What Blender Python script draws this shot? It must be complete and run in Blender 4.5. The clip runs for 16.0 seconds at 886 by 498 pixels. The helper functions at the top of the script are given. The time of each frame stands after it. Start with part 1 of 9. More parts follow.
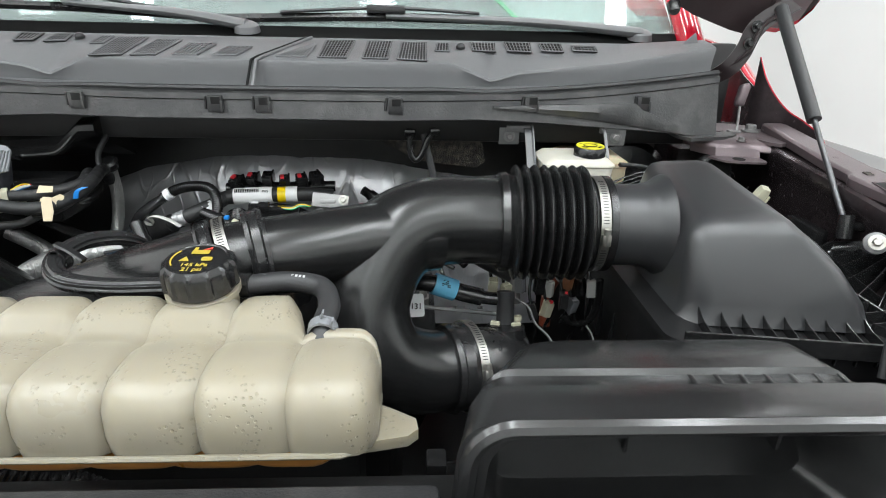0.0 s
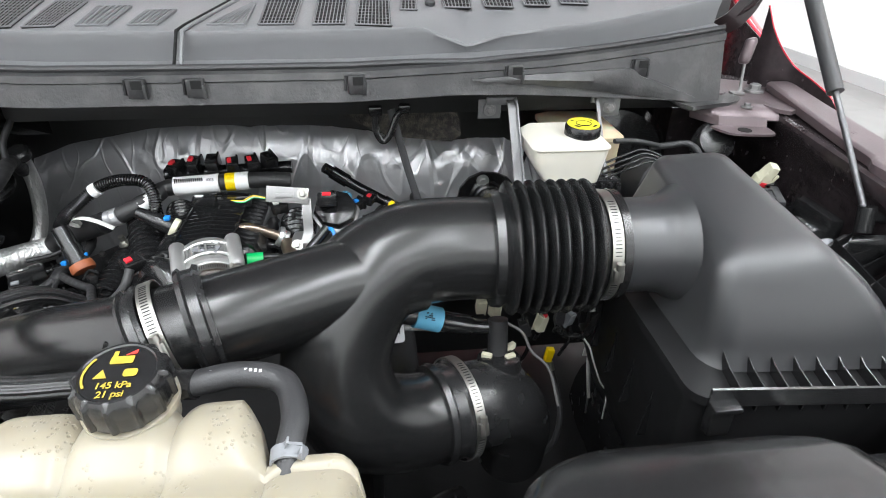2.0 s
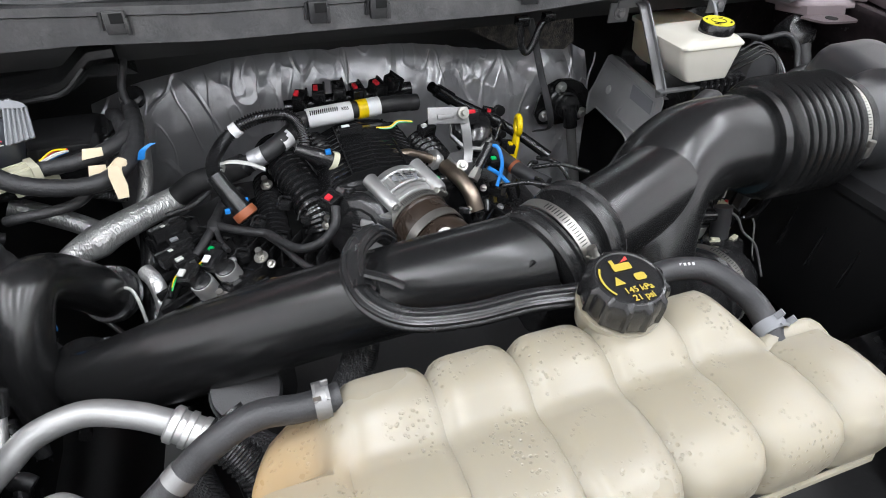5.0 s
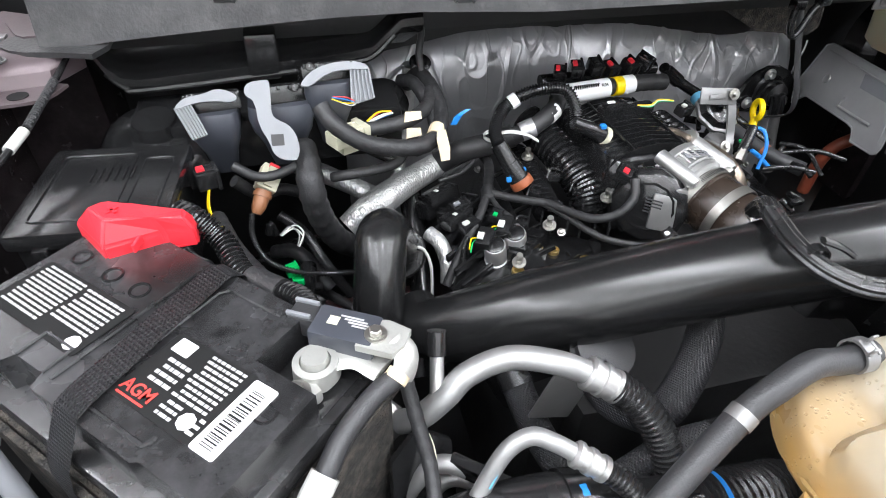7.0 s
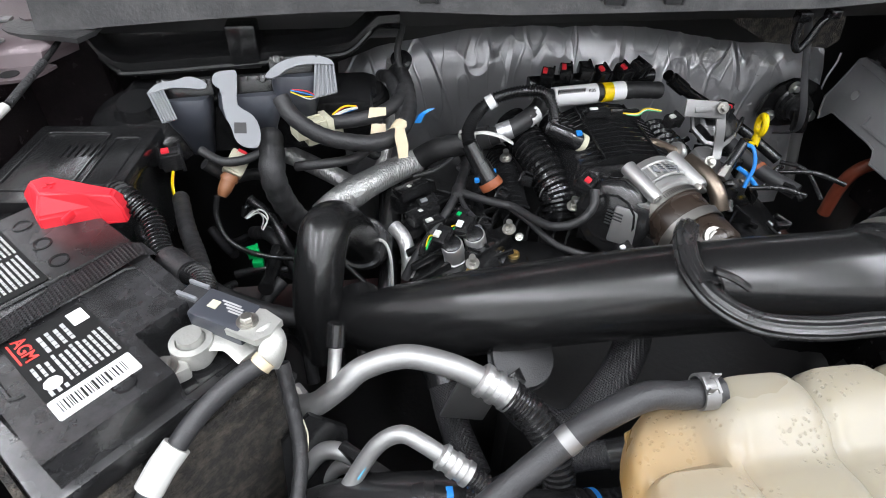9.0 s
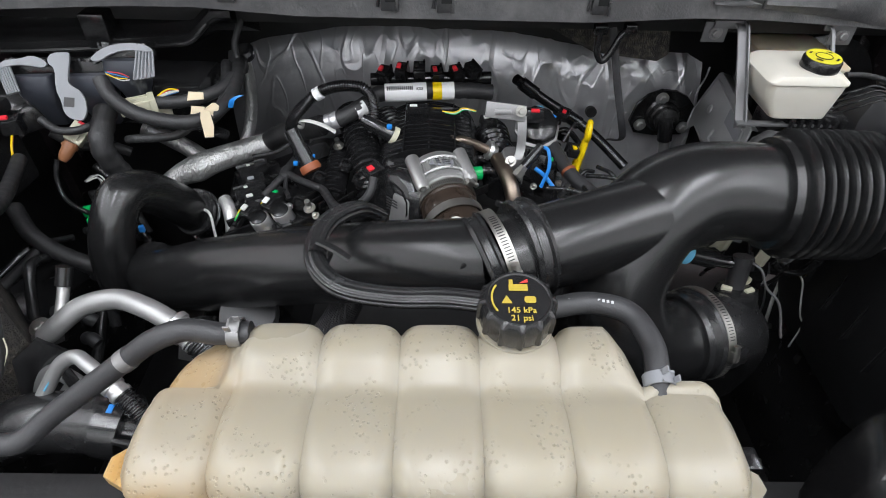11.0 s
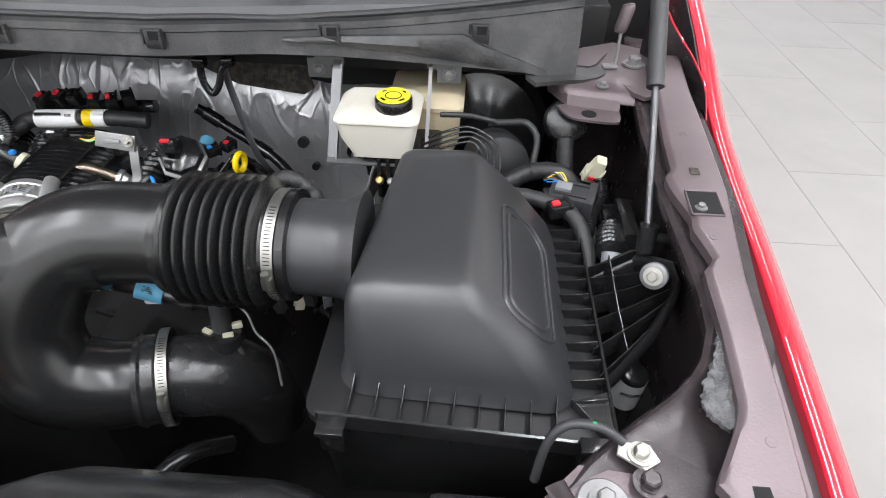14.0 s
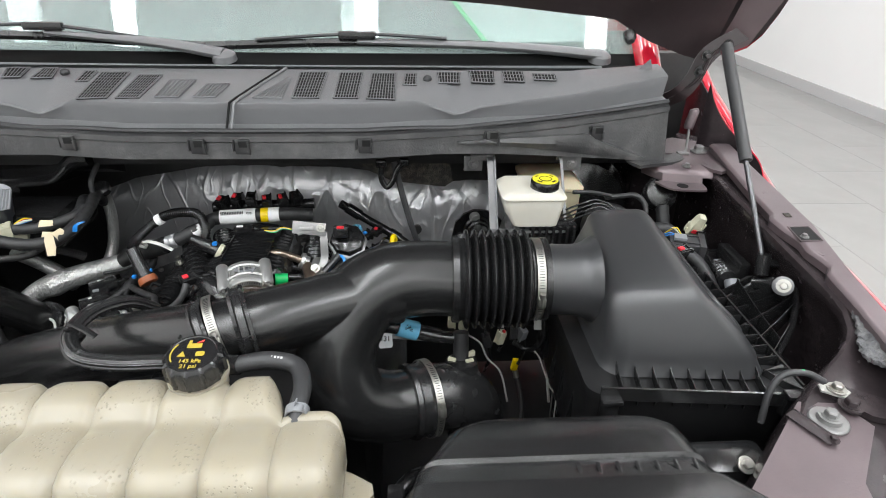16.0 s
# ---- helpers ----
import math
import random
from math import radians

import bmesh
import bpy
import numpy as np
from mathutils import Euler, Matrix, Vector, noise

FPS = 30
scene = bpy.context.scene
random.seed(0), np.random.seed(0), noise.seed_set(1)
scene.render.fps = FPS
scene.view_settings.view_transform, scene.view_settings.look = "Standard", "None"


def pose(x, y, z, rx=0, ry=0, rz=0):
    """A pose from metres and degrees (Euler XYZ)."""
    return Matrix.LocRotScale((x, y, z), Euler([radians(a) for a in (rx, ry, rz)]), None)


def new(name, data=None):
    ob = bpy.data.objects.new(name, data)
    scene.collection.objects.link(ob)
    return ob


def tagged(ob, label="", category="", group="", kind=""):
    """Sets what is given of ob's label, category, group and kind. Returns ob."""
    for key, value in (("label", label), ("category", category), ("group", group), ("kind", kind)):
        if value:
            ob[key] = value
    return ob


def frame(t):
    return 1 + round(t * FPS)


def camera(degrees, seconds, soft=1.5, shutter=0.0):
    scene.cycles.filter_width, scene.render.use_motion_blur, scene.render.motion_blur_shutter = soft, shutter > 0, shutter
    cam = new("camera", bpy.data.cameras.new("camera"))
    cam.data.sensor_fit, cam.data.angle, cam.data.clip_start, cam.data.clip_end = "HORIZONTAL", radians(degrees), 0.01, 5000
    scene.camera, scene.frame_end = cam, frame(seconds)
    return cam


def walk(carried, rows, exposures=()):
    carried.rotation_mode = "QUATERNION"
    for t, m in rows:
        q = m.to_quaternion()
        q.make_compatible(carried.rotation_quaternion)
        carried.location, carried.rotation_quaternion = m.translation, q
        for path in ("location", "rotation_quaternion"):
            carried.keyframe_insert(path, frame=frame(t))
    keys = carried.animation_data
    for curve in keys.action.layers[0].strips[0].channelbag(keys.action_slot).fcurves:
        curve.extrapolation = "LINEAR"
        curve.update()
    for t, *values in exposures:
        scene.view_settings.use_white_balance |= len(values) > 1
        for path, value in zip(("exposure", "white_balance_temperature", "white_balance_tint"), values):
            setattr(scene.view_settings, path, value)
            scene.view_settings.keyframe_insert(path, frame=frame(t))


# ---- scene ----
cam = camera(75.8, 16.0, soft=1.0)
METRES, EYE, TILT, LEAN, TURN = 2.75, 1.40, -22.5, -1.2, -2.4
ROWS = [
    (0.0, 0.0, 0.0, 0.0, 0.0, 0.0, -0.0),
    (0.5, 0.0151, 0.0271, 0.0179, 0.01, 0.1, 0.04),
    (1.0, 0.0239, 0.0436, 0.0255, -0.23, -0.2, 0.24),
    (1.5, 0.0298, 0.0488, 0.029, -0.6, -5.69, 0.53),
    (2.0, -0.0049, 0.0415, 0.0437, -3.56, -8.5, 1.99),
    (2.5, -0.0495, 0.0446, 0.0472, -8.26, -10.38, 3.85),
    (3.0, -0.0727, 0.0468, 0.0489, -11.29, -12.24, 5.04),
    (5.5, -0.1871, 0.0613, 0.0574, -16.19, -18.16, 6.49),
    (6.0, -0.225, 0.0707, 0.0599, -16.7, -18.52, 6.5),
    (6.5, -0.2556, 0.0735, 0.0613, -16.02, -18.67, 5.83),
    (7.0, -0.278, 0.0733, 0.0604, -11.5, -18.52, 4.25),
    (7.5, -0.2867, 0.0705, 0.0579, -7.79, -18.52, 3.09),
    (8.0, -0.2768, 0.0716, 0.0584, -6.22, -18.75, 2.6),
    (10.5, -0.1264, 0.0365, 0.0666, 0.19, -19.61, -0.2),
    (11.0, -0.0932, 0.0294, 0.0638, 2.26, -19.63, -0.99),
    (11.5, -0.0502, 0.0198, 0.0692, 4.77, -19.66, -1.87),
    (12.0, 0.0034, 0.0276, 0.0739, 6.09, -19.7, -2.37),
    (12.5, 0.0786, 0.0465, 0.0787, 6.59, -19.76, -2.3),
    (13.0, 0.1316, 0.0619, 0.0791, 6.41, -19.6, -2.38),
    (13.5, 0.1427, 0.062, 0.0774, 6.12, -19.13, -2.34),
    (14.0, 0.1418, 0.0553, 0.0767, 5.78, -17.76, -2.3),
    (14.5, 0.1329, 0.0379, 0.0773, 5.36, -15.58, -2.19),
    (15.0, 0.0985, 0.0072, 0.0727, 4.41, -12.11, -1.73),
    (15.5, 0.0542, -0.0264, 0.0648, 2.13, -9.05, -0.73),
    (16.0, 0.0163, -0.0336, 0.0603, -0.76, -6.65, 0.48),
]
walk(cam, [(t, pose(0, 0, EYE, TILT, LEAN, TURN) @ pose(METRES * x, METRES * y, METRES * z, 90 + pitch, roll, yaw)) for t, x, y, z, yaw, pitch, roll in ROWS],
     exposures=[(0, -0.04, 6450, 6), (1.0, 0.13, 6450, 6), (2.0, 0.42, 6400, 9), (2.5, 0.55, 6380, 10), (3.0, 0.60, 6350, 12), (3.3, 0.60, 6350, 12), (5.5, -0.10, 6350, 12), (6.0, 0.05, 6350, 12), (6.6, 0.36, 6350, 12), (7.5, 0.60, 6350, 12), (8.2, 0.36, 6350, 12), (10.5, -0.14, 6350, 12), (11.0, -0.22, 6350, 12), (12.0, -0.05, 6350, 12), (12.5, 0.52, 6350, 12), (13.0, 0.65, 6350, 12), (13.5, 0.27, 6350, 12), (14.5, 0.16, 6600, 11), (15.5, 0.18, 6550, 9), (16, -0.02, 6550, 9)])

# ---- light: a closed white showroom with rows of linear ceiling lamps ----
world = bpy.data.worlds.new("world")
scene.world = world
world.use_nodes = True
world.node_tree.nodes["Background"].inputs[0].default_value = (0.9, 0.95, 1.0, 1)
world.node_tree.nodes["Background"].inputs[1].default_value = 0.3
LAMP_POWER = {-4.0: 54.0, 0.25: 108.0, 5.4: 42.0}   # by the lamp row, front to back


# ---- materials ----
def mat(name, col, rough=0.5, metal=0.0, var=0.15, scale=30.0, bump=0.0, bscale=400.0, bdist=0.001, dust=0.0, dustcol=(0.3, 0.29, 0.27), rvar=0.1, **more):
    m = bpy.data.materials.new(name)
    m.use_nodes = True
    nt = m.node_tree
    N, L = nt.nodes, nt.links
    b = N["Principled BSDF"]
    tc = N.new("ShaderNodeTexCoord")
    n1 = N.new("ShaderNodeTexNoise")
    n1.inputs["Scale"].default_value, n1.inputs["Detail"].default_value = scale, 5
    L.new(tc.outputs["Object"], n1.inputs["Vector"])
    mix = N.new("ShaderNodeMix")
    mix.data_type = "RGBA"
    mix.inputs["A"].default_value = (*[c * (1 - var) for c in col], 1)
    mix.inputs["B"].default_value = (*[min(1, c * (1 + var)) for c in col], 1)
    L.new(n1.outputs["Fac"], mix.inputs["Factor"])
    out = mix.outputs["Result"]
    n2 = N.new("ShaderNodeTexNoise")
    n2.inputs["Scale"].default_value, n2.inputs["Detail"].default_value = bscale, 3
    L.new(tc.outputs["Object"], n2.inputs["Vector"])
    if dust:
        n3 = N.new("ShaderNodeTexNoise")
        n3.inputs["Scale"].default_value, n3.inputs["Detail"].default_value, n3.inputs["Roughness"].default_value = scale * 0.6, 8, 0.7
        L.new(tc.outputs["Object"], n3.inputs["Vector"])
        r = N.new("ShaderNodeMapRange")
        r.inputs["From Min"].default_value, r.inputs["From Max"].default_value, r.inputs["To Max"].default_value = 0.45, 0.8, dust
        L.new(n3.outputs["Fac"], r.inputs["Value"])
        mx = N.new("ShaderNodeMix")
        mx.data_type = "RGBA"
        mx.inputs["B"].default_value = (*dustcol, 1)
        L.new(r.outputs["Result"], mx.inputs["Factor"])
        L.new(out, mx.inputs["A"])
        out = mx.outputs["Result"]
    L.new(out, b.inputs["Base Color"])
    mr = N.new("ShaderNodeMapRange")
    mr.inputs["To Min"].default_value, mr.inputs["To Max"].default_value = max(0.02, rough - rvar), min(1, rough + rvar)
    L.new(n1.outputs["Fac"], mr.inputs["Value"])
    L.new(mr.outputs["Result"], b.inputs["Roughness"])
    b.inputs["Metallic"].default_value = metal
    for k, v in more.items():
        b.inputs[k.replace("_", " ")].default_value = v
    if bump:
        bp = N.new("ShaderNodeBump")
        bp.inputs["Strength"].default_value, bp.inputs["Distance"].default_value = bump, bdist
        L.new(n2.outputs["Fac"], bp.inputs["Height"])
        L.new(bp.outputs["Normal"], b.inputs["Normal"])
    return m


BLACK = mat("black_plastic", (0.014, 0.014, 0.0145), 0.19, bump=0.06, bscale=900, var=0.2, Specular_IOR_Level=0.65)
BATT = mat("dusty_battery_case", (0.012, 0.012, 0.0125), 0.26, bump=0.06, bscale=900, var=0.2, dust=0.34, dustcol=(0.22, 0.22, 0.23), scale=16, Specular_IOR_Level=0.75)
SATIN = mat("satin_black_duct", (0.0105, 0.0105, 0.0108), 0.25, var=0.1, rvar=0.02, scale=9, Specular_IOR_Level=0.6)
AIRBASE = mat("matt_black_box", (0.012, 0.012, 0.0125), 0.42, bump=0.1, bscale=900, var=0.2, Specular_IOR_Level=0.3)
LIDBLK = mat("airbox_plastic", (0.03, 0.0305, 0.032), 0.34, bump=0.06, bscale=1600, var=0.03, rvar=0.02, Specular_IOR_Level=0.65)
RUBBER = mat("black_rubber", (0.016, 0.016, 0.0165), 0.25, Specular_IOR_Level=0.65, bump=0.1, bscale=700)
GREYRUB = mat("grey_rubber_hose", (0.03, 0.03, 0.0315), 0.45, bump=0.3, bscale=600)
DARK = mat("dark_grimy_metal", (0.014, 0.014, 0.0145), 0.5, dust=0.07, dustcol=(0.12, 0.11, 0.1), scale=20, bump=0.4, bscale=120)
COWL = mat("cowl_plastic", (0.15, 0.151, 0.156), 0.48, bump=0.3, bscale=1400, var=0.06, rvar=0.03, Specular_IOR_Level=0.6)
LIP = mat("dusty_cowl_flange", (0.026, 0.026, 0.027), 0.36, bump=0.5, bscale=260, var=0.3, dust=0.5, dustcol=(0.15, 0.147, 0.14), scale=26, Specular_IOR_Level=0.6)
CLOTH = mat("tape_wrapped_loom", (0.019, 0.019, 0.02), 0.5, bump=0.6, bscale=420, var=0.35, dust=0.2, dustcol=(0.09, 0.088, 0.085), scale=60)
DUSTB = mat("dusty_black_plastic", (0.022, 0.022, 0.023), 0.45, bump=0.3, bscale=500, var=0.15, rvar=0.05, dust=0.12, scale=30)
SNORK = mat("hazy_black_plastic", (0.013, 0.013, 0.0135), 0.24, bump=0.12, bscale=60, bdist=0.002, var=0.1, rvar=0.05, scale=12, Specular_IOR_Level=0.85, dust=0.15, dustcol=(0.1, 0.1, 0.1))
INTAKE = mat("glossy_black_manifold", (0.012, 0.012, 0.0125), 0.16, var=0.1, rvar=0.03, Specular_IOR_Level=0.75)
BRAID = mat("braided_sleeve", (0.03, 0.03, 0.032), 0.45)


def weave(m, scale=130.0):
    """Crossed bands as a fine woven relief."""
    nt = m.node_tree
    N, L = nt.nodes, nt.links
    tc = N.new("ShaderNodeTexCoord")
    hs = []
    for rot in ((0.3, 0.5, 0.785), (-0.4, 0.6, -0.785)):
        mp = N.new("ShaderNodeMapping")
        mp.inputs["Rotation"].default_value = rot
        w = N.new("ShaderNodeTexWave")
        w.inputs["Scale"].default_value = scale
        L.new(tc.outputs["Object"], mp.inputs["Vector"])
        L.new(mp.outputs["Vector"], w.inputs["Vector"])
        hs.append(w)
    mx = N.new("ShaderNodeMath")
    mx.operation = "MAXIMUM"
    L.new(hs[0].outputs["Fac"], mx.inputs[0])
    L.new(hs[1].outputs["Fac"], mx.inputs[1])
    bp = N.new("ShaderNodeBump")
    bp.inputs["Strength"].default_value, bp.inputs["Distance"].default_value = 0.9, 0.0015
    L.new(mx.outputs[0], bp.inputs["Height"])
    L.new(bp.outputs["Normal"], N["Principled BSDF"].inputs["Normal"])


weave(BRAID)
FOIL = mat("foil_heat_shield", (0.8, 0.8, 0.82), 0.3, 0.6, var=0.1, scale=5, rvar=0.06)
CRINKLE = mat("crinkled_foil_sleeve", (0.6, 0.6, 0.59), 0.36, 0.75, var=0.2, scale=60)


def creases(m, scales, dist):
    """Sharp crossing fold lines, as in crumpled foil."""
    nt = m.node_tree
    N, L = nt.nodes, nt.links
    tc = N.new("ShaderNodeTexCoord")
    last = None
    for s, lo, amp in scales:
        n = N.new("ShaderNodeTexNoise")
        n.inputs["Scale"].default_value, n.inputs["Detail"].default_value, n.inputs["Distortion"].default_value = s, 0.6, 0.15
        mp = N.new("ShaderNodeMapping")
        mp.inputs["Rotation"].default_value = (0.3, 0.6 + s, 0.2)
        mp.inputs["Scale"].default_value = (1.0, 1.0, 0.35)
        L.new(tc.outputs["Object"], mp.inputs["Vector"])
        L.new(mp.outputs["Vector"], n.inputs["Vector"])
        sb = N.new("ShaderNodeMath")
        sb.operation = "SUBTRACT"
        sb.inputs[1].default_value = 0.5
        L.new(n.outputs["Fac"], sb.inputs[0])
        ab = N.new("ShaderNodeMath")
        ab.operation = "ABSOLUTE"
        L.new(sb.outputs[0], ab.inputs[0])
        r = N.new("ShaderNodeMapRange")
        r.inputs["From Min"].default_value, r.inputs["From Max"].default_value = 0.0, lo
        r.inputs["To Min"].default_value, r.inputs["To Max"].default_value = amp, 0.0
        L.new(ab.outputs[0], r.inputs["Value"])
        if last:
            ad = N.new("ShaderNodeMath")
            ad.operation = "ADD"
            L.new(last, ad.inputs[0])
            L.new(r.outputs["Result"], ad.inputs[1])
            last = ad.outputs[0]
        else:
            last = r.outputs["Result"]
    bp = N.new("ShaderNodeBump")
    bp.inputs["Strength"].default_value, bp.inputs["Distance"].default_value = 0.8, dist
    L.new(last, bp.inputs["Height"])
    L.new(bp.outputs["Normal"], N["Principled BSDF"].inputs["Normal"])


creases(FOIL, ((6, 0.03, 1.0), (12, 0.03, 0.6), (26, 0.04, 0.25)), 0.003)


def dull_end(m):
    """The film on the firewall is dull grey towards the battery side and bare foil towards the brake side."""
    nt = m.node_tree
    N, L = nt.nodes, nt.links
    b = N["Principled BSDF"]
    old = b.inputs["Base Color"].links[0].from_socket
    tc = N.new("ShaderNodeTexCoord")
    sep = N.new("ShaderNodeSeparateXYZ")
    L.new(tc.outputs["Object"], sep.inputs[0])
    no = N.new("ShaderNodeTexNoise")
    no.inputs["Scale"].default_value, no.inputs["Detail"].default_value = 7, 4
    L.new(tc.outputs["Object"], no.inputs["Vector"])
    ad = N.new("ShaderNodeMath")
    ad.operation = "MULTIPLY_ADD"
    ad.inputs[1].default_value = 0.25
    L.new(no.outputs["Fac"], ad.inputs[0])
    L.new(sep.outputs["X"], ad.inputs[2])
    r = N.new("ShaderNodeMapRange")
    r.inputs["From Min"].default_value, r.inputs["From Max"].default_value = -0.15, 0.35
    r.inputs["To Min"].default_value, r.inputs["To Max"].default_value = 0.75, 0.0
    L.new(ad.outputs[0], r.inputs["Value"])
    mx = N.new("ShaderNodeMix")
    mx.data_type = "RGBA"
    mx.inputs["B"].default_value = (0.27, 0.272, 0.28, 1)
    L.new(r.outputs["Result"], mx.inputs["Factor"])
    L.new(old, mx.inputs["A"])
    L.new(mx.outputs["Result"], b.inputs["Base Color"])


dull_end(FOIL)
creases(CRINKLE, ((240, 0.2, 1.0), (60, 0.1, 0.5)), 0.0009)
ALU = mat("cast_aluminium", (0.6, 0.6, 0.59), 0.38, 0.85, bump=0.25, bscale=900, var=0.12)
BRONZE = mat("heat_tinted_steel", (0.27, 0.22, 0.175), 0.32, 0.9, var=0.35, scale=60, bump=0.2)
COPPERR = mat("dull_red_rubber", (0.2, 0.045, 0.022), 0.5, bump=0.2)
SHIELDM = mat("dull_shield_sheet", (0.364, 0.364, 0.367), 0.4, 0.4, var=0.15, scale=25, bump=0.1)
BRASS = mat("brass_bush", (0.5, 0.36, 0.14), 0.3, 0.9, var=0.15)
COUPL = mat("brown_black_rubber", (0.032, 0.022, 0.016), 0.28, bump=0.15, bscale=500, Specular_IOR_Level=0.65)
AMBRES = mat("aged_reservoir_plastic", (0.5, 0.43, 0.3), 0.4, var=0.15, scale=20, Subsurface_Weight=0.2, Subsurface_Scale=0.01)
ALUPIPE = mat("dull_aluminium_pipe", (0.37, 0.37, 0.365), 0.46, 0.7, bump=0.35, bscale=160, var=0.22, dust=0.35, dustcol=(0.22, 0.215, 0.2), scale=45)
STEEL = mat("bright_steel", (0.4, 0.39, 0.36), 0.4, 1.0, var=0.08, bump=0.1)
DULLSTEEL = mat("grey_coated_steel", (0.17, 0.17, 0.172), 0.45, 0.4, bump=0.2, bscale=300, var=0.2)
ZINC = mat("dull_zinc", (0.25, 0.247, 0.245), 0.4, 0.65, bump=0.2, bscale=300, var=0.2)
LEADZ = mat("lead_terminal", (0.5, 0.5, 0.47), 0.4, 0.6, bump=0.3)
TANK = mat("translucent_tank_plastic", (0.3, 0.272, 0.212), 0.3, var=0.05, scale=6, dust=0.5, dustcol=(0.33, 0.285, 0.18), Subsurface_Weight=0.5, Subsurface_Scale=0.02, Subsurface_Radius=(1.0, 0.9, 0.65))


def speckle(m):
    """Small moulding pits and grime specks, in patches."""
    nt = m.node_tree
    N, L = nt.nodes, nt.links
    tc = N.new("ShaderNodeTexCoord")
    vo = N.new("ShaderNodeTexVoronoi")
    vo.inputs["Scale"].default_value = 230
    L.new(tc.outputs["Object"], vo.inputs["Vector"])
    no = N.new("ShaderNodeTexNoise")
    no.inputs["Scale"].default_value = 26
    L.new(tc.outputs["Object"], no.inputs["Vector"])
    r1 = N.new("ShaderNodeMapRange")
    r1.inputs["From Min"].default_value, r1.inputs["From Max"].default_value = 0.32, 0.2
    L.new(vo.outputs["Distance"], r1.inputs["Value"])
    r2 = N.new("ShaderNodeMapRange")
    r2.inputs["From Min"].default_value, r2.inputs["From Max"].default_value = 0.48, 0.58
    L.new(no.outputs["Fac"], r2.inputs["Value"])
    mu = N.new("ShaderNodeMath")
    mu.operation = "MULTIPLY"
    L.new(r1.outputs["Result"], mu.inputs[0])
    L.new(r2.outputs["Result"], mu.inputs[1])
    b = N["Principled BSDF"]
    bp = N.new("ShaderNodeBump")
    bp.inputs["Strength"].default_value, bp.inputs["Distance"].default_value = 0.5, 0.0012
    bp.invert = True
    L.new(mu.outputs[0], bp.inputs["Height"])
    L.new(bp.outputs["Normal"], b.inputs["Normal"])
    old = b.inputs["Base Color"].links[0].from_socket
    sc = N.new("ShaderNodeMath")
    sc.operation = "MULTIPLY"
    sc.inputs[1].default_value = 0.4
    L.new(mu.outputs[0], sc.inputs[0])
    mx = N.new("ShaderNodeMix")
    mx.data_type = "RGBA"
    mx.inputs["B"].default_value = (0.2, 0.18, 0.14, 1)
    L.new(sc.outputs[0], mx.inputs["Factor"])
    L.new(old, mx.inputs["A"])
    L.new(mx.outputs["Result"], b.inputs["Base Color"])


speckle(TANK)


def coolant_tint(m):
    """Amber coolant showing through the end of the tank, below its level."""
    nt = m.node_tree
    N, L = nt.nodes, nt.links
    b = N["Principled BSDF"]
    old = b.inputs["Base Color"].links[0].from_socket
    geo = N.new("ShaderNodeNewGeometry")
    sep = N.new("ShaderNodeSeparateXYZ")
    L.new(geo.outputs["Position"], sep.inputs[0])
    noise = N.new("ShaderNodeTexNoise")
    noise.inputs["Scale"].default_value = 40
    L.new(geo.outputs["Position"], noise.inputs["Vector"])
    fx = N.new("ShaderNodeMapRange")
    fx.inputs["From Min"].default_value, fx.inputs["From Max"].default_value = -0.36, -0.43
    L.new(sep.outputs["X"], fx.inputs["Value"])
    fz = N.new("ShaderNodeMapRange")
    fz.inputs["From Min"].default_value, fz.inputs["From Max"].default_value = 1.165, 1.115
    L.new(sep.outputs["Z"], fz.inputs["Value"])
    mu = N.new("ShaderNodeMath")
    mu.operation = "MULTIPLY"
    L.new(fx.outputs["Result"], mu.inputs[0])
    L.new(fz.outputs["Result"], mu.inputs[1])
    mn = N.new("ShaderNodeMath")
    mn.operation = "MULTIPLY_ADD"
    mn.inputs[1].default_value = 0.5
    mn.inputs[2].default_value = 0.6
    L.new(noise.outputs["Fac"], mn.inputs[0])
    m2 = N.new("ShaderNodeMath")
    m2.operation = "MULTIPLY"
    L.new(mu.outputs[0], m2.inputs[0])
    L.new(mn.outputs[0], m2.inputs[1])
    mx = N.new("ShaderNodeMix")
    mx.data_type = "RGBA"
    mx.inputs["B"].default_value = (0.5, 0.29, 0.08, 1)
    L.new(m2.outputs[0], mx.inputs["Factor"])
    L.new(old, mx.inputs["A"])
    L.new(mx.outputs["Result"], b.inputs["Base Color"])


coolant_tint(TANK)
AMBER = mat("amber_coolant", (0.6, 0.27, 0.06), 0.3, var=0.15)
RESV = mat("white_reservoir_plastic", (0.62, 0.595, 0.52), 0.38, var=0.05, Subsurface_Weight=0.25, Subsurface_Scale=0.01, Subsurface_Radius=(1.0, 0.9, 0.7))
YELLOW = mat("yellow_print", (0.72, 0.66, 0.03), 0.5, var=0.08)
GOLD = mat("mustard_print", (0.42, 0.31, 0.035), 0.5, var=0.05)
BRTYEL = mat("bright_yellow_plastic", (0.85, 0.6, 0.0), 0.4, var=0.06)
BLUE = mat("blue_plastic", (0.02, 0.22, 0.65), 0.4, var=0.1)
LBLUE = mat("pale_blue_tape", (0.13, 0.42, 0.62), 0.5, var=0.06)
GREEN = mat("green_plastic", (0.0, 0.42, 0.1), 0.4, var=0.1)
RED = mat("red_plastic_cover", (0.75, 0.03, 0.045), 0.38, var=0.06, bump=0.1)
REDPRINT = mat("red_print", (0.7, 0.05, 0.04), 0.5)
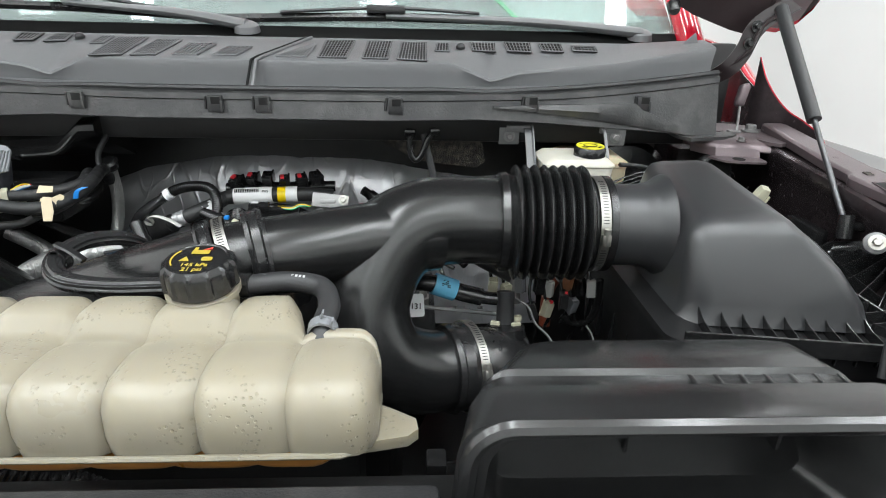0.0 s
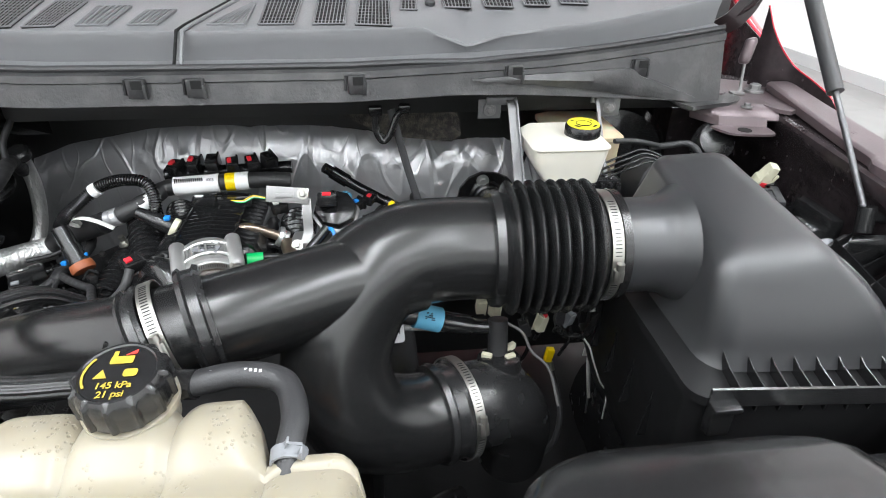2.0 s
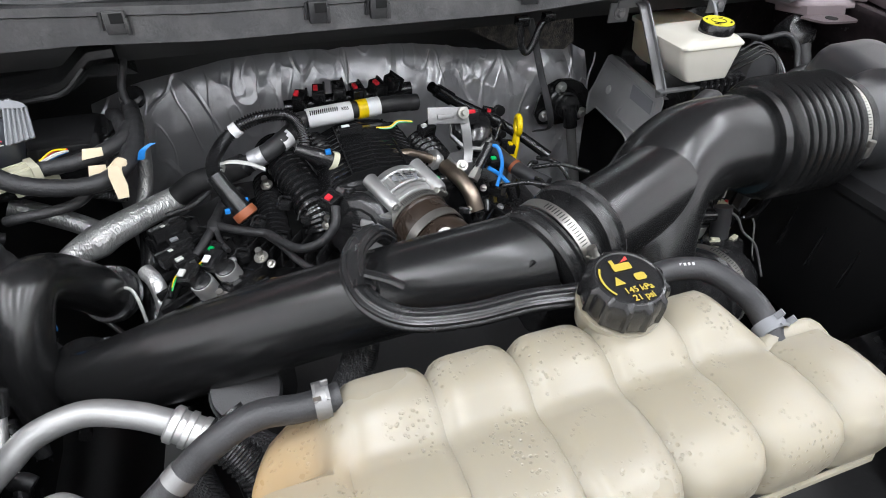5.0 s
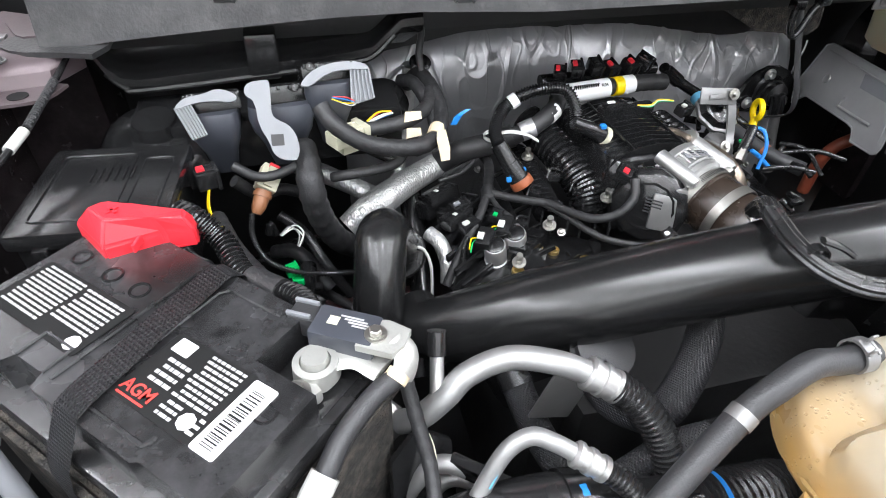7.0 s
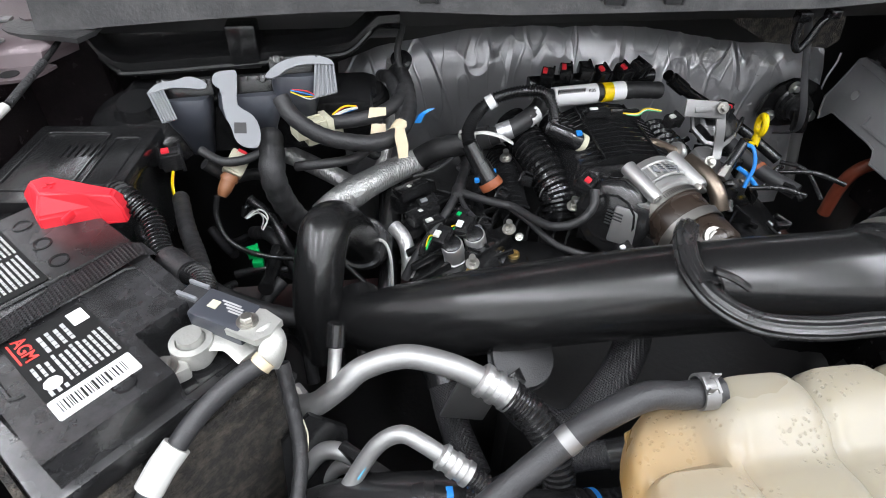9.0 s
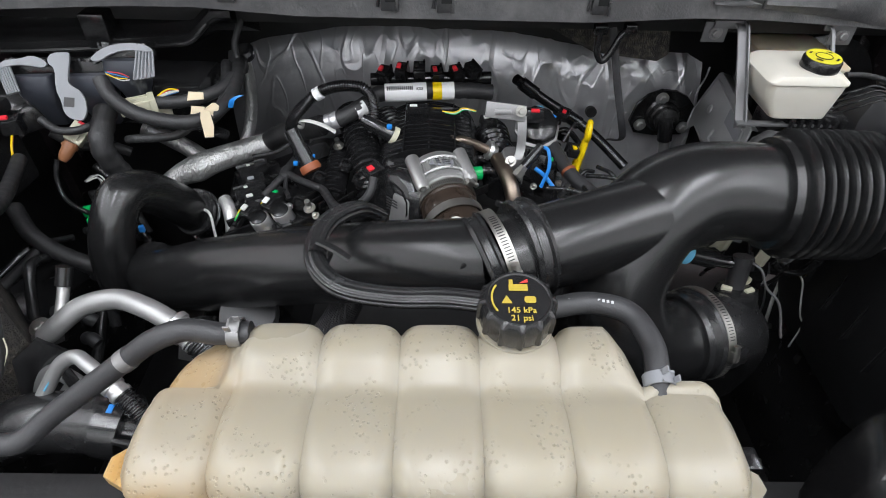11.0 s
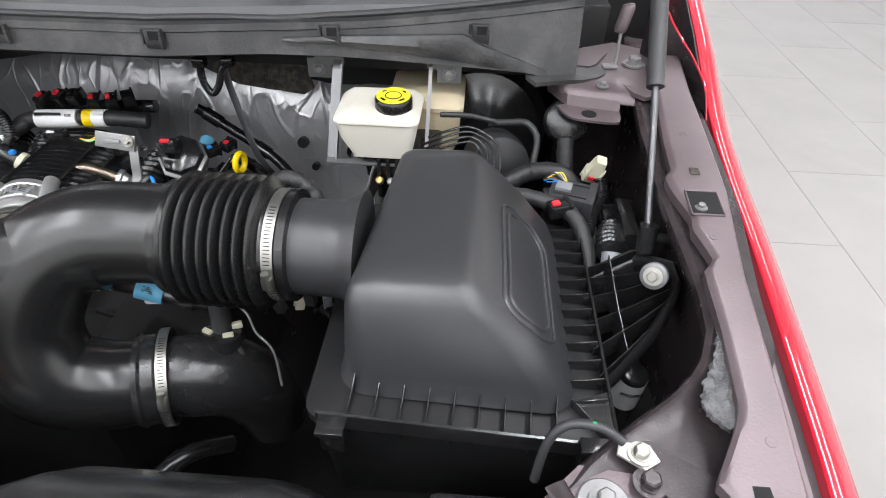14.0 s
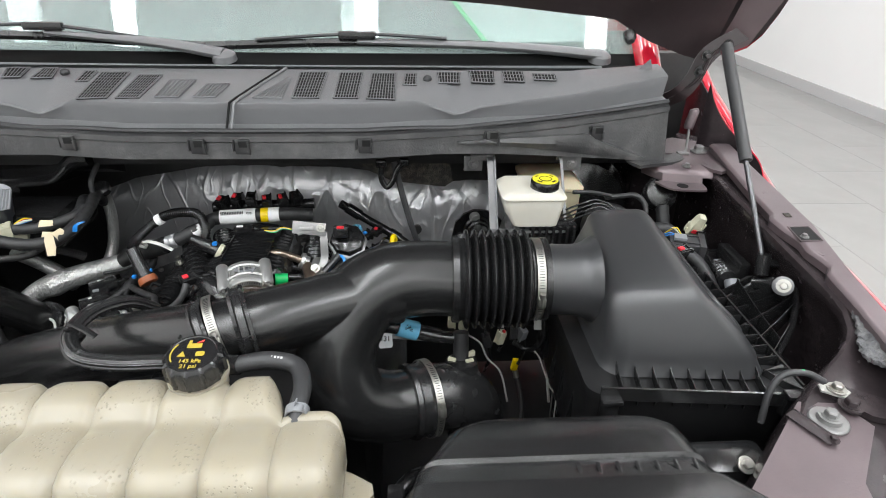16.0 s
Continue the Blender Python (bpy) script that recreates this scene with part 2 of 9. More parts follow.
PAINT = mat("ruby_red_paint", (0.5, 0.01, 0.028), 0.12, 0.15, var=0.05, Coat_Weight=1.0, Coat_Roughness=0.03)
UNDERP = mat("dusty_mauve_undercoat", (0.135, 0.106, 0.112), 0.36, 0.4, var=0.25, bump=0.2, dust=0.12, dustcol=(0.2, 0.18, 0.185), scale=14)
APRON = mat("dusty_mauve_black_apron", (0.034, 0.027, 0.029), 0.24, 0.15, bump=0.15, dust=0.22, dustcol=(0.15, 0.125, 0.127), scale=60, Specular_IOR_Level=0.45)
ROD = mat("dark_chrome_rod", (0.11, 0.11, 0.115), 0.36, 0.8, var=0.1)
WHITE = mat("white_plastic", (0.58, 0.58, 0.55), 0.45, var=0.05)
LABEL = mat("white_label", (0.8, 0.8, 0.8), 0.5, var=0.04)
# Print, and flat sheets that put the shade of uncut openings into colour.
INKGAP = mat("ink_and_gap_black", (0.012, 0.012, 0.012), 0.7, Specular_IOR_Level=0.2)
PRINT = mat("grey_white_print", (0.42, 0.42, 0.42), 0.5, var=0.1)
GREYLEV = mat("light_grey_lever", (0.2, 0.207, 0.22), 0.45, var=0.08, bump=0.1)
TAN = mat("tan_tape", (0.62, 0.52, 0.36), 0.6, bump=0.3)
CREAM = mat("ivory_connector", (0.55, 0.53, 0.4), 0.45, var=0.08)
BROWN = mat("brown_plastic", (0.26, 0.11, 0.05), 0.45)
ORANGE = mat("orange_plastic", (0.28, 0.08, 0.03), 0.5)
SLATE = mat("slate_blue_plastic", (0.045, 0.049, 0.06), 0.32, var=0.1)
FLOORM = mat("grey_floor_tile", (0.3, 0.297, 0.287), 0.2, var=0.14, scale=2.2, rvar=0.05, dust=0.3, dustcol=(0.23, 0.226, 0.215), Specular_IOR_Level=0.6)
WALLM = mat("white_wall_paint", (0.84, 0.84, 0.83), 0.7, var=0.02, scale=2, bump=0.1, bscale=150)
SKIRT = mat("grey_skirting", (0.5, 0.5, 0.5), 0.5, var=0.03)
GLASS = mat("windscreen_glass", (0.52, 0.6, 0.58), 0.02, var=0.03, rvar=0.01, Transmission_Weight=0.85, IOR=1.5)
DASH = mat("grey_dashboard", (0.12, 0.13, 0.13), 0.6, var=0.1, bump=0.3)
PAPER = mat("tinted_paper", (0.33, 0.4, 0.385), 0.6, var=0.04)
CABIN = mat("light_cabin_trim", (0.1, 0.105, 0.105), 0.8, var=0.1)
HOODU = mat("hood_underside", (0.022, 0.015, 0.016), 0.32, var=0.25, bump=0.2, dust=0.2, dustcol=(0.12, 0.1, 0.1), scale=8)
FOAM = mat("mottled_felt_and_slot_dark", (0.028, 0.026, 0.024), 0.9, var=0.5, bump=1.0, bscale=420, bdist=0.004, dust=0.85, dustcol=(0.17, 0.145, 0.115), scale=110)
PADM = mat("grey_felt", (0.1, 0.1, 0.105), 0.9, var=0.6, bump=1.0, bscale=300, bdist=0.003, dust=0.5, scale=90)


# ---- mesh helpers ----
from mathutils.bvhtree import BVHTree


def V(*a):
    return Vector(a)


def thing(name, at, label, category, group="", kind=""):
    ob = new(name)
    ob.empty_display_size = 0.02
    ob.location = at
    return tagged(ob, label, category, group, kind)


def base_of(ob):
    p = Vector((0, 0, 0))
    while ob:
        p += ob.location
        ob = ob.parent
    return p


def part(name, bm, material, parent, label="", smooth=True):
    """One mesh, given in world coordinates, under a thing or a part."""
    me = bpy.data.meshes.new(name)
    o = base_of(parent)
    bmesh.ops.recalc_face_normals(bm, faces=bm.faces[:])
    for v in bm.verts:
        v.co -= o
    bm.to_mesh(me)
    bm.free()
    for p in me.polygons:
        p.use_smooth = smooth
    if smooth:
        me.set_sharp_from_angle(angle=radians(38))
    me.materials.append(material)
    ob = new(name, me)
    ob.parent = parent
    if label:
        tagged(ob, label)
    return ob


def smooth_path(pts, n=6):
    pts = [Vector(p) for p in pts]
    if len(pts) < 3:
        return [pts[0].lerp(pts[1], i / n) for i in range(n + 1)]
    q = [2 * pts[0] - pts[1]] + pts + [2 * pts[-1] - pts[-2]]
    out = []
    for i in range(1, len(q) - 2):
        a, b, c, d = q[i - 1:i + 3]
        for k in range(n):
            t = k / n
            out.append(0.5 * (2 * b + (c - a) * t + (2 * a - 5 * b + 4 * c - d) * t * t + (3 * b - a - 3 * c + d) * t ** 3))
    out.append(pts[-1])
    return out


def loft(rings, bm=None, cap0=True, cap1=True, closed=True):
    """Skins a row of rings that all have the same number of points."""
    bm = bm or bmesh.new()
    vs = [[bm.verts.new(p) for p in r] for r in rings]
    n = len(rings[0])
    for a, b in zip(vs, vs[1:]):
        for i in range(n if closed else n - 1):
            bm.faces.new((a[i], a[(i + 1) % n], b[(i + 1) % n], b[i]))
    if cap0:
        bm.faces.new(vs[0][::-1])
    if cap1:
        bm.faces.new(vs[-1])
    return bm


def frames_along(pts, up=None):
    out, side = [], None
    for i, p in enumerate(pts):
        d = (pts[min(i + 1, len(pts) - 1)] - pts[max(i - 1, 0)]).normalized()
        if side is None:
            ref = Vector(up) if up else (Vector((0, 0, 1)) if abs(d.z) < 0.9 else Vector((0, 1, 0)))
            side = d.cross(ref).normalized()
        else:
            side = (side - d * side.dot(d)).normalized()
        out.append((p, d, side, side.cross(d).normalized()))
    return out


def tube(pts, r, seg=12, n=6, bm=None, radii=None, flat=1.0, cap=True, up=None, ripple=0.0, pitch=0.006, raw=False, lobe=0.0):
    """A pipe along a smooth path. radii: one for each given point. flat: height over width. ripple: corrugation."""
    path = [Vector(p) for p in pts] if raw else smooth_path(pts, n)
    m = len(path) - 1
    rr = [r] * (m + 1)
    if radii:
        rr = [float(np.interp(i / m, np.linspace(0, 1, len(radii)), radii)) for i in range(m + 1)]
    if ripple:
        length = [0.0]
        for a, b in zip(path, path[1:]):
            length.append(length[-1] + (b - a).length)
        k = max(4, int(length[-1] / pitch * 4))
        s = np.linspace(0, length[-1], k)
        xyz = [np.interp(s, length, [p[j] for p in path]) for j in range(3)]
        rs = np.interp(s, length, rr)
        path = [Vector((xyz[0][i], xyz[1][i], xyz[2][i])) for i in range(k)]
        rr = [rs[i] + ripple * (1 if i % 4 in (1, 2) else -1) for i in range(k)]
    rings = []
    for (p, d, sd, u), q in zip(frames_along(path, up), rr):
        qs = [q * (1 + lobe * math.cos(20 * math.pi * j / seg)) for j in range(seg)]
        rings.append([p + sd * qs[j] * math.cos(2 * math.pi * j / seg) + u * qs[j] * flat * math.sin(2 * math.pi * j / seg) for j in range(seg)])
    return loft(rings, bm, cap, cap)


def lathe(base, axis, prof, seg=24, bm=None, cap=True):
    """prof: rows of (distance along the axis, radius)."""
    a = Vector(axis).normalized()
    s = a.cross(Vector((0, 0, 1)) if abs(a.z) < 0.9 else Vector((1, 0, 0))).normalized()
    u = s.cross(a)
    rings = [[Vector(base) + a * h + (s * math.cos(2 * math.pi * j / seg) + u * math.sin(2 * math.pi * j / seg)) * max(r, 1e-5) for j in range(seg)] for h, r in prof]
    return loft(rings, bm, cap, cap)


def rrect(x0, x1, y0, y1, r, k=4):
    """Corner-rounded rectangle as 2D points."""
    r = max(1e-5, min(r, (x1 - x0) / 2 - 1e-5, (y1 - y0) / 2 - 1e-5))
    out = []
    for cx, cy, a0 in ((x1 - r, y0 + r, -90), (x1 - r, y1 - r, 0), (x0 + r, y1 - r, 90), (x0 + r, y0 + r, 180)):
        for i in range(k + 1):
            a = radians(a0 + 90 * i / k)
            out.append((cx + r * math.cos(a), cy + r * math.sin(a)))
    return out


def box(c, size, bev=0.002, m=None, bm=None, seg=2):
    """A bevelled box; m: a turn about its centre."""
    b2 = bmesh.new()
    bmesh.ops.create_cube(b2, size=1.0)
    for v in b2.verts:
        v.co = Vector((v.co.x * size[0], v.co.y * size[1], v.co.z * size[2]))
    if bev:
        bmesh.ops.bevel(b2, geom=b2.edges[:], offset=min(bev, min(size) * 0.45), segments=seg, profile=0.6, affect="EDGES")
    t = Matrix.Translation(c) @ (m or Matrix())
    bmesh.ops.transform(b2, matrix=t, verts=b2.verts[:])
    return join(bm, b2)


def join(bm, b2):
    if bm is None:
        return b2
    me = bpy.data.meshes.new("tmp")
    b2.to_mesh(me)
    b2.free()
    bm.from_mesh(me)
    bpy.data.meshes.remove(me)
    return bm


def plate(poly, z0, z1, m=None, bev=0.0, bm=None):
    """A flat outline given a thickness along its own z, then moved by m."""
    b2 = loft([[Vector((x, y, z0)) for x, y in poly], [Vector((x, y, z1)) for x, y in poly]])
    if bev:
        bmesh.ops.bevel(b2, geom=[e for e in b2.edges if e.calc_face_angle(0) > 0.6], offset=bev, segments=2, affect="EDGES")
    if m:
        bmesh.ops.transform(b2, matrix=m, verts=b2.verts[:])
    return join(bm, b2)


def band(pts, w, th, side=(1, 0, 0), bm=None, n=4):
    """A flat strip of steel bent along a path; side: the direction of its width."""
    path = smooth_path(pts, n)
    s = Vector(side).normalized()
    rings = []
    for i, p in enumerate(path):
        d = path[min(i + 1, len(path) - 1)] - path[max(i - 1, 0)]
        u = d.cross(s).normalized()
        rings.append([p + s * a * w / 2 + u * b * th / 2 for a, b in ((-1, -1), (1, -1), (1, 1), (-1, 1))])
    return join(bm, loft(rings))


def rounded(poly, times=2):
    """Cuts the corners of an outline, again and again."""
    for _ in range(times):
        out = []
        for (ax, ay), (bx, by) in zip(poly, poly[1:] + poly[:1]):
            out += [(0.75 * ax + 0.25 * bx, 0.75 * ay + 0.25 * by), (0.25 * ax + 0.75 * bx, 0.25 * ay + 0.75 * by)]
        poly = out
    return poly


def ring_xy(x0, x1, y0, y1, z, r, k=4, tilt=(0, 0)):
    cx, cy = (x0 + x1) / 2, (y0 + y1) / 2
    return [Vector((x, y, z + tilt[0] * (x - cx) + tilt[1] * (y - cy))) for x, y in rrect(x0, x1, y0, y1, r, k)]


def rot_to(axis, up=(0, 0, 1)):
    """A turn whose z is axis and whose y leans towards up."""
    z = Vector(axis).normalized()
    x = Vector(up).cross(z)
    x = x.normalized() if x.length > 1e-4 else Vector((1, 0, 0))
    y = z.cross(x)
    return Matrix((x, y, z)).transposed().to_4x4()


def bolt(parent, at, axis, r=0.006, material=None, washer=1.7, name="bolt"):
    a = Vector(axis).normalized()
    b = lathe(at, a, [(0, r * washer), (r * 0.35, r * washer), (r * 0.36, r * 1.25), (r * 0.5, r * 1.25)], 20)
    b = lathe(Vector(at) + a * r * 0.5, a, [(0, r), (r * 0.75, r), (r * 0.9, r * 0.8)], 6, b)
    return part(name, b, material or ZINC, parent)


# ---- the showroom ----
def slab(name, c, size, material, label, category="wall"):
    b = box(c, size, 0)
    me = bpy.data.meshes.new(name)
    b.to_mesh(me)
    b.free()
    me.materials.append(material)
    ob = new(name, me)
    return tagged(ob, label, category, kind="structure")


floor = slab("floor", (0, 0, -0.103), (12.4, 18.4, 0.2), FLOORM, "light grey tiled showroom floor", "floor")
slab("wall_north", (0, 8.6, 2.2), (9.8, 0.2, 4.4), WALLM, "white painted showroom wall")
slab("wall_south", (0, -6.1, 2.2), (9.8, 0.2, 4.4), WALLM, "white painted showroom wall")
slab("wall_east", (4.9, 1.25, 2.2), (0.2, 14.5, 4.4), WALLM, "white painted showroom wall")
slab("wall_west", (-4.9, 1.25, 2.2), (0.2, 14.5, 4.4), WALLM, "white painted showroom wall")
slab("ceiling", (0, 1.25, 4.5), (9.8, 14.9, 0.2), WALLM, "white showroom ceiling", "ceiling")
slab("baseboard", (4.79, 1.25, 0.06), (0.02, 14.4, 0.12), SKIRT, "grey baseboard along the white wall", "baseboard")
slab("baseboard", (0, 8.49, 0.06), (9.56, 0.02, 0.12), SKIRT, "grey baseboard along the white wall", "baseboard")


def ceiling_light(x, y):
    t = thing("ceiling_light", (x, y, 4.4), "long white linear ceiling light, switched on", "light", "ceiling lights")
    part("housing", box((x, y, 4.37), (0.22, 4.2, 0.06), 0.01), WHITE, t)
    d = bpy.data.lights.new("diffuser", "AREA")
    d.shape, d.size, d.size_y, d.energy, d.color = "RECTANGLE", 0.16, 4.1, LAMP_POWER[y], (0.94, 0.97, 1.0)
    ob = new("diffuser", d)
    ob.parent = t
    ob.location = (0, 0, -0.065)


for lx in (-3.6, -1.9, -0.2, 1.5, 3.2):
    for ly in (-4.0, 0.25, 5.4):
        ceiling_light(lx, ly)


# ---- the truck ----
CX = -0.243   # middle of the truck
truck = thing("pickup_truck", (CX, 1.2, 0.0), "ruby red pickup truck with its hood open", "truck")


def mirror_x(bm):
    for v in bm.verts:
        v.co.x = 2 * CX - v.co.x
    return bm


def fender():
    """Top of the outer fender: red crown, inner rail flange, falling to the outside."""
    st = [(-0.15, 0.62, 1.06), (0.1, 0.655, 1.075), (0.42, 0.698, 1.1), (0.595, 0.712, 1.121), (0.755, 0.725, 1.135), (0.86, 0.731, 1.145), (0.97, 0.737, 1.163), (1.06, 0.742, 1.19), (1.15, 0.745, 1.225), (1.31, 0.748, 1.28), (1.42, 0.752, 1.33), (1.6, 0.757, 1.355), (1.75, 0.76, 1.36)]
    path = smooth_path([V(x, y, z) for y, x, z in st], 4)
    rings = []
    for p in path:
        x, y, z = p
        prof = [(0, -0.05), (0.0, -0.004), (0.001, -0.001), (0.004, 0.0005), (0.012, 0.0), (0.02, -0.002), (0.027, -0.006), (0.0315, -0.013), (0.035, -0.03), (0.04, -0.06), (0.05, -0.14), (0.075, -0.3), (0.09, -0.5), (0.085, -0.85), (0.065, -0.86), (0.055, -0.3), (0.03, -0.07)]
        rings.append([V(x + dx, y, z + dz) for dx, dz in prof])
    return loft(rings)


part("fender", fender(), PAINT, truck, "glossy ruby red fender")
part("fender", mirror_x(fender()), PAINT, truck, "glossy ruby red fender")


RAILY = [0.352, 0.407, 0.421, 0.429, 0.454, 0.474, 0.491, 0.564, 0.618, 0.633, 0.645, 0.658, 0.687, 0.704, 0.743, 0.767, 0.782, 0.835, 0.962, 1.071]
RAILIN = [0.589, 0.605, 0.6, 0.593, 0.608, 0.619, 0.626, 0.63, 0.63, 0.631, 0.643, 0.64, 0.631, 0.634, 0.621, 0.618, 0.628, 0.631, 0.645, 0.66]


def rail_z(y):
    return float(np.interp(y, [0.352, 0.419, 0.749, 1.052], [1.138, 1.145, 1.196, 1.219]))


def rail_out(y):
    return float(np.interp(y, [0.352, 0.409, 0.497, 0.629, 0.746, 0.85, 0.966, 1.071], [0.648, 0.656, 0.662, 0.668, 0.681, 0.687, 0.693, 0.702]))


def fender_at(y):
    """Inner edge of the fender's crown: x and z."""
    ys = [0.1, 0.42, 0.595, 0.755, 0.86, 0.97, 1.06, 1.15]
    return float(np.interp(y, ys, [0.655, 0.698, 0.712, 0.725, 0.731, 0.737, 0.742, 0.745])), float(np.interp(y, ys, [1.075, 1.1, 1.121, 1.135, 1.145, 1.163, 1.19, 1.225]))


def rail():
    """Mauve inner fender rail with a scalloped inner lip, a step and a sunk channel beside the fender."""
    rings = []
    for y in np.linspace(0.352, 1.071, 96):
        a, b, z = float(np.interp(y, RAILY, RAILIN)), rail_out(y), rail_z(y)
        c, zf = fender_at(y)
        m, zm = (b + c) / 2, (z + zf) / 2 - 0.012
        rings.append([V(a + 0.001, y, z - 0.016), V(a, y, z - 0.004), V(a + 0.004, y, z - 0.0005), V(a + 0.008, y, z), V(b - 0.003, y, z), V(b, y, z - 0.003), V(b + 0.003, y, z - 0.014), V(b + 0.007, y, z - 0.017), V(b + 0.011, y, zm - 0.004), V(m - 0.004, y, zm - 0.008), V(m - 0.001, y, zm - 0.003), V(m + 0.003, y, zm - 0.003), V(m + 0.006, y, zf - 0.012), V(c - 0.004, y, zf - 0.016), V(c + 0.002, y, zf - 0.012),
                      V(c + 0.002, y, zf - 0.03), V(b, y, zf - 0.03), V(b - 0.006, y, z - 0.006), V(a + 0.008, y, z - 0.006), V(a + 0.004, y, z - 0.016)])
    return loft(rings)


part("fender_rail", rail(), UNDERP, truck, "dusty mauve painted inner fender rail")
part("fender_rail", mirror_x(rail()), UNDERP, truck, "dusty mauve painted inner fender rail")


def apron():
    """Dark inner wing: a rounded crest that falls into the bay and sweeps inwards at the front."""
    rings = []
    ys = [0.12, 0.30, 0.406, 0.432, 0.457, 0.478, 0.504, 0.521, 0.54, 0.575, 0.612, 0.673, 0.76, 0.892, 1.081, 1.2]
    for y in np.linspace(0.12, 1.2, 72):
        x = float(np.interp(y, ys, [0.30, 0.40, 0.456, 0.488, 0.51, 0.535, 0.57, 0.597, 0.615, 0.628, 0.63, 0.625, 0.617, 0.619, 0.637, 0.65]))
        z = float(np.interp(y, ys, [1.101, 1.101, 1.106, 1.108, 1.11, 1.113, 1.122, 1.134, 1.144, 1.152, 1.159, 1.168, 1.181, 1.191, 1.2, 1.2]))
        far = max(x + 0.02, rail_out(y) - 0.004)
        sag = 0.006 * min(1.0, (far - x) / 0.1)
        cut = float(np.interp(y, [0.5, 0.57], [0.0, 1.0]))   # behind the headlamp carrier the wall lies back under its crest
        wall = [V(x + cut * c + (1 - cut) * f, y, z + dz) for c, f, dz in ((-0.005, -0.012, -0.012), (0.006, -0.02, -0.032), (0.018, -0.024, -0.06), (0.022, -0.04, -0.2), (0.02, -0.05, -0.55))]
        rings.append([V(far + 0.03 * cut, y, z - 0.004 - 0.012 * cut), V((far + x) / 2, y, z - sag), V(x + 0.008, y, z - 0.001), V(x + 0.002, y, z + 0.001), V(x - 0.004, y, z - 0.002)] + wall + [V(far + 0.03 * cut, y, z - 0.55)])
    return loft(rings)


def inner_face():
    """Black inner face of the fender beside the windscreen."""
    return loft([[V(x - 0.0005, y, z - 0.0015), V(x - 0.003, y, z - 0.0015), V(x - 0.003, y, 0.95), V(x - 0.0005, y, 0.95)] for y, x, z in ((1.0, 0.7387, 1.172), (1.06, 0.742, 1.19), (1.15, 0.745, 1.225), (1.31, 0.748, 1.28), (1.42, 0.752, 1.33), (1.6, 0.757, 1.355), (1.75, 0.76, 1.36))])


part("fender_inner", inner_face(), APRON, truck, "black inner face beside the windscreen")
part("fender_inner", mirror_x(inner_face()), APRON, truck, "black inner face beside the windscreen")
part("apron", apron(), APRON, truck, "dusty dark inner wing panel")
part("apron", mirror_x(apron()), APRON, truck, "dusty dark inner wing panel")


def liner():
    """Dark inner face of the fender, between the hinge plate and the windscreen pillar."""
    path = smooth_path([V(*p) for p in LINERTOP], 5)
    return loft([[p, V(p.x + 0.004, p.y + 0.006, p.z - 0.002), V(p.x + 0.02, p.y + 0.03, 1.12), V(p.x + 0.012, p.y + 0.02, 1.12)] for p in path])


LINERTOP = ((0.722, 0.955, 1.172), (0.716, 0.975, 1.208), (0.708, 1.018, 1.228), (0.697, 1.06, 1.243), (0.677, 1.078, 1.268), (0.658, 1.09, 1.3), (0.648, 1.105, 1.335))
for s in (-1, 1):
    e = tube([(CX + s * (p[0] + 0.002 - CX), p[1] + 0.003, p[2] + 0.0005) for p in LINERTOP], 0.0016, 6, 5)
    part("flange_edge", e, PAINT, truck, "thin red painted flange edge")
part("fender_liner", liner(), APRON, truck, "black inner face of the fender")
part("fender_liner", mirror_x(liner()), APRON, truck, "black inner face of the fender")


def hinge_plate():
    b = plate([(0.503, 1.035), (0.60, 1.02), (0.618, 0.968), (0.632, 0.955), (0.66, 0.972), (0.688, 1.0), (0.69, 1.12), (0.62, 1.16), (0.51, 1.10)], 1.197, 1.203, bev=0.002)
    rows = []   # the front of the plate rolls down to a soft edge
    for x in np.linspace(0.5, 0.622, 9):
        fy = 0.984 - 0.2 * (x - 0.515) + 2.2 * max(0.0, 0.525 - x)
        prof = [(0.058, 1.2035), (0.03, 1.203), (0.012, 1.199), (0.003, 1.193), (0.0, 1.186)]
        rows.append([V(x, fy + d, z) for d, z in prof] + [V(x, fy + d + 0.0025, z - 0.0025) for d, z in reversed(prof)])
    join(b, loft(rows))
    walls = []   # the step from the plate's edge down to its tongue
    for x in np.linspace(0.506, 0.603, 5):
        fy = 0.984 - 0.2 * (x - 0.515) + 2.2 * max(0.0, 0.525 - x)
        walls.append([V(x, fy + 0.0005, 1.19), V(x, fy - 0.005, 1.176), V(x, fy - 0.003, 1.175), V(x, fy + 0.0025, 1.189)])
    join(b, loft(walls))
    b = plate([(0.515, 1.05), (0.566, 1.043), (0.576, 1.052), (0.60, 1.1), (0.53, 1.12)], 1.203, 1.208, bev=0.002, bm=b)
    b = plate(rounded([(0.512, 0.985), (0.604, 0.968), (0.601, 0.932), (0.59, 0.927), (0.54, 0.934), (0.526, 0.944)], 1), 1.173, 1.1765, bev=0.001, bm=b)
    return b


part("hinge_plate", hinge_plate(), UNDERP, truck, "dusty mauve stamped hinge plate")
part("hinge_plate", mirror_x(hinge_plate()), UNDERP, truck, "dusty mauve stamped hinge plate")
# The tongue is not pierced: a black disc paints its hole's shade.
part("slot", lathe((0.559, 0.95, 1.1762), (0, 0, 1), [(0, 0.0105), (0.0012, 0.0105)], 20), INKGAP, truck)
part("slot", mirror_x(lathe((0.559, 0.95, 1.1762), (0, 0, 1), [(0, 0.0105), (0.0012, 0.0105)], 20)), INKGAP, truck)


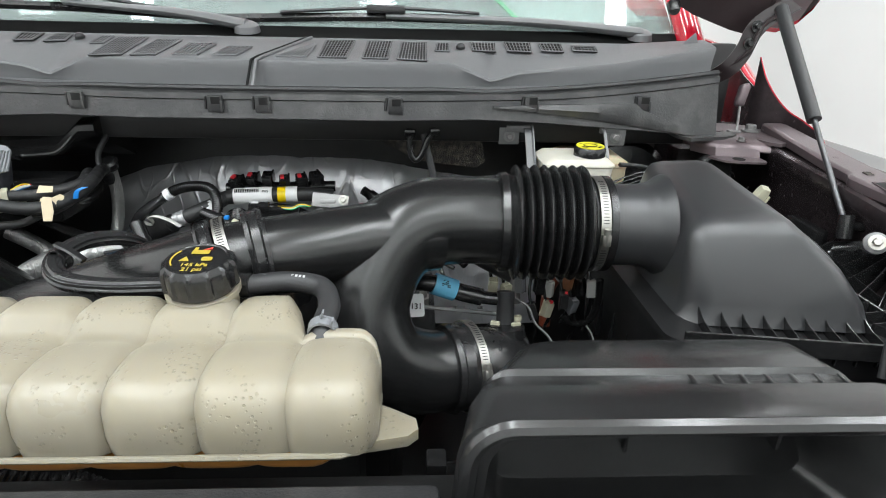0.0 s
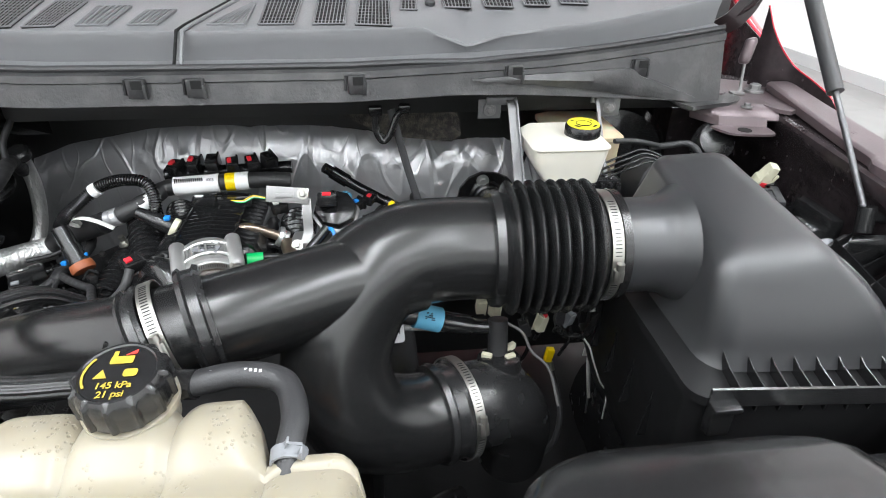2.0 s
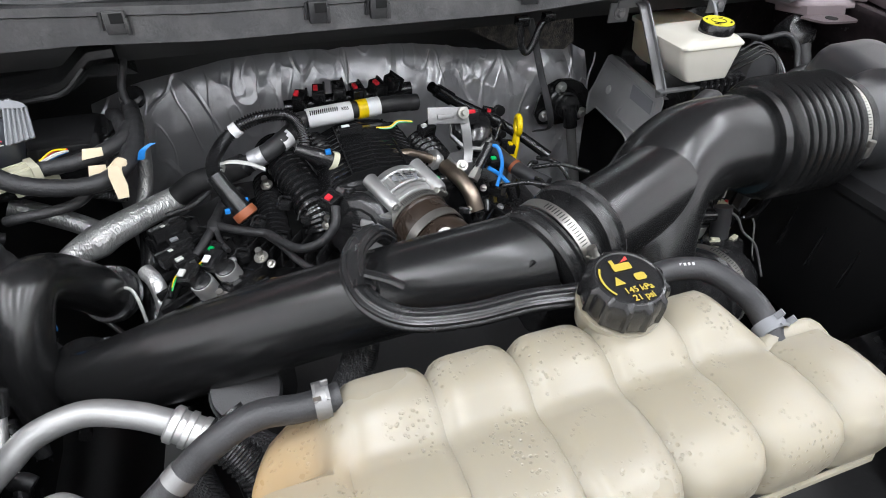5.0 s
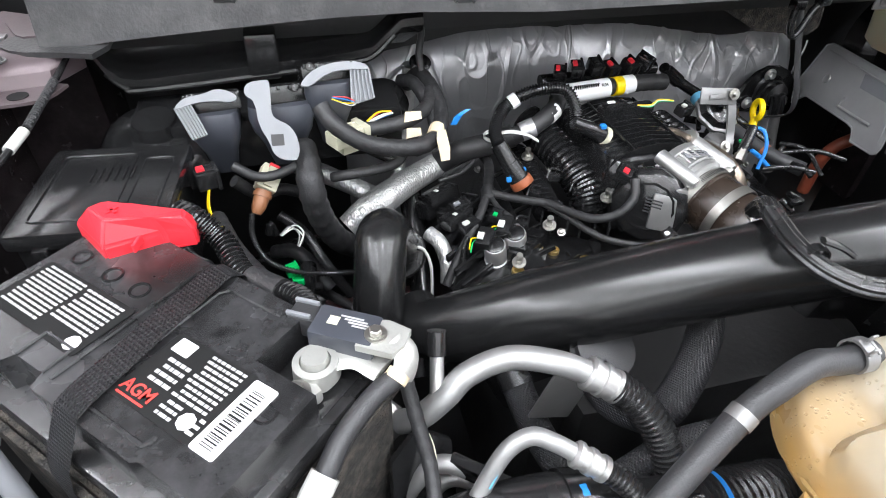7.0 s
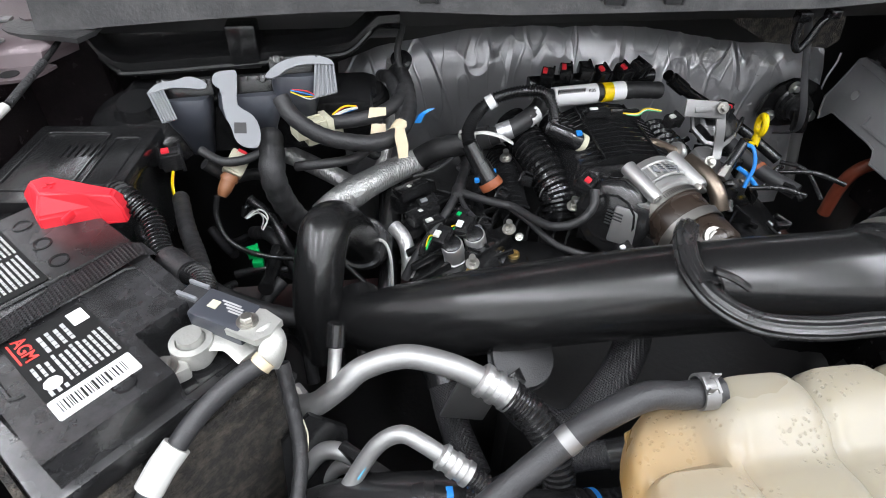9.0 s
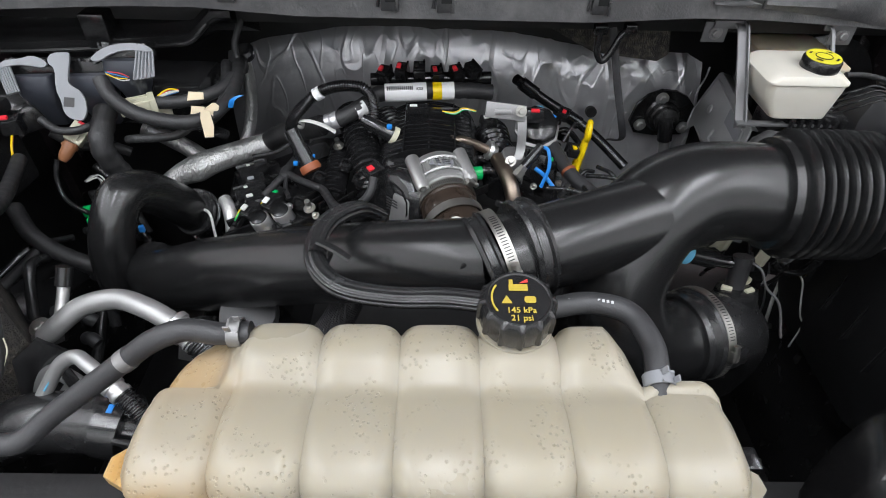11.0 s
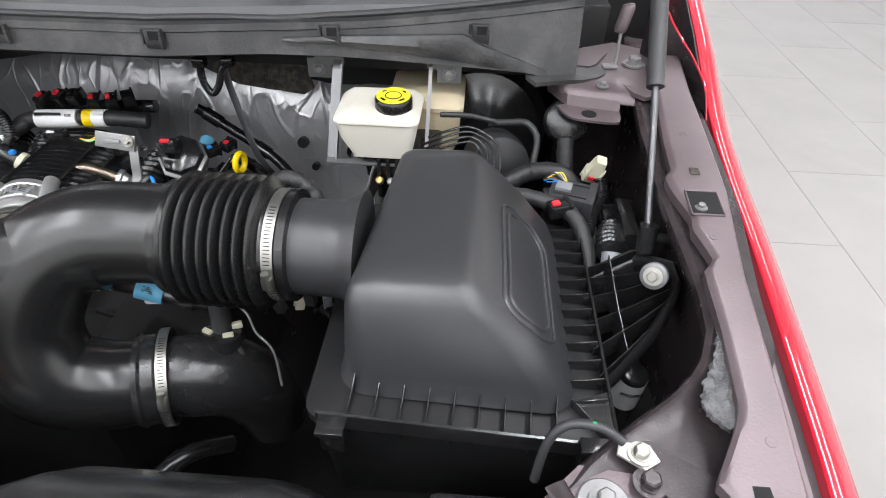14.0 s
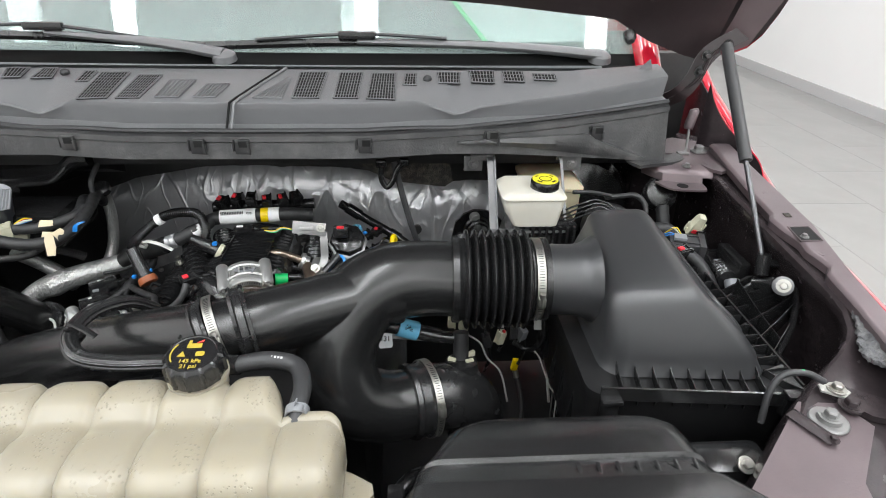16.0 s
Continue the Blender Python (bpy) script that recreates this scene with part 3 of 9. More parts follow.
# firewall and floor of the bay
fw = box((CX, 1.30, 0.85), (1.75, 0.04, 0.75), 0.004)
part("firewall", fw, DARK, truck, "black firewall")
for s in (-1, 1):
    part("cowl_side", box((CX + s * 0.87, 1.24, 0.9), (0.16, 0.16, 0.5), 0.01), APRON, truck, "dark body side behind the hinge")
    part("wheelhouse", box((CX + s * 0.87, 0.65, 0.68), (0.12, 1.2, 0.5), 0.01), DARK, truck, "dark wheelhouse wall")
    w = part("wheel", lathe((CX + s * 0.92, 0.75, 0.4), (s, 0, 0), [(-0.26, 0.30), (-0.25, 0.38), (-0.22, 0.4), (-0.03, 0.4), (0.0, 0.38), (0.0, 0.25), (-0.02, 0.24), (-0.02, 0.05)], 40), RUBBER, truck, "black tyre")
    part("rim", lathe((CX + s * 0.90, 0.75, 0.4), (s, 0, 0), [(-0.1, 0.245), (0.015, 0.245), (0.01, 0.2), (0.0, 0.08), (0.015, 0.05), (0.015, 0.001)], 32), ALU, w)
part("cowl_back", box((CX, 1.36, 1.2), (1.94, 0.03, 0.3), 0.004), DARK, truck, "black panel behind the cowl")
part("cowl_box", box((CX, 1.20, 1.2), (1.55, 0.26, 0.05), 0.01), DARK, truck, "black cowl box underside")
part("bay_floor", box((CX, 0.65, 0.42), (1.86, 1.36, 0.04), 0.004), DARK, truck, "dark undertray")
part("front_panel", box((CX, 0.08, 0.72), (1.75, 0.04, 0.62), 0.004), DARK, truck, "black radiator support")
part("body_side", box((CX, 3.1, 0.75), (1.9, 2.6, 0.9), 0.08), PAINT, truck, "red cab body")


# ---- cowl panel ----
def cowl_z(x):
    """Height of the front upper edge of the cowl."""
    return float(np.interp(abs(x - CX), [0, 0.30, 0.372, 0.42, 0.60, 0.77, 0.86], [1.325, 1.325, 1.297, 1.31, 1.325, 1.352, 1.36]))


def cowl_y(x):
    """The cowl bows forward in the middle, as the windscreen does."""
    return float(np.interp(abs(x - CX), [0, 0.2, 0.44, 0.62, 0.8], [0.938, 0.941, 0.985, 1.012, 1.035]))


def deck_edge(x):
    return cowl_y(x) + 0.052


def cowl_deck():
    rings = []
    for x in np.linspace(CX - 0.79, CX + 0.79, 121):
        z, y = cowl_z(x), deck_edge(x)
        d = abs(x - CX)
        end = float(np.interp(d, [0.6, 0.8], [0, 1]))
        dip = float(np.interp(d, [0.30, 0.372, 0.42, 0.6], [0, 1, 0.8, 0.3]))
        ymid, zmid = y + 0.006 + 0.05 * dip, 1.327 + 0.012 * dip + 0.03 * end
        low = 1.281 + 0.03 * end
        rings.append([V(x, y - 0.034, low), V(x, y + 0.002, low + 0.002), V(x, y - 0.001, (low + z) / 2), V(x, y - 0.006, z - 0.006), V(x, y - 0.005, z - 0.002), V(x, y, z), V(x, ymid, max(z + 0.001, zmid)), V(x, 1.121 + 0.02 * end, 1.352 + 0.012 * end), V(x, 1.126 + 0.02 * end, 1.351 + 0.012 * end), V(x, 1.127 + 0.02 * end, 1.335), V(x, y + 0.025, 1.30), V(x, y + 0.01, low - 0.004), V(x, y - 0.03, low - 0.004)])
    return loft(rings)


cowl = thing("cowl_panel", (CX, 1.0, 1.25), "grey plastic cowl panel with grille openings under the windscreen", "cowl panel")
part("deck", cowl_deck(), COWL, cowl)
part("seam", tube([(CX - 0.03, 0.955, 1.283), (CX - 0.026, 0.982, 1.324), (CX - 0.018, 0.992, 1.3285), (CX + 0.006, 1.05, 1.3385), (CX + 0.042, 1.122, 1.354)], 0.0024, 6, raw=True), INKGAP, cowl)
part("seam_lip", tube([(CX - 0.022, 0.958, 1.284), (CX - 0.018, 0.982, 1.324), (CX - 0.01, 0.992, 1.3285), (CX + 0.014, 1.05, 1.3385), (CX + 0.05, 1.122, 1.354)], 0.003, 8, raw=True), COWL, cowl)
part("end_fin", plate([(0.489, 1.346), (0.532, 1.348), (0.522, 1.376)], -0.002, 0.002, Matrix.Translation((0, 1.12, 0)) @ Matrix.Rotation(radians(90), 4, "X"), 0.001), COWL, cowl)
part("gutter", box((CX, 1.148, 1.335), (1.5, 0.07, 0.006), 0.001), INKGAP, cowl, "black gutter below the glass")


def cowl_flange():
    rings = []
    for x in np.linspace(CX - 0.785, CX + 0.785, 80):
        d, y = abs(x - CX), cowl_y(x)
        end = float(np.interp(d, [0.45, 0.79], [0, 1]))
        low = float(np.interp(d, [0, 0.35, 0.5, 0.7, 0.79], [1.238, 1.236, 1.226, 1.21, 1.2]))
        top = 1.279 + 0.03 * end ** 1.5
        rings.append([V(x, y + 0.012, top), V(x, y + 0.003, top - 0.003), V(x, y + 0.001, top - 0.012), V(x, y + 0.004, top - 0.014), V(x, y - 0.003 - 0.02 * end, low), V(x, y + 0.003 - 0.02 * end, low - 0.002), V(x, y + 0.02, top - 0.01)])
    return loft(rings)


part("flange", cowl_flange(), LIP, cowl, "dusty grey lower flange")


def trim_strip():
    rings = []
    for x in np.linspace(0.13, 0.50, 40):
        f = (x - 0.13) / 0.37
        lo = float(np.interp(f, [0, 0.2, 0.45, 1], [1.2555, 1.247, 1.236, 1.205]))
        hi = float(np.interp(f, [0, 0.3, 0.68, 0.72, 1], [1.257, 1.259, 1.262, 1.25, 1.212]))
        y = cowl_y(x) - 0.004 - 0.02 * float(np.interp(abs(x - CX), [0.45, 0.79], [0, 1]))
        rings.append([V(x, y, hi), V(x, y - 0.006 * math.sin(3.1 * f), (hi + lo) / 2), V(x, y - 0.002, lo), V(x, y + 0.004, lo), V(x, y + 0.006, hi)])
    return loft(rings)


part("trim_strip", trim_strip(), LIP, cowl, "dusty black trim strip")
for s in (-1, 1):
    ear = [(CX + s * (x - CX), y) for x, y in ((0.47, 0.975), (0.52, 0.992), (0.565, 1.0), (0.592, 1.028), (0.582, 1.05), (0.562, 1.062), (0.555, 1.10), (0.47, 1.09))]
    part("end_ear", plate(rounded(ear[::s], 1), 1.2, 1.206, None, 0.002), LIP, cowl, "dusty plastic end flap")


def weatherstrip():
    pts = []
    for x in np.linspace(CX - 0.785, CX + 0.785, 60):
        d = abs(x - CX)
        end = float(np.interp(d, [0.45, 0.79], [0, 1]))
        wav = 0.004 * math.exp(-((d - 0.37) / 0.06) ** 2)
        pts.append(V(x, cowl_y(x) + 0.014, 1.2825 + 0.03 * end ** 1.5 - wav))
    return tube(pts, 0.0048, 8, raw=True)


part("weatherstrip", weatherstrip(), GREYRUB, cowl, "grey rubber weatherstrip")


def deck_at(x, y, lift=0.0012):
    """A place on the sloping deck."""
    y0 = deck_edge(x) + 0.006
    return V(x, y, 1.3275 + (y - y0) / (1.121 - y0) * 0.0245 + lift)


def grille(a0, a1, b0, b1, y0, y1, slats, solid=False):
    """A louvred field: its front edge from a0 to a1, its rear edge from b0 to b1; a flat black plate on the deck paints
    the shade of the opening (solid: deck plastic instead), with a raised rim, bars and cross bars.
    """
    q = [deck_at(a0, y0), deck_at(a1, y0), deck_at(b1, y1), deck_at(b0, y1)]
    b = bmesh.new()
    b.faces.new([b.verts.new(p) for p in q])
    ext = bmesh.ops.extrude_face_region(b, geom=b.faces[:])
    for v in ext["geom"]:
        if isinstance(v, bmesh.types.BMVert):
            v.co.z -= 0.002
    g = part("grille", b, COWL if solid else INKGAP, cowl, smooth=False)
    part("rim", tube([p + V(0, 0, 0.0006) for p in q + q[:1]], 0.0013, 6, raw=True), COWL, g)
    for i in range(slats):
        f = (i + 0.5) / slats
        a, c = q[0].lerp(q[1], f), q[3].lerp(q[2], f)
        part("slat", tube([a + V(0, 0, 0.0012), c + V(0, 0, 0.0012)], 0.0011 if solid else 0.0008, 4, 1), COWL, g)
    if not solid:
        k = max(2, int((y1 - y0) / 0.011))
        for i in range(1, k):
            f = i / k
            part("cross_bar", tube([q[0].lerp(q[3], f) + V(0, 0, 0.0006), q[1].lerp(q[2], f) + V(0, 0, 0.0006)], 0.00045, 4, 1), COWL, g)


for row in ((-0.535, -0.482, -0.532, -0.478, 1.0, 1.1, 10), (-0.467, -0.426, -0.459, -0.415, 0.997, 1.088, 9), (-0.564, -0.542, -0.563, -0.539, 1.066, 1.105, 4), (-0.704, -0.67, -0.708, -0.667, 1.086, 1.118, 6), (-0.65, -0.612, -0.643, -0.616, 1.081, 1.117, 6),
            (-0.165, -0.117, -0.165, -0.112, 0.998, 1.104, 10), (-0.092, -0.048, -0.09, -0.044, 0.998, 1.103, 9)):
    grille(*row)
for row in ((-0.034, 0.017, -0.029, 0.018, 0.998, 1.101, 10), (0.031, 0.057, 0.035, 0.059, 1.057, 1.102, 5), (0.098, 0.14, 0.097, 0.144, 1.069, 1.11, 8), (0.162, 0.207, 0.16, 0.21, 1.075, 1.117, 8), (0.226, 0.267, 0.225, 0.267, 1.083, 1.116, 7), (0.286, 0.331, 0.285, 0.331, 1.091, 1.109, 7)):
    grille(*row)
for row in ((-0.40, -0.36, -0.395, -0.349, 0.998, 1.067, 6), (-0.335, -0.297, -0.325, -0.284, 0.999, 1.051, 6), (-0.232, -0.182, -0.184, -0.179, 0.997, 1.077, 7)):
    grille(*row, solid=True)
for x in (0.078, -0.595):
    part("plug", lathe(deck_at(x, 1.08 if x > 0 else 1.098, 0), (0, -0.1, 1), [(0, 0.008), (0.004, 0.0085), (0.008, 0.006), (0.01, 0.002)], 16), GREYRUB, cowl)
for x in (-0.82, -0.545, -0.32, -0.245, -0.035, 0.195, 0.40):
    c = part("clip", box((x, cowl_y(x) - 0.001, 1.26), (0.024, 0.01, 0.026), 0.003), LIP, cowl)
    # Black plate on the clip's face, painted shade of its slot.
    part("slot", box((x + 0.002, cowl_y(x) - 0.0058, 1.2655), (0.014, 0.0016, 0.011), 0), INKGAP, c)
    part("hook", box((x + 0.011, cowl_y(x) - 0.005, 1.256), (0.004, 0.006, 0.018), 0.001), LIP, c)
    part("tab", tube([(x - 0.016, cowl_y(x) - 0.001, 1.252), (x - 0.014, cowl_y(x) - 0.002, 1.272)], 0.0022, 6, 1), LIP, c)

# windscreen and wipers
glass = bmesh.new()
loft([[V(x, 1.165 + 0.02 * ((x - CX) / 0.8) ** 2 + dy, 1.352 + dz) for x in np.linspace(CX - 0.76, CX + 0.76, 17)] for dy, dz in ((0, 0), (0.45, 0.36), (0.9, 0.66))], glass, False, False, False)
bmesh.ops.solidify(glass, geom=glass.faces[:], thickness=0.004)
ws = part("windscreen", glass, GLASS, truck, "tinted windscreen reflecting the ceiling lamps")
ws.visible_shadow = False
frit = loft([[V(x, 1.1645 + 0.02 * ((x - CX) / 0.8) ** 2 + dy, 1.353 + dz) for x in np.linspace(CX - 0.76, CX + 0.76, 17)] for dy, dz in ((-0.002, -0.001), (0.022, 0.0182))], None, False, False, False)
bmesh.ops.solidify(frit, geom=frit.faces[:], thickness=0.001)
part("glass_border", frit, INKGAP, truck, "black printed border along the glass")
part("dashboard", box((CX, 1.45, 1.352), (1.42, 0.5, 0.08), 0.03, Matrix.Rotation(0.182, 4, "X")), DASH, truck, "grey dashboard")
part("cabin", box((CX, 2.35, 1.45), (1.4, 0.1, 0.9), 0.05), CABIN, truck, "light cabin lining")
paper = thing("paper_sheet", (0.3, 1.33, 1.386), "white paper with a green edge on the dashboard", "paper")
PT = Matrix.Translation((0, 1.245, 1.3735)) @ Matrix.Rotation(0.182, 4, "X")
part("sheet", plate([(0.21, 0.0), (0.468, 0.02), (0.428, 0.2), (0.146, 0.18)], 0, 0.001, PT), PAPER, paper)
part("edge_strip", plate([(0.203, -0.004), (0.213, -0.002), (0.151, 0.184), (0.14, 0.182)], 0.003, 0.006, PT), GREEN, paper, "bright green edge")
for s in (-1, 1):
    part("pillar", tube([(CX + s * 0.785, 1.16, 1.34), (CX + s * 0.77, 1.5, 1.66), (CX + s * 0.74, 2.1, 2.03)], 0.026, 12), PAINT, truck, "red windscreen pillar")
part("roof", box((CX, 2.9, 2.0), (1.5, 1.8, 0.08), 0.03), PAINT, truck, "red cab roof")


def wiper(pivot, arm, blade0, blade1):
    w = thing("windscreen_wiper", pivot, "black windscreen wiper parked on the glass", "wiper", "windscreen wipers")
    part("arm", tube([pivot, (Vector(pivot) * 0.6 + Vector(arm) * 0.4) + V(0, 0, 0.006), arm], 0.012, 10, 5, radii=[0.02, 0.016, 0.009], flat=0.55), COWL, w)
    part("pivot_cap", lathe(Vector(pivot) - V(0, 0, 0.012), (0, -0.2, 1), [(0, 0.024), (0.012, 0.022), (0.018, 0.014), (0.02, 0.001)], 20), COWL, w)
    part("blade", tube([blade0, (Vector(blade0) + Vector(blade1)) / 2 + V(0, 0.008, 0.005), blade1], 0.007, 6, 6, flat=1.3), RUBBER, w)
    part("spine", tube([Vector(blade0) + V(0.1, -0.004, 0.013), Vector(arm) + V(0.0, 0, 0.014), Vector(blade1) + V(-0.1, -0.004, 0.013)], 0.006, 6, 6, flat=0.6), GREYRUB, w)
    part("bridge", box(Vector(arm) + V(0, -0.004, 0.012), (0.075, 0.014, 0.016), 0.005), BLACK, w)


wiper((-0.32, 1.165, 1.372), (-0.66, 1.19, 1.405), (-0.95, 1.195, 1.4), (-0.36, 1.185, 1.383))
wiper((0.44, 1.185, 1.372), (-0.06, 1.195, 1.393), (-0.36, 1.19, 1.383), (0.22, 1.192, 1.388))


# ---- open hood ----
HOODZ = ([0, 0.37, 0.48, 0.72, 0.79, 0.88, 0.96, 1.0], [1.478, 1.476, 1.469, 1.447, 1.41, 1.38, 1.365, 1.365])


def hood_sheet(depth, th, f0, half, side):
    """One pressed sheet of the raised hood. depth: how far it lies behind the inner panel; f0: where its rear edge starts; half, side: half widths at the rear edge and above."""
    rings = []
    for s in np.linspace(-1, 1, 49):
        a = abs(s)
        row, back = [], []
        for f in (0, 0.012, 0.03, 0.06, 0.12, 0.3, 0.6, 0.9, 1.0):
            w = float(np.interp(f, [0, 0.012, 0.03, 0.06, 0.12, 1.0], [half, half + 0.45 * (side - half), half + 0.7 * (side - half), half + 0.85 * (side - half), side, side + 0.01]))
            x = CX + s * w
            ff = f0 + f * (1 - f0)
            d = a * w / 0.955
            y = 1.15 - 0.03 * min(1, d) ** 4 - 0.62 * ff + depth
            z = float(np.interp(d, *HOODZ)) + 1.3 * ff + 0.03 * math.sin(ff * 3.1) + depth
            row.append(V(x, y, z))
            back.append(V(x, y + th, z + th))
        rings.append(row + back[::-1])
    return loft(rings)


hd = thing("hood", (CX, 0.95, 1.45), "open hood with dark dusty underside and red skin", "hood")
part("inner_panel", hood_sheet(0.0, 0.014, 0.0, 0.87, 0.9), HOODU, hd, "dark mauve hood underside")
part("skin_inside", hood_sheet(0.016, 0.006, 0.004, 0.93, 1.0), UNDERP, hd, "dusty mauve inside of the hood skin")
part("skin", hood_sheet(0.0225, 0.007, -0.006, 0.935, 1.006), PAINT, hd, "ruby red hood skin")
for s in (-1, 1):
    for x, f, r in ((0.50, 0.05, 0.012), (0.56, 0.1, 0.016), (0.42, 0.08, 0.014), (0.62, 0.2, 0.02)):
        part("pressed_hole", lathe((CX + s * (x - CX), 1.135 - 0.62 * f, 1.43 + 1.3 * f), (0, -0.9, -0.43), [(0, r), (0.006, r), (0.006, r * 0.8), (0.002, r * 0.75), (0.002, 0.001)], 20), HOODU, hd)
for s in (-1, 1):
    hm = CX + s * (0.566 - CX)
    def hx(x):
        return CX + s * (x - CX)
    b = band([(hx(0.568), 1.12, 1.295), (hx(0.588), 1.10, 1.315), (hx(0.606), 1.095, 1.345), (hx(0.618), 1.095, 1.38), (hx(0.64), 1.095, 1.405), (hx(0.68), 1.09, 1.43)], 0.032, 0.004, (0.75 * s, -0.35, -0.55))
    part("hinge_arm", b, HOODU, hd, "dark hood hinge arm")
    part("hinge_strap", tube([(hx(0.575), 1.115, 1.30), (hx(0.612), 1.09, 1.345), (hx(0.628), 1.088, 1.39), (hx(0.66), 1.085, 1.415)], 0.007, 8, 5, flat=0.6), HOODU, hd)
    for x, z in ((0.618, 1.39), (0.655, 1.41), (0.61, 1.36)):
        bolt(hd, (hx(x), 1.088, z), (0, -1, 0.1), 0.006, BLACK)
for x in (0.47, -0.95):
    part("bump_stop", lathe((x, 1.12, 1.425), (0, -0.6, -0.6), [(0, 0.012), (0.012, 0.012), (0.02, 0.008)], 14), RUBBER, hd)

# hinge-plate fittings
for s in (-1, 1):
    def mx(x):
        return CX + s * (x - CX)
    bs = thing("bump_stop", (mx(0.605), 1.07, 1.203), "mauve rubber-topped bump stop on a pin", "bump stop", "bump stops")
    part("pin", tube([(mx(0.596), 1.055, 1.206), (mx(0.604), 1.058, 1.207), (mx(0.607), 1.062, 1.215), (mx(0.607), 1.07, 1.262)], 0.0026, 8, 3), ZINC, bs)
    part("head", tube([(mx(0.605), 1.069, 1.25), (mx(0.606), 1.07, 1.256), (mx(0.612), 1.073, 1.285), (mx(0.612), 1.0735, 1.29)], 0.0095, 14, 3, radii=[0.006, 0.0095, 0.0095, 0.006]), UNDERP, bs)
    part("foot", box((mx(0.597), 1.052, 1.206), (0.022, 0.014, 0.004), 0.0012), ZINC, bs)
    for x, y, z, r in ((0.636, 1.065, 1.204, 0.0095), (0.672, 1.06, 1.206, 0.008), (0.579, 0.99, 1.2005, 0.005), (0.655, 0.985, 1.204, 0.004)):
        bolt(truck, (mx(x), y, z), (0, 0, 1), r, ZINC)
    # Rail slots are uncut; black plates on the rail carry their shade.
    part("slot", box((mx(0.65), 0.722, rail_z(0.722) - 0.0005), (0.032, 0.034, 0.003), 0, Matrix.Rotation(0.15, 4, "X")), INKGAP, truck)
    part("slot_rim", tube([(mx(0.65 + dx), 0.722 + dy, rail_z(0.722) + 0.0008 + 0.15 * dy) for dx, dy in ((-0.017, -0.018), (0.017, -0.018), (0.017, 0.018), (-0.017, 0.018), (-0.017, -0.018))], 0.0013, 6, raw=True), UNDERP, truck)
    bolt(truck, (mx(0.645), 0.715, rail_z(0.715)), (0, 0, 1), 0.004, ZINC)
    # No felt here: its dark colour serves as the shade in the slot.
    part("slot", box((mx(0.652), 0.775, rail_z(0.775) + 0.0002), (0.01, 0.011, 0.003), 0, Matrix.Rotation(0.15, 4, "X")), FOAM, truck)
    part("slot", box((mx(0.623), 0.42, rail_z(0.42)), (0.013, 0.017, 0.002), 0), INKGAP, truck)
    for x, y in ((0.648, 0.674), (0.641, 0.461), (0.657, 0.853)):
        part("dimple", lathe((mx(x), y, rail_z(y) - 0.0006), (0, -0.15, 1), [(0, 0.005), (0.001, 0.0045), (0.0012, 0.003), (0.0006, 0.001)], 14), UNDERP, truck)

# headlamp carrier at the front corner
for s in (-1, 1):
    def mx(x):
        return CX + s * (x - CX)
    hc = thing("headlamp_carrier", (mx(0.46), 0.38, 1.05), "dark mauve steel headlamp carrier bolted to the wing", "bracket", "headlamp carriers")
    part("plate", plate([(mx(x), y) for x, y in ((0.50, 0.455), (0.34, 0.30), (0.33, 0.24), (0.47, 0.24), (0.50, 0.34), (0.565, 0.413), (0.55, 0.45))][::s], 1.09, 1.108, bev=0.005), UNDERP, hc)
    part("arm", plate([(mx(x), y) for x, y in ((0.535, 0.475), (0.545, 0.49), (0.64, 0.43), (0.63, 0.40), (0.57, 0.425))][::s], 1.104, 1.112, bev=0.003), APRON, hc)
    part("big_washer", lathe((mx(0.515), 0.422, 1.108), (0, 0, 1), [(0, 0.021), (0.003, 0.0215), (0.0045, 0.02), (0.0045, 0.0135), (0.0075, 0.013)], 32), ZINC, hc)
    bolt(hc, (mx(0.515), 0.422, 1.115), (0, 0, 1), 0.0075, ZINC)
    bolt(hc, (mx(0.553), 0.44, 1.113), (0, 0, 1), 0.008, APRON)
    part("strap", tube([(mx(0.478), 0.435, 1.112), (mx(0.50), 0.39, 1.112)], 0.009, 10, 3, flat=0.3), APRON, hc)
    bolt(hc, (mx(0.499), 0.392, 1.113), (0, 0, 1), 0.004, APRON)
    part("rubber_stop", lathe((mx(0.60), 0.40, 1.11), (0, 0, 1), [(0, 0.016), (0.018, 0.016), (0.024, 0.012)], 20), RUBBER, hc)
felt = thing("felt_pad", (0.61, 0.5, 1.1), "grey felt pad tucked beside the inner wing", "pad")
fb = plate([(0.648, 0.595), (0.640, 0.575), (0.632, 0.555), (0.622, 0.538), (0.617, 0.52), (0.622, 0.507), (0.632, 0.496), (0.643, 0.505), (0.65, 0.53), (0.652, 0.56)], 0, 0.006, None, 0.002)
bmesh.ops.triangulate(fb, faces=fb.faces[:])
for _ in range(3):
    bmesh.ops.subdivide_edges(fb, edges=[e for e in fb.edges if e.calc_length() > 0.003], cuts=1)
    bmesh.ops.triangulate(fb, faces=fb.faces[:])
for v in fb.verts:
    v.co.x -= 0.013
    v.co.y -= 0.018
    v.co.z += rail_z(v.co.y) - 0.018 + 0.003 * noise.noise(v.co * 260) + 0.003 * noise.noise(v.co * 90) + 0.2 * (v.co.x - 0.63)
    v.co.x += 0.004 * noise.noise(v.co * 220 + V(3, 1, 7))
part("pad", fb, PADM, felt)


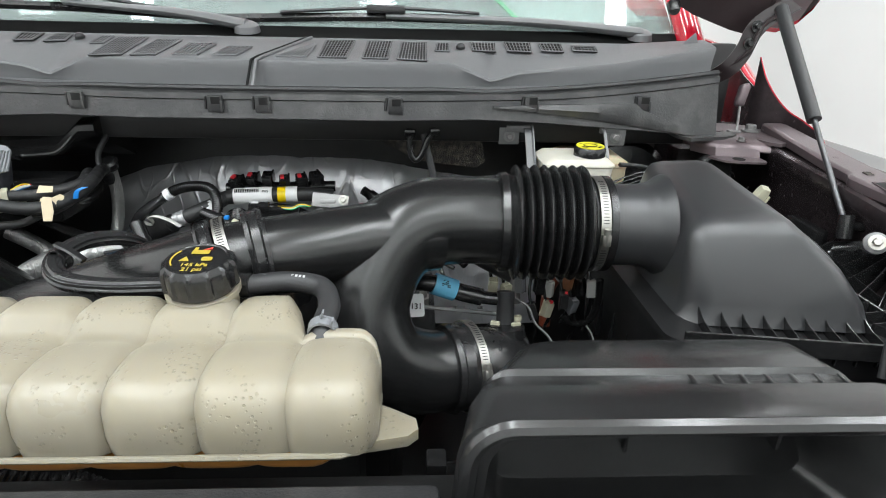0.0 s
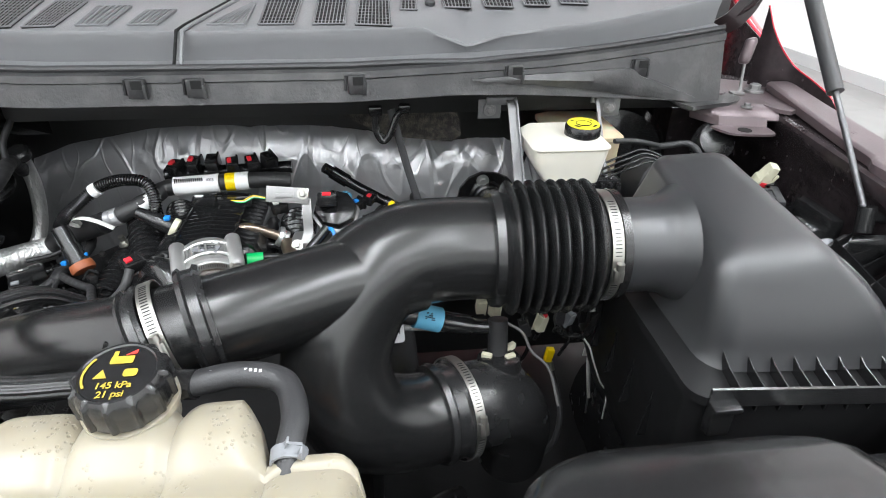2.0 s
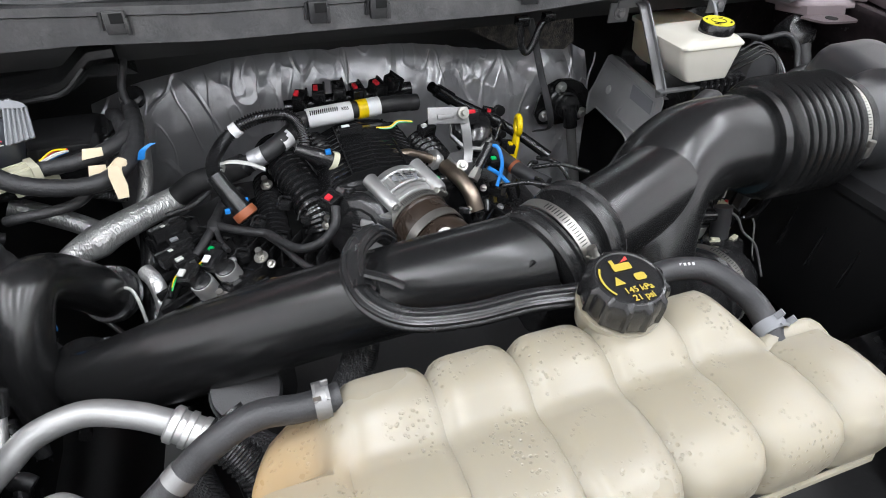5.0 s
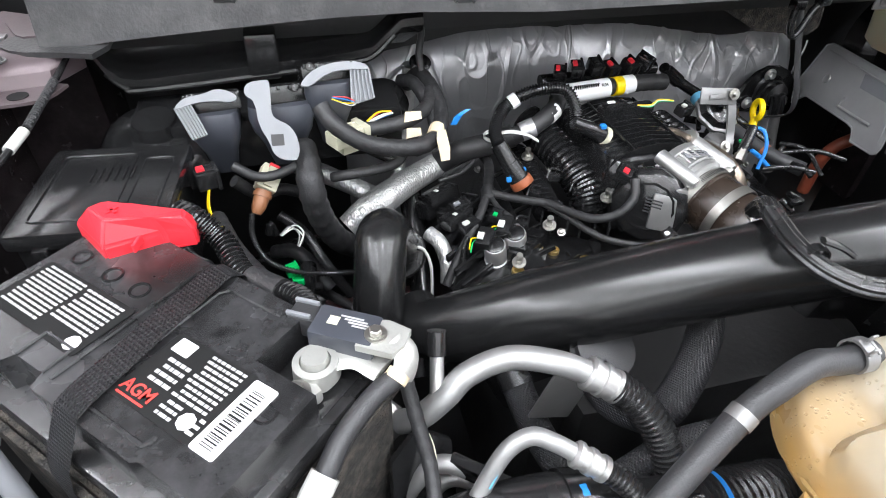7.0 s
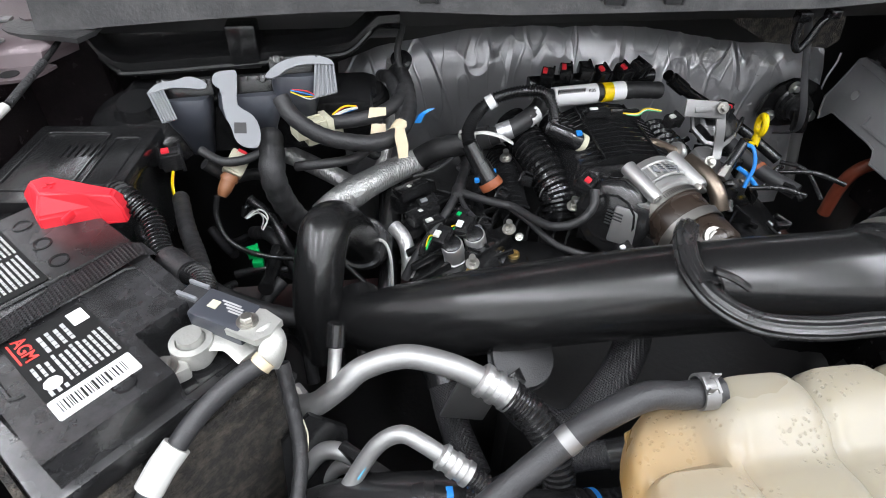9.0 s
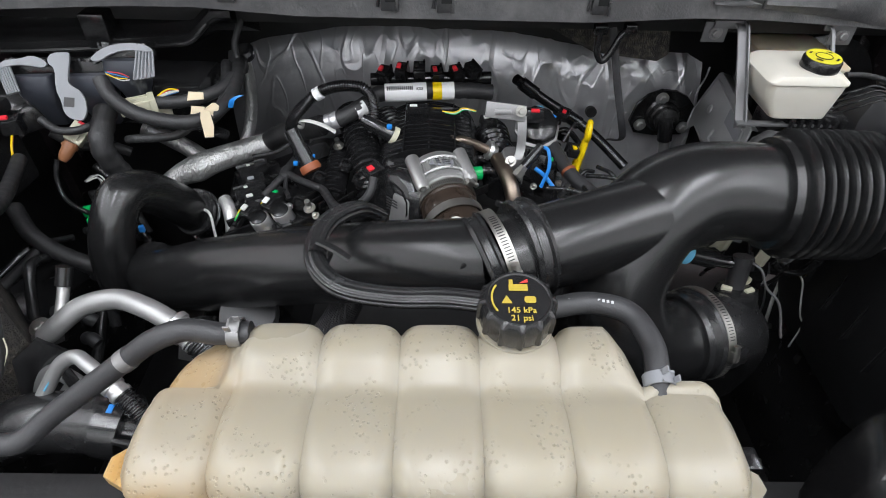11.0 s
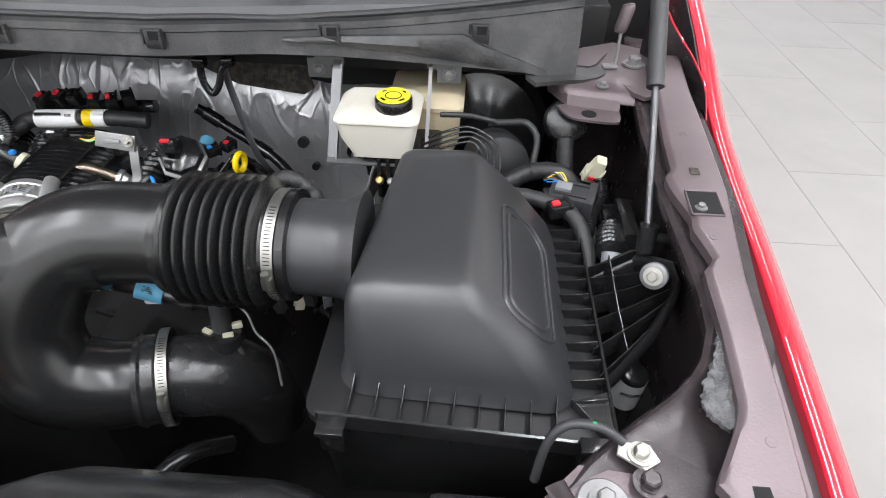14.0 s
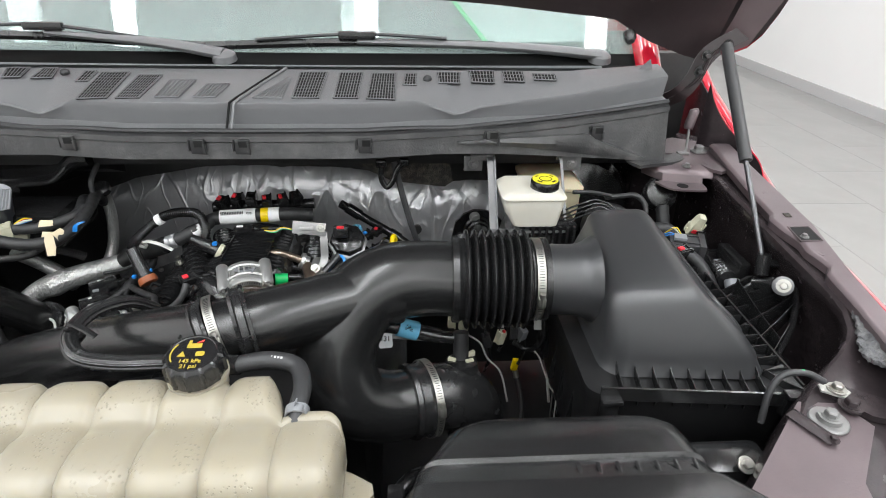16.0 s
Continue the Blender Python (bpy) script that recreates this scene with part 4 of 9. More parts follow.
# ---- coolant reservoir ----
def lobed(x0, x1, yc, zc, hy, up, down, lobes, depth=0.06, seg=32, lean=0.0):
    """A blow-moulded row of lobes along x."""
    rings = []
    n = lobes * 10
    for i in range(n + 1):
        f = i / n
        x = x0 + (x1 - x0) * f
        ph = (f * lobes) % 1.0 if i < n else 1.0
        s = 1 - depth * (2 * abs(ph - 0.5)) ** 4
        e = min(f, 1 - f) * (x1 - x0)
        rnd = 0.022
        if e < rnd:
            s *= 0.62 + 0.38 * math.sqrt(max(0, 1 - ((rnd - e) / rnd) ** 2))
        ring = []
        for j in range(seg):
            a = 2 * math.pi * j / seg
            c, sn = math.cos(a), math.sin(a)
            y = math.copysign(abs(c) ** 0.5, c) * hy
            z = math.copysign(abs(sn) ** 0.55, sn) * (up if sn > 0 else down)
            ring.append(V(x, yc + y * s + lean * z, zc + z * s))
        rings.append(ring)
    return loft(rings)


tank = thing("coolant_reservoir", (-0.25, 0.39, 1.0), "translucent cream plastic coolant reservoir with moulded lobes", "coolant reservoir")


def tank_body():
    """One blow-moulded shell: a long row of lobes in front, a shorter and higher row behind, grooves running across both."""
    x0, x1, lobes = -0.468, -0.028, 7
    rings, n = [], 7 * 14
    for i in range(n + 1):
        f = i / n
        x = x0 + (x1 - x0) * f
        ph = (f * lobes) % 1.0 if i < n else 1.0
        s = 1 - 0.11 * (2 * abs(ph - 0.5)) ** 5
        e = min(f, 1 - f) * (x1 - x0)
        if e < 0.02:
            s *= 0.66 + 0.34 * math.sqrt(max(0.0, 1 - ((0.02 - e) / 0.02) ** 2))
        back = float(np.interp(x, [-0.468, -0.45, -0.435, -0.112, -0.098, -0.09], [0.43, 0.452, 0.464, 0.466, 0.445, 0.414]))
        top = float(np.interp(x, [-0.468, -0.42, -0.404, -0.112, -0.096], [1.138, 1.146, 1.17, 1.17, 1.16]))
        crease = min(0.4, back - 0.012)
        prof = [(0.33, 1.1), (0.321, 1.106), (0.318, 1.125), (0.32, 1.146), (0.327, 1.157), (0.34, 1.1625), (0.36, 1.1635), (0.38, 1.162), (crease - 0.008, 1.158), (crease, 1.1565)]
        zc = min(1.1585, top)
        prof += [(crease + (back - crease) * k, z) for k, z in ((0.12, zc), (0.3, 0.3 * zc + 0.7 * top), (0.5, top), (0.75, top - 0.001), (0.9, top - 0.006), (0.98, top - 0.018), (1.0, top - 0.04))]
        prof += [(back - 0.004, 1.1), (back - 0.014, 1.094), (0.37, 1.094), (0.34, 1.096)]
        yc = (0.318 + back) / 2
        rings.append([V(x, yc + (y - yc) * s, 1.11 + (z - 1.11) * s) for y, z in prof])
    return loft(rings)


part("body", tank_body(), TANK, tank)
seam = []
for x, y in ((-0.455, 0.3175), (-0.25, 0.3165), (-0.05, 0.3175), (-0.032, 0.326), (-0.026, 0.345), (-0.026, 0.39), (-0.04, 0.41), (-0.09, 0.415), (-0.098, 0.45), (-0.11, 0.464), (-0.43, 0.464), (-0.452, 0.455), (-0.462, 0.42), (-0.47, 0.40), (-0.47, 0.34)):
    seam.append(V(x * 0.985 - 0.004, y * 0.97 + 0.0118, 1.108))
part("weld_seam", tube(seam + [seam[0]], 0.0025, 6, raw=True), TANK, tank)
part("coolant", lobed(-0.44, -0.06, 0.395, 1.085, 0.05, 0.012, 0.02, 6, 0.05), AMBER, tank, "orange coolant showing through the bottom")
part("mounting_tab", plate([(-0.04, 0.335), (-0.04, 0.385), (-0.02, 0.375), (0.0, 0.362), (0.002, 0.35), (-0.006, 0.342)], 1.096, 1.106, bev=0.004), TANK, tank)
part("mounting_tab", plate([(-0.47, 0.34), (-0.50, 0.355), (-0.50, 0.37), (-0.47, 0.395)], 1.094, 1.106, bev=0.004), TANK, tank)
CAP = V(-0.187, 0.458, 1.172)
CAPN = V(0, -0.12, 1).normalized()
part("neck", lathe(CAP - CAPN * 0.02, CAPN, [(0, 0.028), (0.016, 0.028), (0.017, 0.0315), (0.022, 0.0315)], 32), TANK, tank)
rings = []
for h, r in ((0, 0.0285), (0.003, 0.0298), (0.018, 0.0298), (0.024, 0.0285), (0.0275, 0.0262), (0.0278, 0.0245), (0.0268, 0.0235), (0.0268, 0.001)):
    ring = []
    for j in range(96):
        a = 2 * math.pi * j / 96
        grip = 0.0022 if (j % 8 in (0, 1)) and 0.001 < h < 0.025 else 0.0
        d = rot_to(CAPN).to_3x3() @ V(math.cos(a), math.sin(a), 0)
        ring.append(CAP + CAPN * (h + 0.003) + d * (r + grip))
    rings.append(ring)
capb = loft(rings)
cap = part("cap", capb, BLACK, tank, "black screw cap with yellow warning print")


def printed(text, at, n, up, size, material, parent, name="print"):
    c = bpy.data.curves.new(name, "FONT")
    c.body, c.size, c.align_x, c.align_y, c.extrude = text, size, "CENTER", "CENTER", 0.0001
    c.offset = size * 0.018
    ob = bpy.data.objects.new(name, c)
    me = bpy.data.meshes.new_from_object(ob)
    bpy.data.objects.remove(ob)
    b = bmesh.new()
    b.from_mesh(me)
    bmesh.ops.transform(b, matrix=Matrix.Translation(at) @ rot_to(n, up), verts=b.verts[:])
    return part(name, b, material, parent, smooth=False)


ct = CAP + CAPN * 0.0308
cu = V(0, 1, 0.12)
printed("145 kPa", ct + V(0.001, -0.0115, -0.0012), CAPN, cu, 0.0072, GOLD, cap)
printed("21 psi", ct + V(0.001, -0.0185, -0.0022), CAPN, cu, 0.0072, GOLD, cap)
mt = Matrix.Translation(ct) @ rot_to(CAPN, cu)
part("print", plate([(-0.014, -0.005), (-0.0055, -0.005), (-0.0098, 0.0025)], -0.0002, 0.0002, mt), GOLD, cap)
part("print", plate(rrect(0.004, 0.013, -0.0045, 0.002, 0.002), -0.0002, 0.0002, mt), GOLD, cap)
part("print", plate(rrect(-0.0075, 0.0075, 0.007, 0.0135, 0.001), -0.0002, 0.0002, mt), GOLD, cap)
part("print", plate([(-0.007, 0.0135), (-0.004, 0.0135), (-0.004, 0.018), (-0.007, 0.018)], -0.0002, 0.0002, mt), GOLD, cap)
part("print", plate([(0.001, 0.0145), (0.008, 0.019), (0.008, 0.0155)], -0.0002, 0.0002, mt), REDPRINT, cap)
for i in range(7):
    a = radians(150 + i * 10)
    part("print", box((0, 0, 0), (0.004, 0.0015, 0.0004), 0, mt @ Matrix.Translation((0.0212 * math.cos(a), 0.0212 * math.sin(a), 0)) @ Matrix.Rotation(a + 1.57, 4, "Z")), GOLD, cap)


def hose(name, pts, r, label, material=GREYRUB, n=8, seg=14, category="hose", **kw):
    t = thing(name, pts[0], label, category)
    part("hose", tube(pts, r, seg, n, **kw), material, t)
    return t


def spring_clamp(parent, at, axis, r, material=ZINC):
    a = Vector(axis).normalized()
    b = lathe(Vector(at) - a * 0.005, a, [(0, r), (0, r + 0.0018), (0.01, r + 0.0018), (0.01, r)], 20, cap=False)
    up = V(0.35, -0.25, 1) - a * a.dot(V(0.35, -0.25, 1))
    up.normalize()
    m = Matrix((a, up.cross(a), up)).transposed().to_4x4()
    for s in (-1, 1):
        join(b, box(Vector(at) + up * (r + 0.004) + a * 0.003 * s + up.cross(a) * 0.0045 * s, (0.005, 0.0015, 0.008), 0.0005, m))
        join(b, box(Vector(at) + up * (r + 0.0012) + a * 0.004 * s, (0.0022, 0.012, 0.0016), 0.0004, m))
    part("clamp", b, material, parent, "spring hose clamp")


hr = hose("coolant_hose", [(-0.155, 0.478, 1.165), (-0.12, 0.484, 1.166), (-0.088, 0.475, 1.165), (-0.076, 0.445, 1.163), (-0.077, 0.418, 1.158), (-0.078, 0.40, 1.145)], 0.0097, "grey rubber coolant hose looping to the reservoir")
for k in range(11):
    if k != 5:
        part("print", box((-0.139 + 0.0036 * k, 0.4795 + 0.0006 * k - 0.00008 * k * k, 1.1742), (0.0022, 0.0024, 0.0008), 0, Matrix.Rotation(0.5, 4, "X")), PRINT, hr)
spring_clamp(hr, (-0.077, 0.412, 1.156), (0, -1, -0.25), 0.0105, GREYLEV)
hl = hose("coolant_hose", [(-0.40, 0.448, 1.164), (-0.425, 0.447, 1.163), (-0.452, 0.446, 1.168), (-0.478, 0.441, 1.16), (-0.504, 0.436, 1.141), (-0.567, 0.411, 1.10), (-0.588, 0.397, 1.087), (-0.608, 0.391, 1.084), (-0.69, 0.388, 1.086)], 0.0095, "grey rubber coolant hose at the reservoir's end")
spring_clamp(hl, (-0.412, 0.448, 1.164), (1, 0, 0), 0.0105)
part("band", tube([(-0.500, 0.4375, 1.1436), (-0.5075, 0.4346, 1.1387)], 0.0101, 20, 1), ZINC, hl, "pale metal band")

# ---- air intake duct ----
duct = thing("air_intake_duct", (0.0, 0.6, 1.0), "satin black Y-shaped plastic air intake duct", "air duct")
part("branch", tube([(-0.20, 0.545, 1.156), (-0.15, 0.561, 1.159), (-0.09, 0.586, 1.16), (-0.04, 0.608, 1.16), (0.02, 0.63, 1.16)], 0.043, 32, 6, radii=[0.0415, 0.042, 0.0425, 0.0435, 0.045]), SATIN, duct)
part("elbow", tube([(0.105, 0.645, 1.168), (0.06, 0.645, 1.17), (0.01, 0.637, 1.168), (-0.035, 0.614, 1.147), (-0.06, 0.58, 1.09), (-0.042, 0.56, 1.035), (0.005, 0.572, 1.005), (0.06, 0.592, 0.998)], 0.05, 32, 7, radii=[0.052, 0.0525, 0.0535, 0.054, 0.053, 0.052, 0.05, 0.047]), SATIN, duct)


def cuff(parent, at, axis, r, w=0.022, name="cuff", material=RUBBER):
    a = Vector(axis).normalized()
    return part(name, lathe(Vector(at) - a * w / 2, a, [(0, r * 0.97), (0, r + 0.003), (w * 0.2, r + 0.005), (w * 0.3, r + 0.002), (w * 0.7, r + 0.002), (w * 0.8, r + 0.005), (w, r + 0.003), (w, r * 0.97)], 36), material, parent)


def band_clamp(parent, at, axis, r, toward, w=0.011):
    """Worm-drive clamp: slotted band, housing, screw."""
    a = Vector(axis).normalized()
    c = part("clamp", lathe(Vector(at) - a * w / 2, a, [(0, r), (0, r + 0.0016), (w, r + 0.0016), (w, r)], 40, cap=False), STEEL, parent, "steel worm-drive hose clamp")
    o = Vector(toward) - a * Vector(toward).dot(a)
    o.normalize()
    t = a.cross(o)
    m = Matrix((a, o, t)).transposed().to_4x4()
    part("screw", lathe(Vector(at) + o * (r + 0.006) - t * 0.014, t, [(0, 0.004), (0.006, 0.004), (0.006, 0.0028), (0.02, 0.0028)], 10), STEEL, c)
    part("housing", box(Vector(at) + o * (r + 0.0045), (w * 0.95, 0.007, 0.014), 0.002, m), STEEL, c)
    for i in range(36):
        ang = radians(-76 + i * 3.6 if i < 17 else 14 + (i - 17) * 3.6)
        d = o * math.cos(ang) + t * math.sin(ang)
        mm = Matrix((a, d, a.cross(d))).transposed().to_4x4()
        # Band is uncut: thin dark boxes paint the shade in its slots.
        part("slot", box(Vector(at) + d * (r + 0.0017), (w * 0.55, 0.0005, 0.0009), 0, mm), DARK, c)


cuff(duct, (-0.165, 0.557, 1.162), (0.93, 0.35, 0.09), 0.045, 0.02)
cuff(duct, (0.048, 0.588, 0.999), (0.93, 0.33, -0.1), 0.05, 0.03)
band_clamp(duct, (0.062, 0.594, 0.997), (0.93, 0.33, -0.1), 0.055, (0.1, -1, 0.4))


def bellows():
    prof = [(0, 0.052), (0.0, 0.058), (0.008, 0.059), (0.012, 0.056)]
    for i in range(8):
        x = 0.014 + i * 0.0115
        prof += [(x, 0.0555), (x + 0.002, 0.06), (x + 0.004, 0.066), (x + 0.0058, 0.0675), (x + 0.0076, 0.066), (x + 0.0096, 0.06)]
    prof += [(0.107, 0.055), (0.112, 0.053), (0.122, 0.053), (0.124, 0.056), (0.132, 0.056), (0.133, 0.049)]
    return lathe((0.098, 0.645, 1.168), (1, -0.02, 0.0), [(h * 0.985, r * 1.03) for h, r in prof], 48)


part("bellows", bellows(), SATIN, duct, "ribbed black rubber bellows")
band_clamp(duct, (0.213, 0.6425, 1.168), (1, -0.02, 0), 0.056, (0, -1, 0.02))

# ---- charge pipe on the far side of the clamp ----
pipe = thing("intake_pipe", (-0.4, 0.62, 1.0), "long satin black plastic intake pipe with moulded seam", "air duct")
part("pipe", tube([(-0.195, 0.547, 1.157), (-0.24, 0.56, 1.142), (-0.32, 0.592, 1.108), (-0.42, 0.63, 1.062), (-0.53, 0.668, 1.01), (-0.60, 0.695, 0.975), (-0.645, 0.72, 0.955), (-0.655, 0.755, 0.955)], 0.045, 28, 7, radii=[0.041, 0.041, 0.043, 0.045, 0.047, 0.043, 0.035, 0.03]), SATIN, pipe)
part("mould_seam", tube([(-0.24, 0.521, 1.155), (-0.32, 0.551, 1.123), (-0.42, 0.588, 1.078), (-0.53, 0.626, 1.025), (-0.60, 0.656, 0.985)], 0.0026, 8, 8), SATIN, pipe)
part("retainer", tube([(-0.361, 0.545, 1.178), (-0.345, 0.54, 1.172), (-0.332, 0.536, 1.164)], 0.0045, 8, 3, flat=0.6), BLACK, pipe)
part("retainer", box((-0.225, 0.525, 1.168), (0.012, 0.012, 0.012), 0.002, Matrix.Rotation(0.5, 4, "Y")), BLACK, pipe)
cuff(pipe, (-0.202, 0.545, 1.155), (0.93, 0.3, 0.3), 0.044, 0.016)
band_clamp(pipe, (-0.192, 0.549, 1.158), (0.93, 0.32, 0.2), 0.0455, (0.1, -1, 0.35))
part("elbow", tube([(-0.70, 0.72, 0.90), (-0.70, 0.73, 0.97), (-0.694, 0.748, 1.015), (-0.685, 0.782, 1.044), (-0.673, 0.818, 1.026), (-0.66, 0.853, 0.982), (-0.65, 0.885, 0.935)], 0.03, 24, 6, radii=[0.027, 0.029, 0.0295, 0.03, 0.0305, 0.031, 0.032]), SATIN, pipe, "black rubber elbow")
cuff(pipe, (-0.646, 0.888, 0.932), (0.25, 0.7, -0.75), 0.034, 0.02)
br = hose("braided_hose", [(-0.315, 0.655, 1.12), (-0.335, 0.63, 1.15), (-0.358, 0.595, 1.162), (-0.367, 0.56, 1.162), (-0.36, 0.53, 1.158), (-0.335, 0.508, 1.154), (-0.29, 0.499, 1.153), (-0.24, 0.497, 1.155), (-0.20, 0.487, 1.16), (-0.155, 0.478, 1.165)], 0.0098, "black ribbed hose sleeve looped over the intake pipe", RUBBER, 8, 60, flat=0.8, lobe=0.07)
part("end_sleeve", tube([(-0.168, 0.481, 1.1635), (-0.15, 0.477, 1.1655)], 0.0112, 14, 1), RUBBER, br)
part("hose_clip", lathe((-0.361, 0.545, 1.161), (0.2, 1, 0.1), [(-0.004, 0.0102), (-0.004, 0.0116), (0.004, 0.0116), (0.004, 0.0102)], 18, cap=False), BLACK, br)

def fin(p, q, low, high, th=0.002):
    """An upright web between two places of the arm; low and high: its height above the arm at each end."""
    p, q = Vector((*p, 0)), Vector((*q, 0))
    n = (q - p).cross(V(0, 0, 1)).normalized() * th / 2
    return loft([[e + n + V(0, 0, z - 0.03), e - n + V(0, 0, z - 0.03), e - n * 0.5 + V(0, 0, z), e + n * 0.5 + V(0, 0, z)] for e, z in ((p, low), (p.lerp(q, 0.5), (low + high) / 2 - 0.003), (q, high))])


# ---- airbox ----
air = thing("air_filter_box", (0.4, 0.65, 0.9), "black plastic air filter box with ribbed flange", "air filter box")
lid = loft([ring_xy(0.283, 0.508, 0.515, 0.80, 1.094, 0.03, 5, (-0.06, 0)),
            ring_xy(0.287, 0.503, 0.52, 0.797, 1.104, 0.03, 5, (-0.06, 0)),
            ring_xy(0.288, 0.496, 0.522, 0.795, 1.118, 0.028, 5, (-0.05, 0)),
            ring_xy(0.289, 0.464, 0.531, 0.788, 1.152, 0.024, 5, (0, 0.01)),
            ring_xy(0.290, 0.433, 0.541, 0.78, 1.183, 0.02, 5, (0, 0.05)),
            ring_xy(0.292, 0.417, 0.546, 0.774, 1.197, 0.018, 5, (0.02, 0.08)),
            ring_xy(0.296, 0.407, 0.552, 0.766, 1.206, 0.016, 5, (0.02, 0.09)),
            ring_xy(0.303, 0.398, 0.562, 0.757, 1.2105, 0.014, 5, (0.02, 0.09)),
            ring_xy(0.318, 0.385, 0.585, 0.74, 1.2125, 0.01, 5, (0.02, 0.09))])
for v in lid.verts:
    if v.co.x < 0.36:
        v.co.x += 0.12 * max(0.0, v.co.y - 0.554) * min(1.0, max(0.0, (v.co.z - 1.1) / 0.09))
lidtree = BVHTree.FromBMesh(lid)


def on_lid(x, y, lift):
    hit, nrm = lidtree.ray_cast(V(x, y, 1.4), V(0, 0, -1))[:2]
    return hit + (nrm if nrm.z > 0 else -nrm) * lift


rims = [[on_lid(x, y, lift) for x, y in rrect(x0, x1, y0, y1, r, 8)] for x0, x1, y0, y1, r, lift in ((0.434, 0.487, 0.56, 0.72, 0.02, 0.0004), (0.44, 0.481, 0.569, 0.711, 0.017, 0.0002))]
part("lid", lid, LIDBLK, air, "dark grey moulded lid")
part("inlet", lathe((0.222, 0.6425, 1.167), (1, -0.02, -0.005), [(0, 0.0495), (0.04, 0.0495), (0.052, 0.051), (0.06, 0.054), (0.068, 0.06), (0.072, 0.062)], 40), LIDBLK, air)
fl = loft([ring_xy(0.258, 0.543, 0.488, 0.82, 1.076, 0.02, 4, (-0.08, 0)), ring_xy(0.258, 0.543, 0.488, 0.82, 1.086, 0.02, 4, (-0.08, 0)), ring_xy(0.27, 0.53, 0.50, 0.81, 1.088, 0.02, 4, (-0.08, 0)), ring_xy(0.285, 0.505, 0.52, 0.80, 1.092, 0.02, 4, (-0.08, 0))])
part("flange", fl, AIRBASE, air)
part("base", loft([ring_xy(0.262, 0.54, 0.492, 0.818, 1.078, 0.02, 4, (-0.08, 0)), ring_xy(0.27, 0.53, 0.5, 0.81, 0.95, 0.02, 4), ring_xy(0.30, 0.50, 0.55, 0.78, 0.85, 0.02, 4)]), AIRBASE, air)
for i in range(9):
    x = 0.302 + i * 0.0235
    part("rib", fin((x, 0.534), (x - 0.003, 0.4885), 1.112 - 0.08 * (x - 0.4), 1.099 - 0.08 * (x - 0.4), 0.0018), BLACK, air)
for i in range(12):
    y = 0.53 + i * 0.0235
    part("rib", box((0.522, y, 1.084), (0.034, 0.0016, 0.02), 0.0005, Matrix.Rotation(0.15, 4, "Z")), BLACK, air)
for k in range(5):
    y = 0.56 + 0.05 * k
    part("flank_rib", loft([[V(0.2745 + dx, y + dy, 1.088) for dx, dy in ((-0.004, -0.001), (0.004, -0.001), (0.004, 0.001), (-0.004, 0.001))], [V(0.262 + dx, y + dy, 0.97) for dx, dy in ((-0.003, -0.001), (0.006, -0.001), (0.006, 0.001), (-0.003, 0.001))]]), BLACK, air)
FRONTZ = lambda x: 1.094 - 0.08 * (x - 0.4)
part("rail", loft([[V(x, y, FRONTZ(x) + z) for y, z in ((0.4865, -0.016), (0.4865, 0.004), (0.489, 0.0045), (0.489, -0.016))] for x in (0.272, 0.35, 0.45, 0.535)]), BLACK, air)
part("rail", loft([[V(x, y, 1.083 + z) for x, z in ((0.541, -0.016), (0.541, 0.008), (0.5435, 0.0085), (0.5435, -0.016))] for y in (0.5, 0.6, 0.7, 0.805)]), BLACK, air)
part("corner_web", plate([(0.505, 0.53), (0.543, 0.492), (0.543, 0.545)], 1.086, 1.089, None, 0.0008), BLACK, air)
part("rib", fin((0.505, 0.53), (0.541, 0.491), 1.094, 1.09), BLACK, air)
for x in (0.285, 0.52):
    l = part("latch", box((x, 0.486, 1.072), (0.022, 0.014, 0.03), 0.003), BLACK, air)
    part("clip", box((x, 0.482, 1.092), (0.026, 0.016, 0.006), 0.002), BLACK, l)
for rim in rims:
    part("moulded_rim", tube(rim + [rim[0]], 0.0024, 8, raw=True), LIDBLK, air)
part("mount_arm", tube([V(x, y, 1.06 + 0.5 * (x - 0.535)) for x, y in ((0.535, 0.56), (0.56, 0.58), (0.595, 0.615), (0.62, 0.65), (0.633, 0.675), (0.633, 0.70), (0.60, 0.735), (0.535, 0.72))], 0.005, 8, raw=True, flat=3.0), BLACK, air)


for p, q in (((0.535, 0.705), (0.612, 0.70)), ((0.535, 0.672), (0.626, 0.69)), ((0.535, 0.635), (0.626, 0.672)), ((0.535, 0.598), (0.622, 0.656)), ((0.57, 0.592), (0.565, 0.722)), ((0.535, 0.72), (0.60, 0.735)), ((0.536, 0.563), (0.622, 0.646))):
    part("rib", fin(p, q, 1.088, 1.112), BLACK, air)
part("rib", fin((0.60, 0.733), (0.633, 0.70), 1.108, 1.118), BLACK, air)
part("rib", fin((0.633, 0.70), (0.62, 0.65), 1.118, 1.114), BLACK, air)
part("bushing", lathe((0.604, 0.672, 1.13), (-0.5, -0.75, 0.45), [(0, 0.012), (0.005, 0.0145), (0.012, 0.0145), (0.014, 0.011)], 24), DULLSTEEL, air, "zinc mounting bush")
bolt(air, (0.597, 0.661, 1.137), (-0.5, -0.75, 0.45), 0.006, STEEL)

# ---- air inlet snorkel in front of the airbox ----
def xz(x0, x1, z0, z1, y, r, k=5):
    """An upright rounded ring, wider towards its foot."""
    c = (x0 + x1) / 2
    return [V(x + (0.05 if x > c else -0.012) * (z1 - z) / (z1 - z0) * (abs(x - c) / (x1 - c)), y, z) for x, z in rrect(x0, x1, z0, z1, r, k)]


